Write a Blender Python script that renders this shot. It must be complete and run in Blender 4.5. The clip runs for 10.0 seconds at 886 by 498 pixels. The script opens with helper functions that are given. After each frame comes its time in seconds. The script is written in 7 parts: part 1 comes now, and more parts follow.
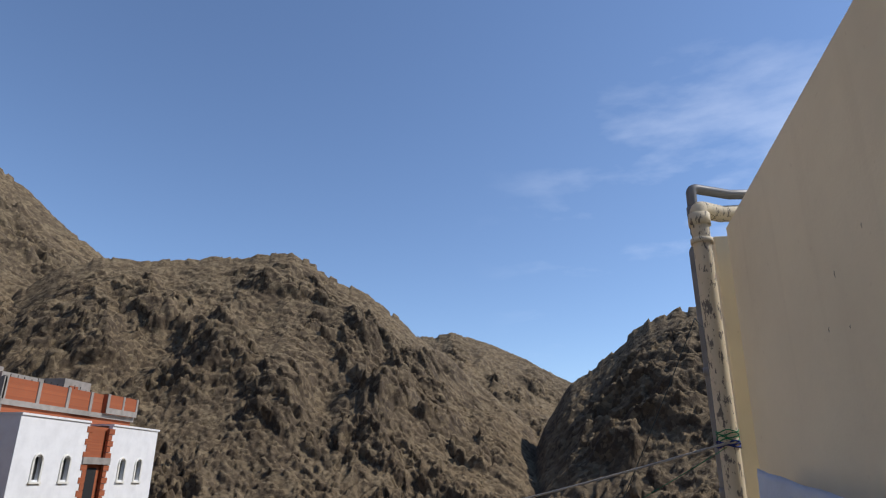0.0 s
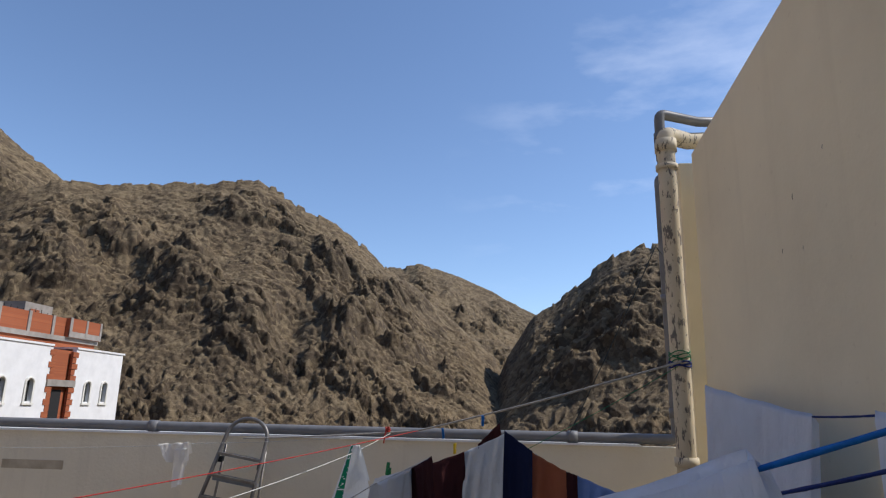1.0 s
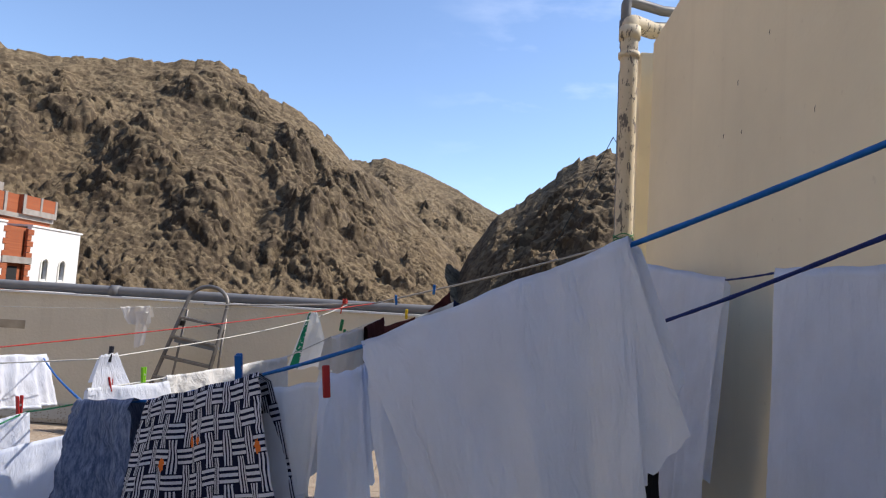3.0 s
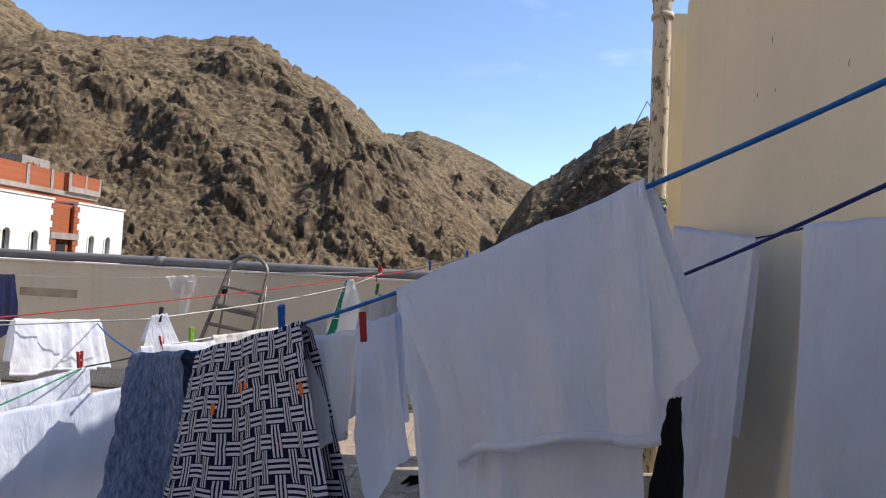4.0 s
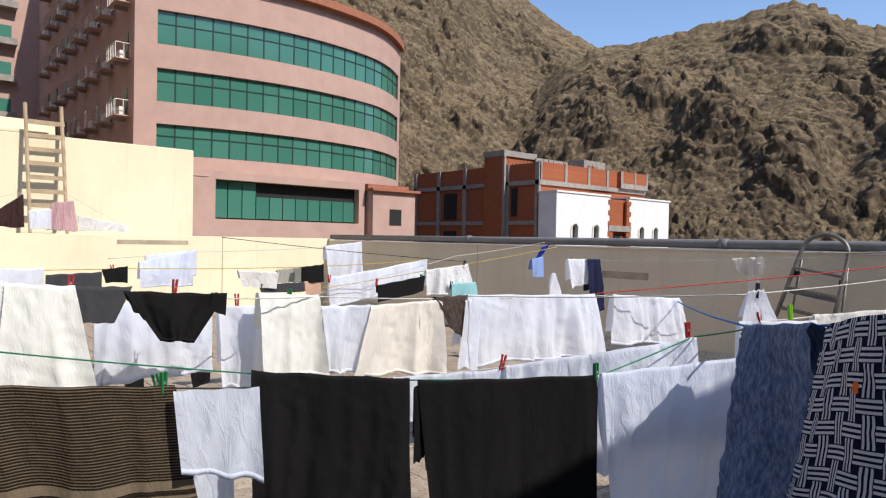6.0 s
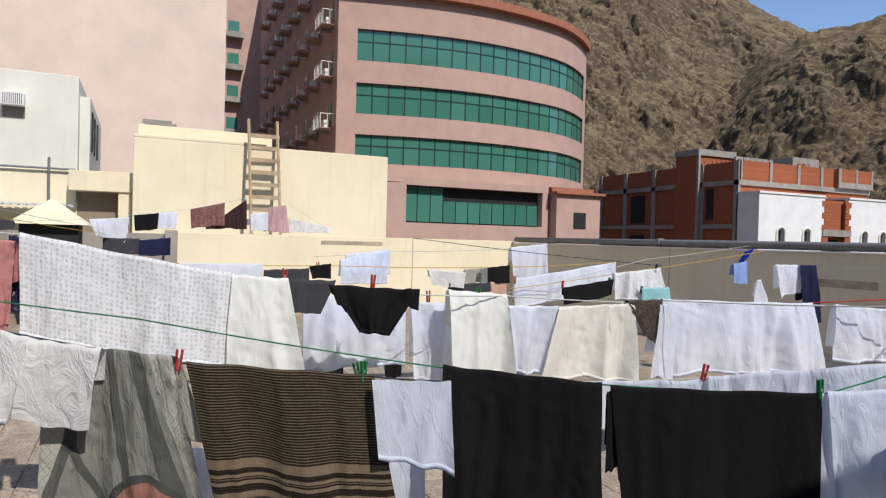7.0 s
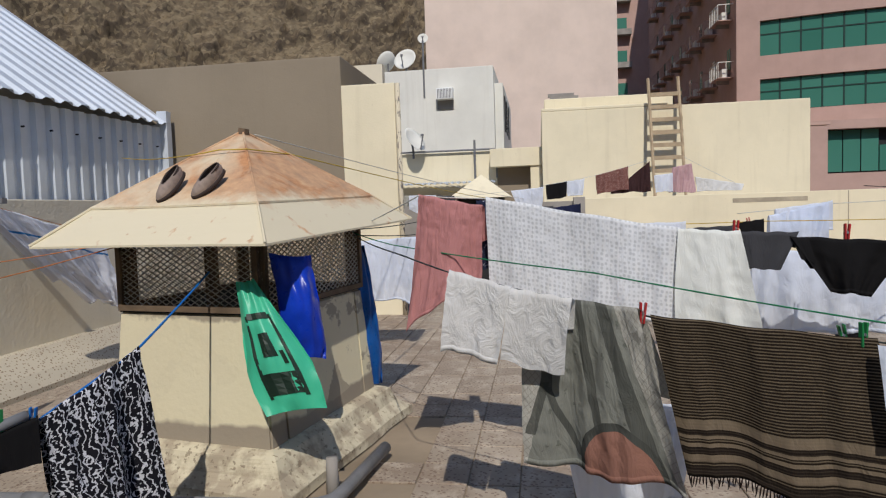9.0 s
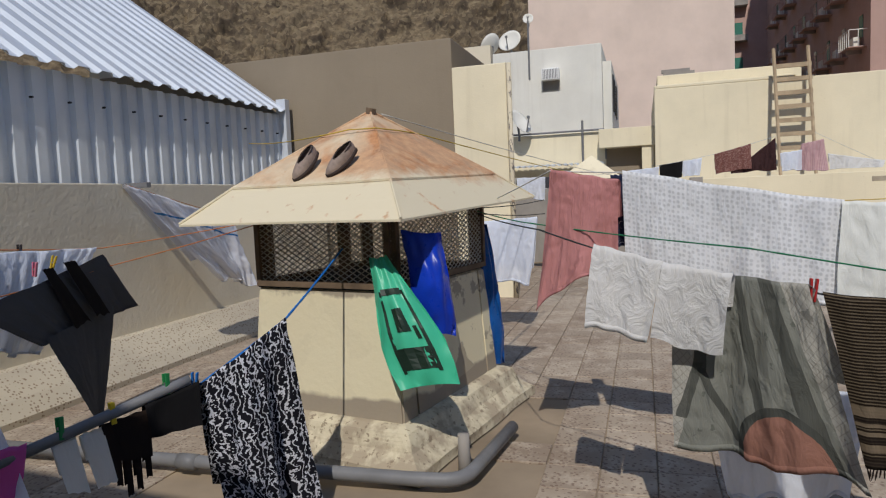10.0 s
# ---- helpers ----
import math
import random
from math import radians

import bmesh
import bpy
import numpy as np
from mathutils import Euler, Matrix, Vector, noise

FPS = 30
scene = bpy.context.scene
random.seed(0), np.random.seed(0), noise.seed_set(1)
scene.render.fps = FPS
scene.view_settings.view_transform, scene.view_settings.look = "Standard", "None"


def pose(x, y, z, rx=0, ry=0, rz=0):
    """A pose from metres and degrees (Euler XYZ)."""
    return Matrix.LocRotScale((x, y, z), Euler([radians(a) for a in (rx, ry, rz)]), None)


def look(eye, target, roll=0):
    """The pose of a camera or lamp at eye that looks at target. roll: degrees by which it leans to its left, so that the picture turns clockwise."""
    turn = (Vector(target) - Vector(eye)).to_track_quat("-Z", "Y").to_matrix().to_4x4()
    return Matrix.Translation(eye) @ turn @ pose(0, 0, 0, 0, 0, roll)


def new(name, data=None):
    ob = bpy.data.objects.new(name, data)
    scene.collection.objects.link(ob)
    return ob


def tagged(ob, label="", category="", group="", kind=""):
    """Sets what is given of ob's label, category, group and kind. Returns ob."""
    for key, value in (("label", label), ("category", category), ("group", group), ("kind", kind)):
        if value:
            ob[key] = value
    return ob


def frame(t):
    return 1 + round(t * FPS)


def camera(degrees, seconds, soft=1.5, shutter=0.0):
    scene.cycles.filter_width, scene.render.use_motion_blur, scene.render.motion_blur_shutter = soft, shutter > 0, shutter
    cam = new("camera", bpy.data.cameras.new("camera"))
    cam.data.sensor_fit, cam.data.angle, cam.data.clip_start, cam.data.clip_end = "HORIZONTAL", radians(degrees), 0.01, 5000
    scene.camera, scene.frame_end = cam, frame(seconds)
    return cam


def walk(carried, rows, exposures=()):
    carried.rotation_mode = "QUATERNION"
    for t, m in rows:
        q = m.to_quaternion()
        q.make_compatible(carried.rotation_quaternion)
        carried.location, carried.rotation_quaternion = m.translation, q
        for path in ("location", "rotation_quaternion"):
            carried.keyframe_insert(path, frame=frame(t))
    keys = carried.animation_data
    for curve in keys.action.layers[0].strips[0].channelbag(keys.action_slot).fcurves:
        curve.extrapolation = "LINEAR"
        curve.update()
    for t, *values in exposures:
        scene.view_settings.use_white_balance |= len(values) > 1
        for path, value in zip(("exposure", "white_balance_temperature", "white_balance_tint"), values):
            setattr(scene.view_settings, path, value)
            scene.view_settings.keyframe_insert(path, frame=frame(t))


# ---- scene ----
cam = camera(68.1, 10.0, soft=1.2)
PATH = [
    (0.0, pose(0.263, 0.529, 2.130, 109.24, -0.72, 7.66)),
    (0.5, pose(0.284, 0.562, 2.055, 105.15, -1.16, 6.18)),
    (1.0, pose(0.299, 0.615, 2.038, 103.36, -1.25, 4.68)),
    (1.5, pose(0.314, 0.605, 1.999, 101.50, -1.91, 4.62)),
    (2.0, pose(0.350, 0.586, 1.929, 98.66, -1.78, 2.88)),
    (2.5, pose(0.372, 0.518, 1.850, 95.54, -3.50, 1.79)),
    (2.7, pose(0.376, 0.500, 1.838, 94.94, -3.61, 1.46)),
    (3.8, pose(0.401, 0.401, 1.769, 93.04, -3.25, 1.05)),
    (4.0, pose(0.405, 0.383, 1.757, 91.95, -3.00, 4.29)),
    (4.5, pose(0.328, 0.354, 1.715, 89.43, -3.58, 14.54)),
    (5.0, pose(0.262, 0.319, 1.687, 89.63, -2.31, 28.17)),
    (5.5, pose(0.190, 0.302, 1.663, 88.50, -1.44, 39.95)),
    (6.0, pose(0.160, 0.266, 1.677, 89.21, -1.06, 49.25)),
    (6.2, pose(0.146, 0.266, 1.671, 89.39, -0.14, 53.33)),
    (7.3, pose(0.071, 0.264, 1.641, 88.52, -1.51, 68.77)),
    (7.5, pose(0.057, 0.264, 1.636, 87.92, -0.69, 71.61)),
    (8.0, pose(0.037, 0.194, 1.614, 85.85, 0.65, 81.91)),
    (8.5, pose(0.004, 0.119, 1.587, 85.04, 1.67, 90.60)),
    (9.0, look((-0.074, 0.024, 1.582), (-2.048, -0.270, 1.454), -1.9)),
    (9.5, look((-0.121, -0.055, 1.551), (-2.082, -0.407, 1.383), -0.5)),
    (10.0, look((-0.088, -0.167, 1.534), (-1.993, -0.754, 1.374), -2.5)),
]
EXPOSURES = [(0.0, 0.02, 6250, 13), (1.5, 0.28, 6350, 13), (2.5, 0.56, 6500, 14), (4.0, 0.68, 6600, 14), (5.0, 0.57, 6650, 14), (6.0, 0.46, 6550, 13), (7.5, 0.05, 6350, 12), (8.5, -0.11, 6300, 12), (10.0, -0.29, 6300, 12)]
walk(cam, PATH, EXPOSURES)

# ---------------------------------------------------------------- light
SUN_DIR = Vector((1.54, 0.26, 1.63)).normalized()
w = bpy.data.worlds.new("sky")
w.use_nodes = True
scene.world = w
nt = w.node_tree
bg = nt.nodes["Background"]
sky = nt.nodes.new("ShaderNodeTexSky")
sky.sky_type = "NISHITA"
sky.sun_disc = False
sky.sun_elevation = math.asin(SUN_DIR.z)
sky.sun_rotation = math.atan2(SUN_DIR.x, SUN_DIR.y)
sky.altitude, sky.air_density, sky.dust_density, sky.ozone_density = 900, 1.0, 0.3, 3.0
bg.inputs["Strength"].default_value = 0.15
# thin high cirrus in the sky
tc = nt.nodes.new("ShaderNodeTexCoord")
mp = nt.nodes.new("ShaderNodeMapping")
mp.inputs["Scale"].default_value = (2.2, 3.0, 7.0)
mp.inputs["Rotation"].default_value = (0.25, 0.3, 0.2)
cn = nt.nodes.new("ShaderNodeTexNoise")
cn.inputs["Scale"].default_value = 1.3
cn.inputs["Detail"].default_value = 7
cn.inputs["Roughness"].default_value = 0.55
cr = nt.nodes.new("ShaderNodeValToRGB")
cr.color_ramp.elements[0].position, cr.color_ramp.elements[1].position = 0.52, 0.92
cr.color_ramp.elements[1].color = (0.6, 0.6, 0.6, 1)
mx = nt.nodes.new("ShaderNodeMix")
mx.data_type = "RGBA"
mx.inputs["B"].default_value = (8.0, 8.4, 9.0, 1)
nt.links.new(tc.outputs["Generated"], mp.inputs["Vector"])
nt.links.new(mp.outputs["Vector"], cn.inputs["Vector"])
nt.links.new(cn.outputs["Fac"], cr.inputs["Fac"])
# the cirrus lies towards the north-east
dt = nt.nodes.new("ShaderNodeVectorMath")
dt.operation = "DOT_PRODUCT"
dt.inputs[1].default_value = Vector((0.30, 0.95, 0.33)).normalized()
nt.links.new(tc.outputs["Generated"], dt.inputs[0])
mr = nt.nodes.new("ShaderNodeMapRange")
mr.inputs["From Min"].default_value, mr.inputs["From Max"].default_value = 0.93, 0.995
nt.links.new(dt.outputs["Value"], mr.inputs["Value"])
ml = nt.nodes.new("ShaderNodeMath")
ml.operation = "MULTIPLY"
nt.links.new(cr.outputs["Color"], ml.inputs[0])
nt.links.new(mr.outputs["Result"], ml.inputs[1])
nt.links.new(ml.outputs["Value"], mx.inputs["Factor"])
nt.links.new(sky.outputs["Color"], mx.inputs["A"])
nt.links.new(mx.outputs["Result"], bg.inputs["Color"])

sun = new("sun", bpy.data.lights.new("sun", "SUN"))
sun.data.energy, sun.data.angle, sun.data.color = 3.7, radians(0.53), (1.0, 0.95, 0.87)
sun.matrix_world = look(SUN_DIR * 50, (0, 0, 0))


# ---------------------------------------------------------------- materials
class Nodes:
    """A small wrapper to wire a procedural material."""

    def __init__(self, name, rough=0.8, metal=0.0):
        self.mat = bpy.data.materials.new(name)
        self.mat.use_nodes = True
        self.t = self.mat.node_tree
        self.b = self.t.nodes["Principled BSDF"]
        self.b.inputs["Roughness"].default_value = rough
        self.b.inputs["Metallic"].default_value = metal
        self.b.inputs["Specular IOR Level"].default_value = 0.25

    def n(self, kind, **inputs):
        node = self.t.nodes.new("ShaderNode" + kind)
        for k, v in inputs.items():
            self.put(node.inputs[k.replace("_", " ")], v)
        return node

    def put(self, socket, v):
        if isinstance(v, bpy.types.NodeSocket):
            self.t.links.new(v, socket)
        elif isinstance(v, tuple) and len(v) == 3 and socket.type == "RGBA":
            socket.default_value = (*v, 1)
        else:
            socket.default_value = v

    def coords(self, kind="Object", scale=(1, 1, 1), rot=(0, 0, 0)):
        c = self.n("TexCoord")
        m = self.n("Mapping")
        m.inputs["Scale"].default_value, m.inputs["Rotation"].default_value = scale, rot
        self.t.links.new(c.outputs[kind], m.inputs["Vector"])
        return m.outputs["Vector"]

    def noise(self, vec, scale, detail=5.0, rough=0.55, distort=0.0):
        return self.n("TexNoise", Vector=vec, Scale=scale, Detail=detail, Roughness=rough, Distortion=distort).outputs["Fac"]

    def ramp(self, fac, *stops):
        r = self.n("ValToRGB", Fac=fac)
        e = r.color_ramp.elements
        while len(e) < len(stops):
            e.new(0.5)
        for el, (p, c) in zip(e, stops):
            el.position = p
            el.color = (*c, 1) if isinstance(c, tuple) else (c, c, c, 1)
        return r.outputs["Color"]

    def mix(self, fac, a, b, mode="MIX"):
        m = self.n("Mix")
        m.data_type, m.blend_type = "RGBA", mode
        self.put(m.inputs["Factor"], fac)
        self.put(m.inputs["A"], a)
        self.put(m.inputs["B"], b)
        return m.outputs["Result"]

    def math(self, op, a, b=0.0, clamp=False):
        m = self.n("Math")
        m.operation, m.use_clamp = op, clamp
        self.put(m.inputs[0], a)
        self.put(m.inputs[1], b)
        return m.outputs["Value"]

    def color(self, v):
        self.put(self.b.inputs["Base Color"], v)

    def rough(self, v):
        self.put(self.b.inputs["Roughness"], v)

    def bump(self, height, strength=0.3, distance=0.01, normal=None):
        kw = dict(Height=height, Strength=strength, Distance=distance)
        if normal is not None:
            kw["Normal"] = normal
        o = self.n("Bump", **kw).outputs["Normal"]
        self.t.links.new(o, self.b.inputs["Normal"])
        return o


def plaster(name, base, stain, grain=40.0, amount=0.35, bump=0.35, streaks=True):
    m = Nodes(name, 0.9)
    v = m.coords()
    big = m.noise(v, 0.7, 6, 0.6)
    fine = m.noise(v, grain, 4)
    c = m.mix(m.ramp(big, (0.38, 0.0), (0.75, 1.0)), base, tuple(0.86 * x for x in base))
    if streaks:
        sv = m.coords(scale=(3.0, 3.0, 0.18))
        st = m.ramp(m.noise(sv, 1.6, 5, 0.6), (0.55, 0.0), (0.8, 1.0))
        c = m.mix(m.math("MULTIPLY", st, amount), c, stain)
    sp = m.ramp(m.noise(v, grain * 0.35, 2), (0.70, 0.0), (0.76, 1.0))
    c = m.mix(m.math("MULTIPLY", sp, 0.25), c, stain)
    m.color(c)
    n1 = m.bump(m.noise(v, 3.0, 4), 0.25, 0.03)
    m.bump(fine, bump, 0.006, n1)
    return m.mat


def simple(name, base, rough=0.6, metal=0.0, vary=0.25, scale=6.0, bump=0.1):
    m = Nodes(name, rough, metal)
    v = m.coords()
    f = m.noise(v, scale, 5)
    m.color(m.mix(m.ramp(f, (0.3, 0.0), (0.75, 1.0)), base, tuple(max(0, x * (1 - vary)) for x in base)))
    m.rough(m.math("ADD", m.math("MULTIPLY", m.noise(v, scale * 4), 0.25), rough - 0.12))
    m.bump(m.noise(v, scale * 8, 3), bump, 0.004)
    return m.mat


M_CREAM = plaster("cream_render", (0.80, 0.71, 0.50), (0.50, 0.42, 0.28))
M_CREAM_OLD = plaster("aged_cream_render", (0.82, 0.73, 0.53), (0.56, 0.47, 0.32), amount=0.18, bump=0.2)
M_BEIGE = plaster("beige_stucco", (0.70, 0.63, 0.48), (0.48, 0.42, 0.31), grain=26, bump=0.9)
M_PALE = plaster("pale_white_render", (0.74, 0.72, 0.64), (0.50, 0.46, 0.38))
M_PINKWALL = plaster("pale_pink_render", (0.72, 0.58, 0.48), (0.60, 0.46, 0.38), amount=0.15)
M_TOWER = plaster("dusty_pink_render", (0.50, 0.335, 0.275), (0.40, 0.26, 0.21), amount=0.25)
M_GREY_PVC = simple("grey_pvc", (0.20, 0.20, 0.20), 0.45)
# near-black stands in for unlit depth in openings; also colours dark fittings and cracks
M_DARK = simple("near_black_fill", (0.03, 0.03, 0.03), 0.9)
M_WHITEWALL = plaster("white_render", (0.80, 0.80, 0.78), (0.6, 0.58, 0.55), amount=0.1)
M_CONCRETE = simple("raw_concrete", (0.36, 0.33, 0.29), 0.9, vary=0.35, scale=1.5)


def rock_material():
    m = Nodes("brown_rock", 0.95)
    v = m.coords()
    big = m.noise(v, 0.022, 6, 0.6)
    mid = m.noise(v, 0.16, 8, 0.7, 0.5)
    fine = m.noise(v, 0.9, 6, 0.72)
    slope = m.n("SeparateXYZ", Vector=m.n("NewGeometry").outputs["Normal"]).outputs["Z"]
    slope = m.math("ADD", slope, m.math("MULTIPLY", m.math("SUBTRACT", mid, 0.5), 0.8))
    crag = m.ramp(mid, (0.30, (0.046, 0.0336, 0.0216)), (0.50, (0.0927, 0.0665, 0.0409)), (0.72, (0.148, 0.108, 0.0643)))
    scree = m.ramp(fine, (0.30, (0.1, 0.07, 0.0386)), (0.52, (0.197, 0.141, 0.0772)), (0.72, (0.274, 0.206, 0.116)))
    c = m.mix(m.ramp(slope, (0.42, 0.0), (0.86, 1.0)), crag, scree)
    c = m.mix(m.ramp(big, (0.44, 0.0), (0.60, 0.55)), c, (0.0779, 0.0574, 0.0363))
    c = m.mix(m.ramp(fine, (0.34, 0.5), (0.43, 0.0)), c, (0.0519, 0.0364, 0.0234))
    # loose stones of many sizes, each with its own tone
    for scale, amount in ((0.45, 0.30), (1.1, 0.42)):
        st = m.n("TexVoronoi", Vector=v, Scale=scale)
        tone = m.n("SeparateXYZ", Vector=st.outputs["Color"])
        c = m.mix(m.ramp(tone.outputs["X"], (0.0, amount), (0.45, 0.0)), c, (0.0408, 0.0294, 0.0193))
        c = m.mix(m.ramp(tone.outputs["Y"], (0.62, 0.0), (1.0, amount)), c, (0.311, 0.238, 0.137))
    m.color(c)
    n1 = m.bump(mid, 0.7, 1.0)
    n2 = m.bump(st.outputs["Distance"], -0.8, 0.5, n1)
    m.bump(fine, 0.9, 0.4, n2)
    return m.mat


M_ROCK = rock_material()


# ---------------------------------------------------------------- mesh helpers
def add_mesh(name, verts, faces, mat=None, smooth=False):
    me = bpy.data.meshes.new(name)
    me.from_pydata([tuple(v) for v in verts], [], faces)
    me.update()
    if mat:
        me.materials.append(mat)
    if smooth:
        me.polygons.foreach_set("use_smooth", [True] * len(me.polygons))
    return new(name, me)


def from_bm(name, bm, mat=None, smooth=False):
    me = bpy.data.meshes.new(name)
    bm.normal_update()
    bm.to_mesh(me)
    bm.free()
    if mat:
        me.materials.append(mat)
    if smooth:
        me.polygons.foreach_set("use_smooth", [True] * len(me.polygons))
    return new(name, me)


def part(name, bm, mat, parent, label="", smooth=False):
    ob = from_bm(name, bm, mat, smooth)
    ob.parent = parent
    if label:
        tagged(ob, label)
    return ob


def empty(name, m=None):
    ob = new(name)
    ob.empty_display_size = 0.1
    if m is not None:
        ob.matrix_world = m
    return ob


def boxes(*specs, bevel=0.0):
    """One bmesh of boxes, each (x0, y0, z0, x1, y1, z1)."""
    bm = bmesh.new()
    for x0, y0, z0, x1, y1, z1 in specs:
        r = bmesh.ops.create_cube(bm, size=1.0)
        bmesh.ops.scale(bm, vec=(abs(x1 - x0), abs(y1 - y0), abs(z1 - z0)), verts=r["verts"])
        bmesh.ops.translate(bm, vec=((x0 + x1) / 2, (y0 + y1) / 2, (z0 + z1) / 2), verts=r["verts"])
    if bevel:
        bmesh.ops.bevel(bm, geom=list(bm.edges), offset=bevel, segments=2, affect="EDGES", profile=0.6)
    return bm


def tube(points, r, segs=10, closed_ends=True, bm=None):
    """A round bar along points; r is one radius or one a point."""
    bm = bm or bmesh.new()
    pts = [Vector(p) for p in points]
    rs = r if isinstance(r, (list, tuple)) else [r] * len(pts)
    rings = []
    side = None
    for i, p in enumerate(pts):
        d = (pts[min(i + 1, len(pts) - 1)] - pts[max(i - 1, 0)]).normalized()
        if side is None:
            side = d.orthogonal().normalized()
        side = (side - d * side.dot(d)).normalized()
        up = d.cross(side)
        rings.append([bm.verts.new(p + rs[i] * (math.cos(a) * side + math.sin(a) * up)) for a in [2 * math.pi * k / segs for k in range(segs)]])
    for a, b in zip(rings, rings[1:]):
        for k in range(segs):
            bm.faces.new((a[k], a[(k + 1) % segs], b[(k + 1) % segs], b[k]))
    if closed_ends:
        bm.faces.new(rings[0][::-1])
        bm.faces.new(rings[-1])
    return bm


def structure(ob, label="", category=""):
    return tagged(ob, label, category, kind="structure")


# ---------------------------------------------------------------- mountains: one sheet of ground to the horizon
def lattice(n, seed):
    return np.random.RandomState(seed).rand(n, n)


LAT = [lattice(256, k) for k in range(12)]


def value_noise(x, y, k=0):
    g = LAT[k % 12]
    xi, yi = np.floor(x).astype(int), np.floor(y).astype(int)
    fx, fy = x - xi, y - yi
    fx, fy = fx * fx * (3 - 2 * fx), fy * fy * (3 - 2 * fy)
    a, b = g[xi % 256, yi % 256], g[(xi + 1) % 256, yi % 256]
    c, d = g[xi % 256, (yi + 1) % 256], g[(xi + 1) % 256, (yi + 1) % 256]
    return (a * (1 - fx) + b * fx) * (1 - fy) + (c * (1 - fx) + d * fx) * fy


def ridged(x, y, octaves, gain=0.55, lac=2.1, k0=0):
    out, amp, tot = 0.0, 1.0, 0.0
    for k in range(octaves):
        out = out + amp * (1 - np.abs(2 * value_noise(x + 17 * k, y + 31 * k, k + k0) - 1))
        tot += amp
        amp, x, y = amp * gain, x * lac + 0.3 * y, y * lac - 0.3 * x
    return out / tot


# each hill: bearings (degrees from +y towards -x) with the slope of its skyline, distance of the crest, of the foot
HILLS = [
    ("left", [(26, 0.0), (33, 0.16), (36.2, 0.285), (39.4, 0.322), (42, 0.357), (44.7, 0.388), (50, 0.47), (58, 0.56), (75, 0.62), (100, 0.58), (135, 0.52), (170, 0.42), (185, 0.35)], 270, 105),
    ("main", [(-3, 0.0), (1, 0.08), (5, 0.14), (9.8, 0.203), (12.1, 0.240), (14.7, 0.268), (17.2, 0.286), (19.3, 0.307), (21.4, 0.323), (24, 0.319), (29.5, 0.302), (33.6, 0.287), (36.3, 0.284), (39.5, 0.258), (41.5, 0.222), (44.3, 0.144), (48, 0.05), (52, 0.0)], 205, 92),
    ("saddle", [(-16, 0.06), (-10, 0.10), (-3.2, 0.134), (-0.3, 0.160), (2, 0.180), (4.5, 0.198), (6.2, 0.206), (7.0, 0.213), (8, 0.205), (9.7, 0.201), (14, 0.17), (20, 0.1)], 300, 120),
    ("right", [(9, 0.0), (5, 0.008), (0.1, 0.03), (-0.9, 0.073), (-3.2, 0.134), (-5.1, 0.154), (-7.5, 0.187), (-10, 0.222), (-12, 0.234), (-16, 0.245), (-25, 0.28), (-45, 0.34), (-80, 0.40), (-120, 0.40), (-160, 0.38), (-175, 0.35)], 185, 85),
]
GROUND_Z = -14.0


# single outcrops: bearing, elevation, spread across and up (degrees), how far they stand out (metres)
OUTCROPS = [(31.3, 12.0, 2.6, 1.6, 6.0), (28.5, 10.2, 1.4, 1.2, 4.0), (15.2, 11.6, 2.0, 1.3, 6.5), (12.6, 5.9, 2.4, 1.6, 7.5), (20.2, 16.4, 2.6, 1.0, 3.0), (26.0, 8.6, 2.2, 1.4, 5.0),
            (8.6, 9.0, 2.0, 1.0, 3.0), (22.4, 4.0, 1.8, 1.2, 4.0), (17.6, 6.4, 1.3, 2.6, -5.0), (23.0, 12.6, 2.4, 0.9, -3.0), (5.0, 6.0, 1.6, 3.0, -3.5), (-9.5, 6.0, 2.4, 1.5, 6.0), (-6.5, 3.4, 1.8, 1.2, 4.5),
            (36.0, 10.0, 2.2, 2.0, 6.0), (40.0, 7.0, 2.0, 1.6, 5.0), (45.5, 14.0, 3.5, 1.4, -4.0), (50.0, 19.0, 3.0, 1.2, 4.0)]


def blocks(x, y, k):
    """Broken blocks of rock: each cell has a height and a tilt of its own."""
    xi, yi = np.floor(x).astype(int), np.floor(y).astype(int)
    best = np.full(x.shape, 9.0)
    out = np.zeros(x.shape)
    for di in (-1, 0, 1):
        for dj in (-1, 0, 1):
            i, j = (xi + di) % 256, (yi + dj) % 256
            dx, dy = x - xi - di - LAT[k % 12][i, j], y - yi - dj - LAT[(k + 1) % 12][i, j]
            d = dx * dx + dy * dy
            h = LAT[(k + 2) % 12][i, j] - 0.5 + 1.5 * ((LAT[(k + 3) % 12][i, j] - 0.5) * dx + (LAT[(k + 4) % 12][i, j] - 0.35) * dy)
            out = np.where(d < best, h, out)
            best = np.minimum(best, d)
    return out


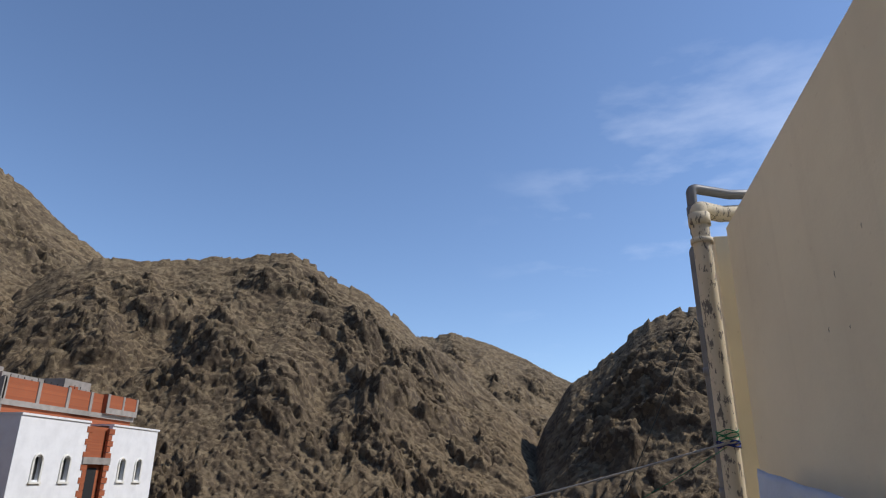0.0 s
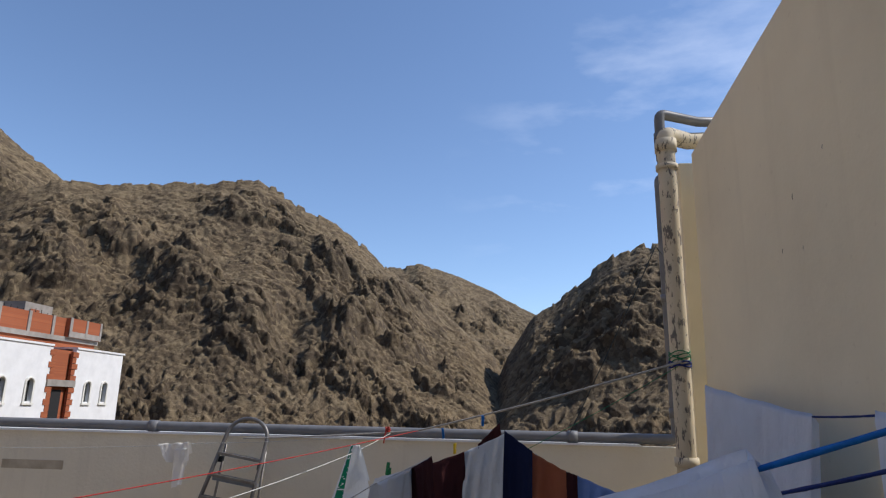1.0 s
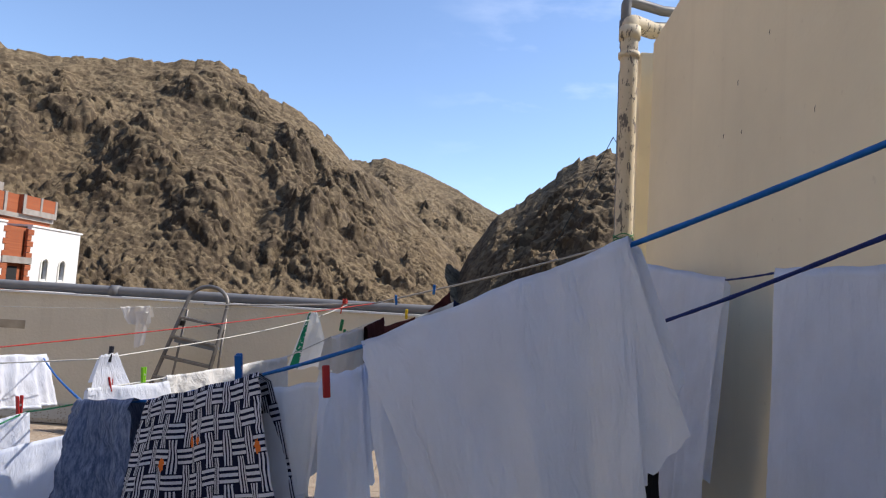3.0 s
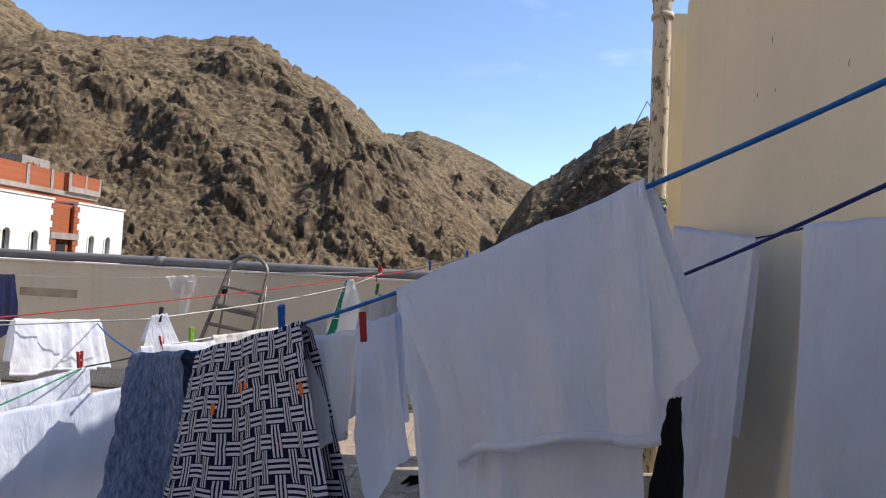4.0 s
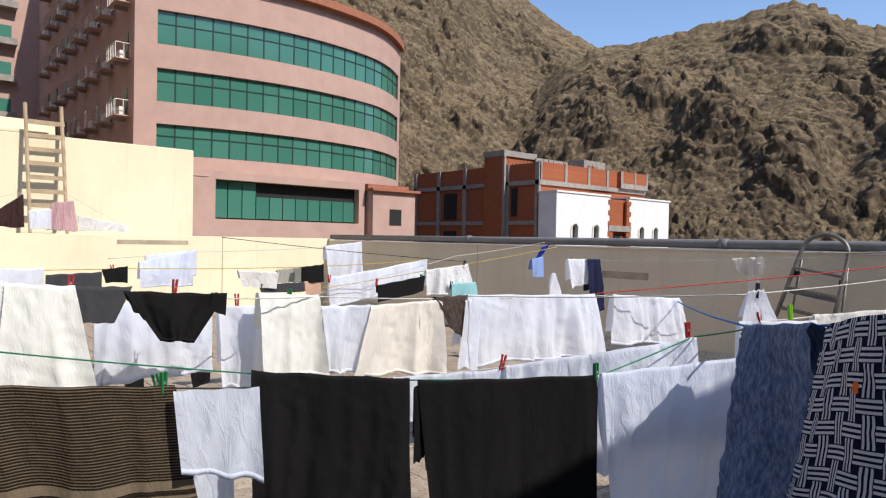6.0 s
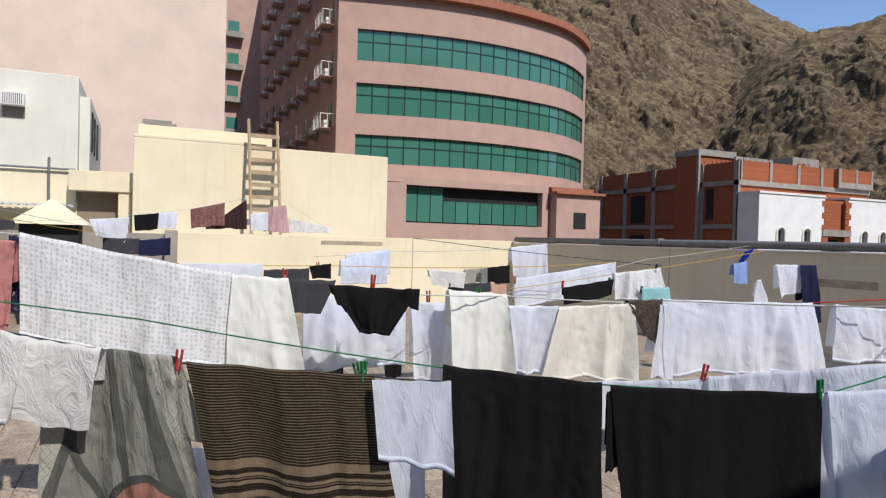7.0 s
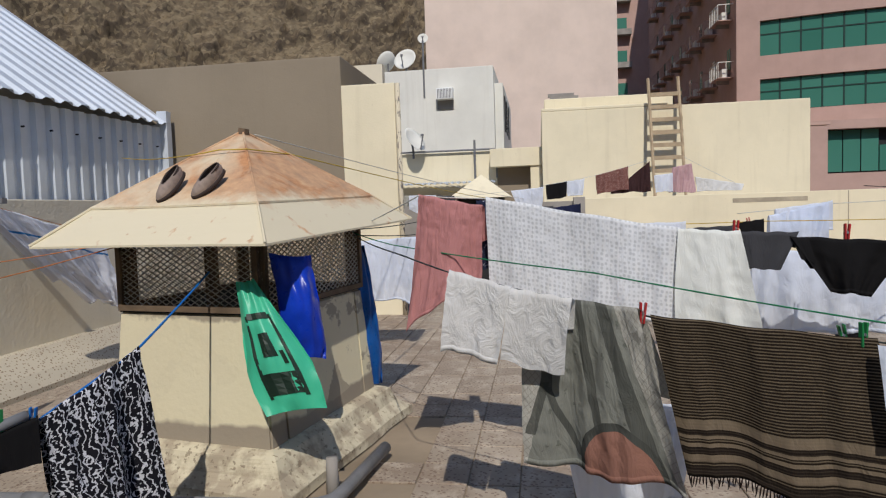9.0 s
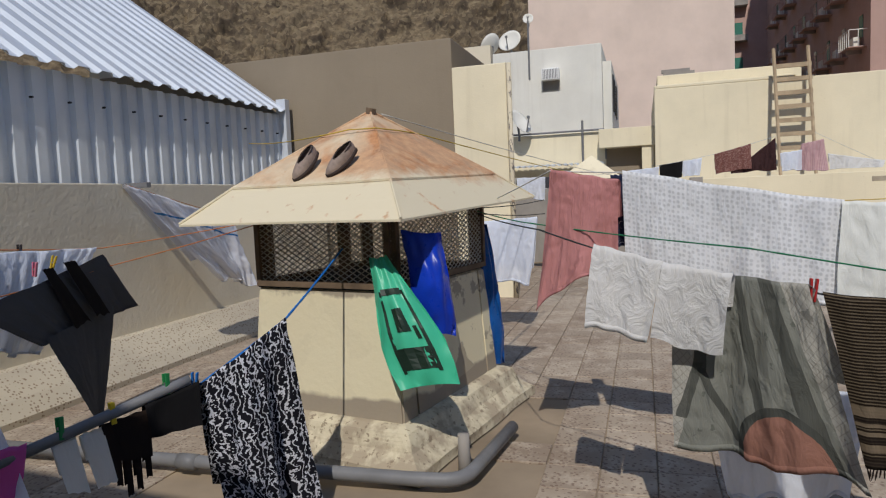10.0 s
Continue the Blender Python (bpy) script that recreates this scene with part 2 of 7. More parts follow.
def hill_sheet(prof, crest, foot, t0, t1, step, k):
    """One hillside as a grid over bearing and slope, its rock standing out along the normal."""
    pr = np.array(sorted(prof))
    rise = np.interp(0.5 * (t0 + t1), pr[:, 0], pr[:, 1]) * crest - GROUND_Z
    length = math.hypot(crest - foot, rise)
    nt, ns = int(np.radians(t1 - t0) * crest / step), int(length / step)
    T, S = np.meshgrid(np.linspace(t0, t1, nt + 1), np.linspace(0, 1, ns + 1), indexing="ij")
    slope = np.interp(T, pr[:, 0], pr[:, 1], left=0.0, right=0.0)
    u0, w0 = np.radians(T) * crest + 900, S * length + 900
    # the skyline is broken by rocks
    sky = 0.9 * (value_noise(u0 / 5.0, u0 * 0, k) - 0.5) + 1.5 * blocks(u0 / 2.1, u0 * 0 + 0.3, k) * value_noise(u0 / 14, u0 * 0, k + 3)
    top = np.where(slope > 0.02, 1.75 + (slope + 0.0028) * crest, GROUND_Z - 3 + slope * 50 * 18)
    R = foot + (crest - foot) * S
    Z = GROUND_Z + (top - GROUND_Z) * (0.74 * S + 0.26 * S * S) + sky * S ** 30
    u = u0 + 11 * (value_noise(u0 / 30, w0 / 30, k) - 0.5) + 4 * (value_noise(u0 / 9, w0 / 9, k + 1) - 0.5)
    w = w0 + 9 * (value_noise(u0 / 26, w0 / 26, k + 2) - 0.5) + 4 * (value_noise(u0 / 8, w0 / 8, k + 3) - 0.5)
    zone = 0.6 * value_noise(u / 24, w / 17, k + 4) + 0.3 * value_noise(u / 10, w / 8, k + 5) + 0.1 * value_noise(u / 4, w / 4, k + 6)
    stand = np.zeros(T.shape)
    elev = np.degrees(np.arctan2(Z - 1.75, R))
    for tb, eb, da, de, out in OUTCROPS:
        g = np.exp(-((T - tb) / da) ** 2 - ((elev - eb) / de) ** 2)
        stand += out * g
        zone += (0.35 if out > 0 else -0.4) * g
    crag = np.clip((zone - 0.47) / 0.10, 0, 1)
    d = 7.0 * (ridged(u / 42 + 0.010 * w, w / 105, 2, k0=k) - 0.62)
    d += 3.6 * (ridged(u / 17 - 0.016 * w, w / 22, 3, k0=k + 2) - 0.62) * (0.45 + 0.8 * crag)
    d += stand * (0.30 + 0.45 * value_noise(u / 5, w / 4, k + 7)) + 1.2 * crag
    d += 1.7 * blocks(u / 7.5, w / 6.0, k + 1) * crag
    d += blocks(u / 3.6, w / 2.5, k + 4) * (0.55 + 0.95 * crag)
    d += 0.66 * blocks(u / 1.6, w / 1.2, k + 6)
    d *= np.clip(S * 6, 0, 1) * np.clip((1 - S) * 5.5 + 0.16, 0, 1) * np.clip(slope * 8, 0, 1)
    al = np.arctan2(top - GROUND_Z, crest - foot)
    R, Z = R - d * np.sin(al), Z + d * np.cos(al)
    # the far side falls away
    back = np.array([[crest + 8, 0.9], [crest + 40, 0.6], [crest + 130, 0.0]])
    R = np.hstack([R] + [np.full((nt + 1, 1), b[0]) for b in back])
    Z = np.hstack([Z] + [GROUND_Z - 1 + (top[:, :1] - GROUND_Z) * b[1] for b in back])
    T = np.hstack([T, T[:, :3]])
    return -R * np.sin(np.radians(T)), R * np.cos(np.radians(T)), Z


def build_mountains():
    left, main_hill, saddle, right = [(p, c, f) for _, p, c, f in HILLS]
    sheets = [hill_sheet(*main_hill, -3, 52, 0.42, 0), hill_sheet(*saddle, -14, 20, 0.75, 3), hill_sheet(*right, -22, 9, 0.42, 5), hill_sheet(*left, 26, 72, 0.60, 7),
              hill_sheet(*left, 72, 150, 1.0, 7), hill_sheet(*left, 150, 185, 3.0, 7), hill_sheet(*right, -175, -22, 3.0, 5)]
    # the plain between, out to the horizon
    T, R = np.meshgrid(np.linspace(-180, 180, 121), np.array([0.0, 14, 60, 120, 400, 1200, 4000]), indexing="ij")
    sheets.append((-R * np.sin(np.radians(T)), R * np.cos(np.radians(T)), np.full_like(R, GROUND_Z)))
    verts, quads, base = [], [], 0
    for X, Y, Z in sheets:
        nth, nr = X.shape
        verts.append(np.stack([X, Y, Z], -1).reshape(-1, 3))
        i, j = np.meshgrid(np.arange(nth - 1), np.arange(nr - 1), indexing="ij")
        a = (i * nr + j).ravel() + base
        quads.append(np.stack([a, a + nr, a + nr + 1, a + 1], 1))
        base += nth * nr
    verts, quads = np.concatenate(verts), np.concatenate(quads)
    me = bpy.data.meshes.new("ground")
    me.vertices.add(len(verts))
    me.vertices.foreach_set("co", verts.ravel())
    me.loops.add(4 * len(quads))
    me.loops.foreach_set("vertex_index", quads[:, ::-1].ravel())
    me.polygons.add(len(quads))
    me.polygons.foreach_set("loop_start", np.arange(len(quads)) * 4)
    me.polygons.foreach_set("loop_total", np.full(len(quads), 4))
    me.update(calc_edges=True)
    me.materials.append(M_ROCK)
    return structure(new("ground", me), "barren brown rocky hillsides rising around the houses", "mountain")


build_mountains()

# ---------------------------------------------------------------- setting of the terrace
M_TILE = Nodes("terrazzo_tile", 0.85)
_v = M_TILE.coords()
_oi = M_TILE.n("ObjectInfo").outputs["Random"]
_base = M_TILE.mix(_oi, (0.31, 0.25, 0.185), (0.43, 0.355, 0.265))
_stain = M_TILE.ramp(M_TILE.noise(M_TILE.n("NewGeometry").outputs["Position"], 1.3, 7, 0.68, 0.5), (0.46, 0.0), (0.60, 1.0))
_base = M_TILE.mix(M_TILE.math("MULTIPLY", _stain, 0.7), _base, (0.25, 0.185, 0.13))
_dust = M_TILE.ramp(M_TILE.noise(M_TILE.n("NewGeometry").outputs["Position"], 5.0, 6, 0.7), (0.5, 0.0), (0.62, 0.6))
_base = M_TILE.mix(_dust, _base, (0.50, 0.42, 0.32))
_chips = M_TILE.n("TexVoronoi", Vector=_v, Scale=36.0).outputs["Distance"]
_base = M_TILE.mix(M_TILE.ramp(_chips, (0.26, 0.8), (0.38, 0.0)), _base, (0.185, 0.125, 0.09))
M_TILE.color(_base)
M_TILE.bump(M_TILE.noise(_v, 60, 3), 0.25, 0.003)
M_TILE = M_TILE.mat

M_MORTAR = simple("stained_screed", (0.36, 0.28, 0.19), 0.9, vary=0.45, scale=1.2)
M_SPECK = Nodes("speckled_skirting", 0.9)
_v = M_SPECK.coords()
_b = M_SPECK.mix(M_SPECK.ramp(M_SPECK.noise(_v, 1.2, 5), (0.4, 0.0), (0.7, 1.0)), (0.54, 0.475, 0.355), (0.43, 0.375, 0.285))
_b = M_SPECK.mix(M_SPECK.ramp(M_SPECK.n("TexVoronoi", Vector=_v, Scale=34.0).outputs["Distance"], (0.22, 0.85), (0.34, 0.0)), _b, (0.22, 0.15, 0.095))
M_SPECK.color(_b)
M_SPECK = M_SPECK.mat

FLOOR = structure(from_bm("floor", boxes((-18, -9, -0.3, 8, 9.1, -0.012)), M_MORTAR), "worn stained terrace floor screed under terrazzo tiles", "floor")
WALL_N = structure(from_bm("wall_north", boxes((-14.4, 8.95, -16, 2.6, 9.15, 1.60), bevel=0.01), M_BEIGE), "low beige plastered parapet wall", "wall")
tagged_cap = structure(from_bm("trim", boxes((-14.4, 8.92, 1.60, 2.0, 9.17, 1.622)), M_WHITEWALL), "thin pale capping on the parapet", "trim")


def sloping_wall(name, x0, x1, y0, y1, z_at_y0, z_at_y1, mat, label):
    """A tall wall along y whose top falls evenly, with a rounded arris."""
    bm = bmesh.new()
    vs = [bm.verts.new(p) for p in ((x0, y0, -16), (x1, y0, -16), (x1, y1, -16), (x0, y1, -16), (x0, y0, z_at_y0), (x1, y0, z_at_y0), (x1, y1, z_at_y1), (x0, y1, z_at_y1))]
    for f in ((0, 3, 2, 1), (4, 5, 6, 7), (0, 1, 5, 4), (1, 2, 6, 5), (2, 3, 7, 6), (3, 0, 4, 7)):
        bm.faces.new([vs[i] for i in f])
    bmesh.ops.bevel(bm, geom=list(bm.edges), offset=0.02, segments=2, affect="EDGES")
    return structure(from_bm(name, bm, mat), label, "wall")


WALL_E = sloping_wall("wall_east", 2.1, 8.0, -9.0, 6.58, 6.1, 4.39, M_CREAM_OLD, "tall aged cream rendered stair house wall with hairline cracks")
structure(from_bm("wall_return", boxes((2.06, 6.85, -16, 2.35, 7.0, 4.40), bevel=0.015), M_CREAM_OLD), "narrow weathered return of the stair house wall", "wall")
WALL_W = structure(from_bm("wall_west", boxes((-14.6, 0.99, -16, -14.4, 9.15, 1.66), bevel=0.01), M_CREAM), "low sunlit cream parapet wall", "wall")
structure(from_bm("wall_west_end", boxes((-14.61, 0.75, -16, -14.38, 0.99, 1.70), bevel=0.01), M_CONCRETE), "raw grey end pier of the parapet", "wall")
WALL_S = structure(from_bm("wall_south", boxes((-9.45, -5.5, -0.3, 2.1, -4.95, 1.79), bevel=0.012), M_BEIGE), "rough beige stucco wall", "wall")


def skirting(name, a, b, out, h, d, mat):
    """A sloped mortar fillet along a wall foot from a to b, leaning towards out."""
    bm = bmesh.new()
    a, b, out = Vector((*a, 0)), Vector((*b, 0)), Vector((*out, 0))
    prof = [(0, 0), (d, 0), (d, 0.05), (d * 0.75, h * 0.5), (d * 0.25, h), (0, h)]
    rings = []
    for p in (a, b):
        rings.append([bm.verts.new(p + out * u + Vector((0, 0, v))) for u, v in prof])
    for k in range(len(prof)):
        j = (k + 1) % len(prof)
        bm.faces.new((rings[0][k], rings[0][j], rings[1][j], rings[1][k]))
    bm.faces.new(rings[0])
    bm.faces.new(rings[1][::-1])
    bmesh.ops.recalc_face_normals(bm, faces=bm.faces)
    return structure(from_bm(name, bm, mat), "sloped speckled mortar skirting at the wall foot", "trim")


skirting("baseboard", (2.0, -4.95), (-9.4, -4.95), (0, 1), 0.34, 0.42, M_SPECK)
skirting("baseboard_north", (-14.3, 8.95), (2.0, 8.95), (0, -1), 0.2, 0.2, M_SPECK)

# old repairs and a joint in the parapets
M_REPAIR = simple("smeared_mortar_repair", (0.47, 0.40, 0.29), 0.9, vary=0.4, scale=5)
for wall, spec in ((WALL_N, (-6.05, 8.946, 1.13, -5.22, 8.96, 1.24)), (WALL_N, (-8.91, 8.947, 0.3, -8.895, 8.96, 1.59)), (WALL_W, (-14.41, 3.98, 1.47, -14.396, 5.43, 1.56)), (WALL_W, (-14.41, 6.19, 0.3, -14.396, 6.21, 1.65))):
    rp = from_bm("repair", boxes(spec), M_REPAIR)
    rp.parent = wall

# hairline cracks and chips in the stair house wall
for y, z, l in ((4.83, 3.05, 0.035), (4.55, 3.0, 0.025), (4.62, 3.35, 0.045), (4.2, 3.5, 0.03), (3.7, 2.9, 0.04)):
    cr_ob = from_bm("crack", tube([(2.099, y, z), (2.098, y + 0.006, z - l * 0.5), (2.099, y + 0.002, z - l)], [0.0008, 0.002, 0.0006], 5), M_DARK)
    cr_ob.parent = WALL_E
bracket = from_bm("wall_bracket", boxes((-5.30, -4.96, 1.74, -5.24, -4.66, 1.79), bevel=0.004), M_GREY_PVC)
tagged(bracket, "short grey steel bracket on the stucco wall", "bracket")

# pipes on the parapet and stair house
def pipe(name, pts, r, mat, label, collars=()):
    p = empty(name)
    part("tube", tube(pts, r, 14), mat, p, smooth=True)
    for c, d in collars:
        c, d = Vector(c), Vector(d)
        part("collar", tube([c - d, c + d], r * 1.22, 14), mat, p, smooth=True)
    return tagged(p, label, "pipe")


def bend(a, b, c, n=6, r=0.09):
    """A rounded corner at b between a and c."""
    a, b, c = Vector(a), Vector(b), Vector(c)
    p, q = b + (a - b).normalized() * r, b + (c - b).normalized() * r
    return [p.lerp(b, k / n).lerp(b.lerp(q, k / n), k / n) for k in range(n + 1)]


M_OLDPAINT = Nodes("flaking_cream_paint", 0.75)
_v = M_OLDPAINT.coords()
_f = M_OLDPAINT.ramp(M_OLDPAINT.noise(M_OLDPAINT.coords(scale=(1, 1, 0.35)), 22, 4, 0.7), (0.55, 0.0), (0.59, 1.0))
M_OLDPAINT.color(M_OLDPAINT.mix(_f, M_OLDPAINT.mix(M_OLDPAINT.noise(_v, 3), (0.66, 0.58, 0.42), (0.55, 0.47, 0.33)), (0.16, 0.14, 0.12)))
M_OLDPAINT.bump(_f, -0.4, 0.004)
M_OLDPAINT = M_OLDPAINT.mat

pipe("parapet_pipe", [(-14.3, 9.0, 1.70), (-8, 9.0, 1.695), (-2, 9.0, 1.69), (2.1, 9.0, 1.69)] + bend((2.0, 9.0, 1.69), (2.44, 9.0, 1.69), (2.44, 9.0, 4.0)) + [(2.42, 9.0, 3.0), (2.40, 9.0, 4.90)] + bend((2.40, 9, 4.7), (2.40, 9.0, 5.0), (2.65, 8.9, 5.0), r=0.06), 0.062, M_GREY_PVC,
     "dark grey plastic drain pipe lying on the parapet", [((-9.2, 9, 1.70), (0.06, 0, 0)), ((-4.1, 9, 1.69), (0.06, 0, 0)), ((1.2, 9, 1.69), (0.06, 0, 0)), ((2.44, 9, 2.0), (0, 0, 0.06)), ((2.415, 9, 3.4), (0, 0, 0.05))])
pipe("cream_drain_pipe", [(1.93, 6.72, 0.0), (1.93, 6.72, 2.0), (1.91, 6.72, 4.35)] + bend((1.91, 6.72, 4.4), (1.91, 6.72, 4.64), (2.2, 6.98, 4.67), r=0.07) + [(2.2, 6.98, 4.68), (3.0, 7.1, 4.74)], 0.085, M_OLDPAINT,
     "cream painted drain pipe with flaking paint", [((1.91, 6.72, 4.52), (0, 0, 0.06)), ((1.91, 6.72, 4.30), (0, 0, 0.025)), ((1.93, 6.72, 1.6), (0, 0, 0.04))])
pipe("grey_overflow_pipe", [(1.88, 6.78, 4.4), (1.88, 6.78, 4.74)] + bend((1.88, 6.78, 4.62), (1.88, 6.78, 4.89), (2.3, 6.98, 4.89), r=0.07) + [(2.3, 6.98, 4.89), (3.1, 7.1, 4.91)], 0.05, M_GREY_PVC,
     "grey plastic elbow pipe above the drain pipe", [((1.88, 6.78, 4.64), (0, 0, 0.04))])
pipe("floor_pipe", [(-3.12, -4.2, 0.08), (-3.16, -2.6, 0.075), (-3.2, -1.35, 0.07)] + bend((-3.2, -1.5, 0.07), (-3.22, -1.08, 0.07), (-4.2, -0.95, 0.07), r=0.14) + [(-4.05, -0.98, 0.07)], 0.038, M_GREY_PVC,
     "grey plastic pipe lying round the kiosk foot", [((-3.15, -2.7, 0.076), (0, 0.06, 0))])


# aluminium folding ladder against the parapet
def aluminium_ladder():
    m = simple("worn_aluminium", (0.24, 0.225, 0.205), 0.5, 0.7, 0.5)
    ld = empty("step_ladder", pose(-2.96, 8.62, 0, 0, 9, 0))
    z1, w = 1.62, 0.25
    hoop = [(-w - 0.1, -0.55, 0.0), (-w - 0.02, -0.12, z1 - 0.25)] + [(-w * math.cos(a), -0.05 + 0.06 * math.sin(a), z1 + 0.22 * math.sin(a)) for a in np.linspace(0, math.pi, 14)] + [(w + 0.02, -0.12, z1 - 0.25), (w + 0.1, -0.55, 0.0)]
    part("front_frame", tube(hoop, 0.024, 10), m, ld, smooth=True)
    for k in range(6):
        z = 0.2 + 0.24 * k
        y = -0.55 + 0.45 * z / 1.4
        ww = w + 0.09 - 0.07 * z / 1.4
        part("step", boxes((-ww, y - 0.05, z - 0.015, ww, y + 0.05, z + 0.015)), m, ld)
    part("tray", boxes((-w, -0.16, 1.10, w, 0.02, 1.13), (-w, -0.17, 1.10, w, -0.155, 1.17)), simple("grey_tray", (0.20, 0.23, 0.27), 0.6), ld, "grey plastic tray")
    for sx in (-1, 1):
        part("rear_leg", tube([(sx * w, 0.0, 1.5), (sx * (w + 0.05), 0.2, 0.0)], 0.016, 8), m, ld, smooth=True)
        part("hinge", boxes((sx * w - 0.02, -0.12, 1.30, sx * w + 0.02, 0.0, 1.36)), M_DARK, ld, "dark hinge")
    tagged(ld, "worn aluminium folding ladder leaning on the parapet", "ladder")


aluminium_ladder()


# ---------------------------------------------------------------- the kiosk with a pyramid roof
KIOSK_M = pose(-4.27, -1.93, 0, 0, 0, -11)   # local +x towards the path, +y towards the far parapet


def kiosk_plaster():
    m = Nodes("patched_cream_plaster", 0.92)
    v = m.coords()
    patch = m.ramp(m.noise(v, 3.0, 6, 0.62, 0.4), (0.55, 0.0), (0.575, 1.0))
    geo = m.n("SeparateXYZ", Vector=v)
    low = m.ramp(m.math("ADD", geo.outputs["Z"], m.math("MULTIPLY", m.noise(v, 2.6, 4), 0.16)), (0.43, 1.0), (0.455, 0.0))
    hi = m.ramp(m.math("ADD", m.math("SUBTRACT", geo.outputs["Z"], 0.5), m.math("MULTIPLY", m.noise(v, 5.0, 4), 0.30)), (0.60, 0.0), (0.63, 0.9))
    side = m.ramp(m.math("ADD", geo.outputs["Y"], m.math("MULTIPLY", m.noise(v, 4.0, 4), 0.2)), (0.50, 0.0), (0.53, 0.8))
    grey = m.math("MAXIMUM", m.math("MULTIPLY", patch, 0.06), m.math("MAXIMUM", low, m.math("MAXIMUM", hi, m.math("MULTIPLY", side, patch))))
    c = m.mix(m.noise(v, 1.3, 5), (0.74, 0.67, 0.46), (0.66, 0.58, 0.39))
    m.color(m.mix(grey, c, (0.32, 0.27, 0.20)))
    n1 = m.bump(grey, -0.5, 0.006)
    m.bump(m.noise(v, 30, 4), 0.4, 0.006, n1)
    return m.mat


def kiosk_footing():
    m = Nodes("stained_mortar_footing", 0.92)
    v = m.coords()
    c = m.mix(m.ramp(m.noise(v, 6, 5, 0.6), (0.42, 0.0), (0.56, 1.0)), (0.38, 0.315, 0.22), (0.60, 0.53, 0.37))
    c = m.mix(m.ramp(m.noise(v, 30, 3), (0.60, 0.0), (0.64, 0.7)), c, (0.20, 0.15, 0.10))
    m.color(c)
    m.bump(m.noise(v, 14, 4), 0.6, 0.012)
    return m.mat


def rust_sheet():
    m = Nodes("rusted_painted_steel", 0.7)
    v = m.coords()
    g = m.n("SeparateXYZ", Vector=v)
    up = m.math("ADD", m.math("SUBTRACT", g.outputs["Z"], 1.3), m.math("MULTIPLY", m.math("SUBTRACT", m.noise(v, 5, 6, 0.65), 0.5), 0.25))
    rust = m.ramp(up, (0.32, 0.0), (0.40, 0.85), (0.8, 1.0))
    cloud = m.ramp(m.noise(v, 2.6, 5, 0.62, 0.6), (0.34, 0.0), (0.62, 1.0))
    shady = m.ramp(m.math("ADD", g.outputs["Y"], m.math("MULTIPLY", m.noise(v, 4, 3), 0.3)), (0.18, 0.0), (0.42, 0.75))
    cloud = m.math("MAXIMUM", cloud, shady)
    drip = m.ramp(m.noise(m.coords(scale=(7, 7, 0.3)), 1.4, 3, 0.6), (0.64, 0.0), (0.73, 0.7))
    speck = m.ramp(m.noise(v, 34, 3, 0.7), (0.62, 0.0), (0.68, 0.55))
    fac = m.math("MAXIMUM", m.math("MULTIPLY", rust, m.math("ADD", m.math("MULTIPLY", cloud, 0.72), 0.24)), m.math("MAXIMUM", drip, m.math("MULTIPLY", speck, rust)))
    rc = m.ramp(m.noise(v, 9, 5, 0.7), (0.3, (0.26, 0.085, 0.025)), (0.55, (0.50, 0.21, 0.075)), (0.75, (0.62, 0.36, 0.17)))
    m.color(m.mix(fac, (0.68, 0.60, 0.42), rc))
    m.rough(m.math("ADD", m.math("MULTIPLY", fac, 0.3), 0.55))
    m.bump(m.noise(v, 14, 4), 0.3, 0.006)
    return m.mat


def mesh_panel(w, h, mat_frame, mat_wire, parent, m):
    """An expanded-metal panel with its frame, in the local xz plane, placed by m."""
    p = empty("mesh_panel")
    p.parent = parent
    p.matrix_local = m
    t = 0.02
    part("panel_frame", boxes((-w / 2, -t, 0, w / 2, t, 0.035), (-w / 2, -t, h - 0.03, w / 2, t, h), (-w / 2, -t, 0.035, -w / 2 + 0.035, t, h - 0.03), (w / 2 - 0.035, -t, 0.035, w / 2, t, h - 0.03)), mat_frame, p)
    bm = bmesh.new()
    step, slope, tw = 0.060, 0.58, 0.0022
    n = int((w + h / slope) / step) + 2
    for sgn in (1, -1):
        for k in range(-2, n):
            x0 = -w / 2 - h / slope + k * step if sgn > 0 else -w / 2 + k * step
            pts = []
            za, zb = 0.0, h
            xa, xb = x0, x0 + sgn * h / slope
            # clip to the panel
            lo, hi = 0.0, 1.0
            dx = xb - xa
            for lim, side in ((-w / 2, 1), (w / 2, -1)):
                ta = (lim - xa) / dx
                if dx * side > 0:
                    lo = max(lo, ta)
                else:
                    hi = min(hi, ta)
            if hi - lo < 0.03:
                continue
            p0 = Vector((xa + dx * lo, 0, h * lo))
            p1 = Vector((xa + dx * hi, 0, h * hi))
            nrm = Vector((-(p1 - p0).z, 0, (p1 - p0).x)).normalized() * tw
            d = Vector((0, 0.003, 0))
            q = [bm.verts.new(v) for v in (p0 - nrm - d, p1 - nrm - d, p1 + nrm - d, p0 + nrm - d, p0 - nrm + d, p1 - nrm + d, p1 + nrm + d, p0 + nrm + d)]
            for f in ((0, 1, 2, 3), (7, 6, 5, 4), (0, 4, 5, 1), (3, 2, 6, 7)):
                bm.faces.new([q[i] for i in f])
    part("wire_mesh", bm, mat_wire, p)
    return p


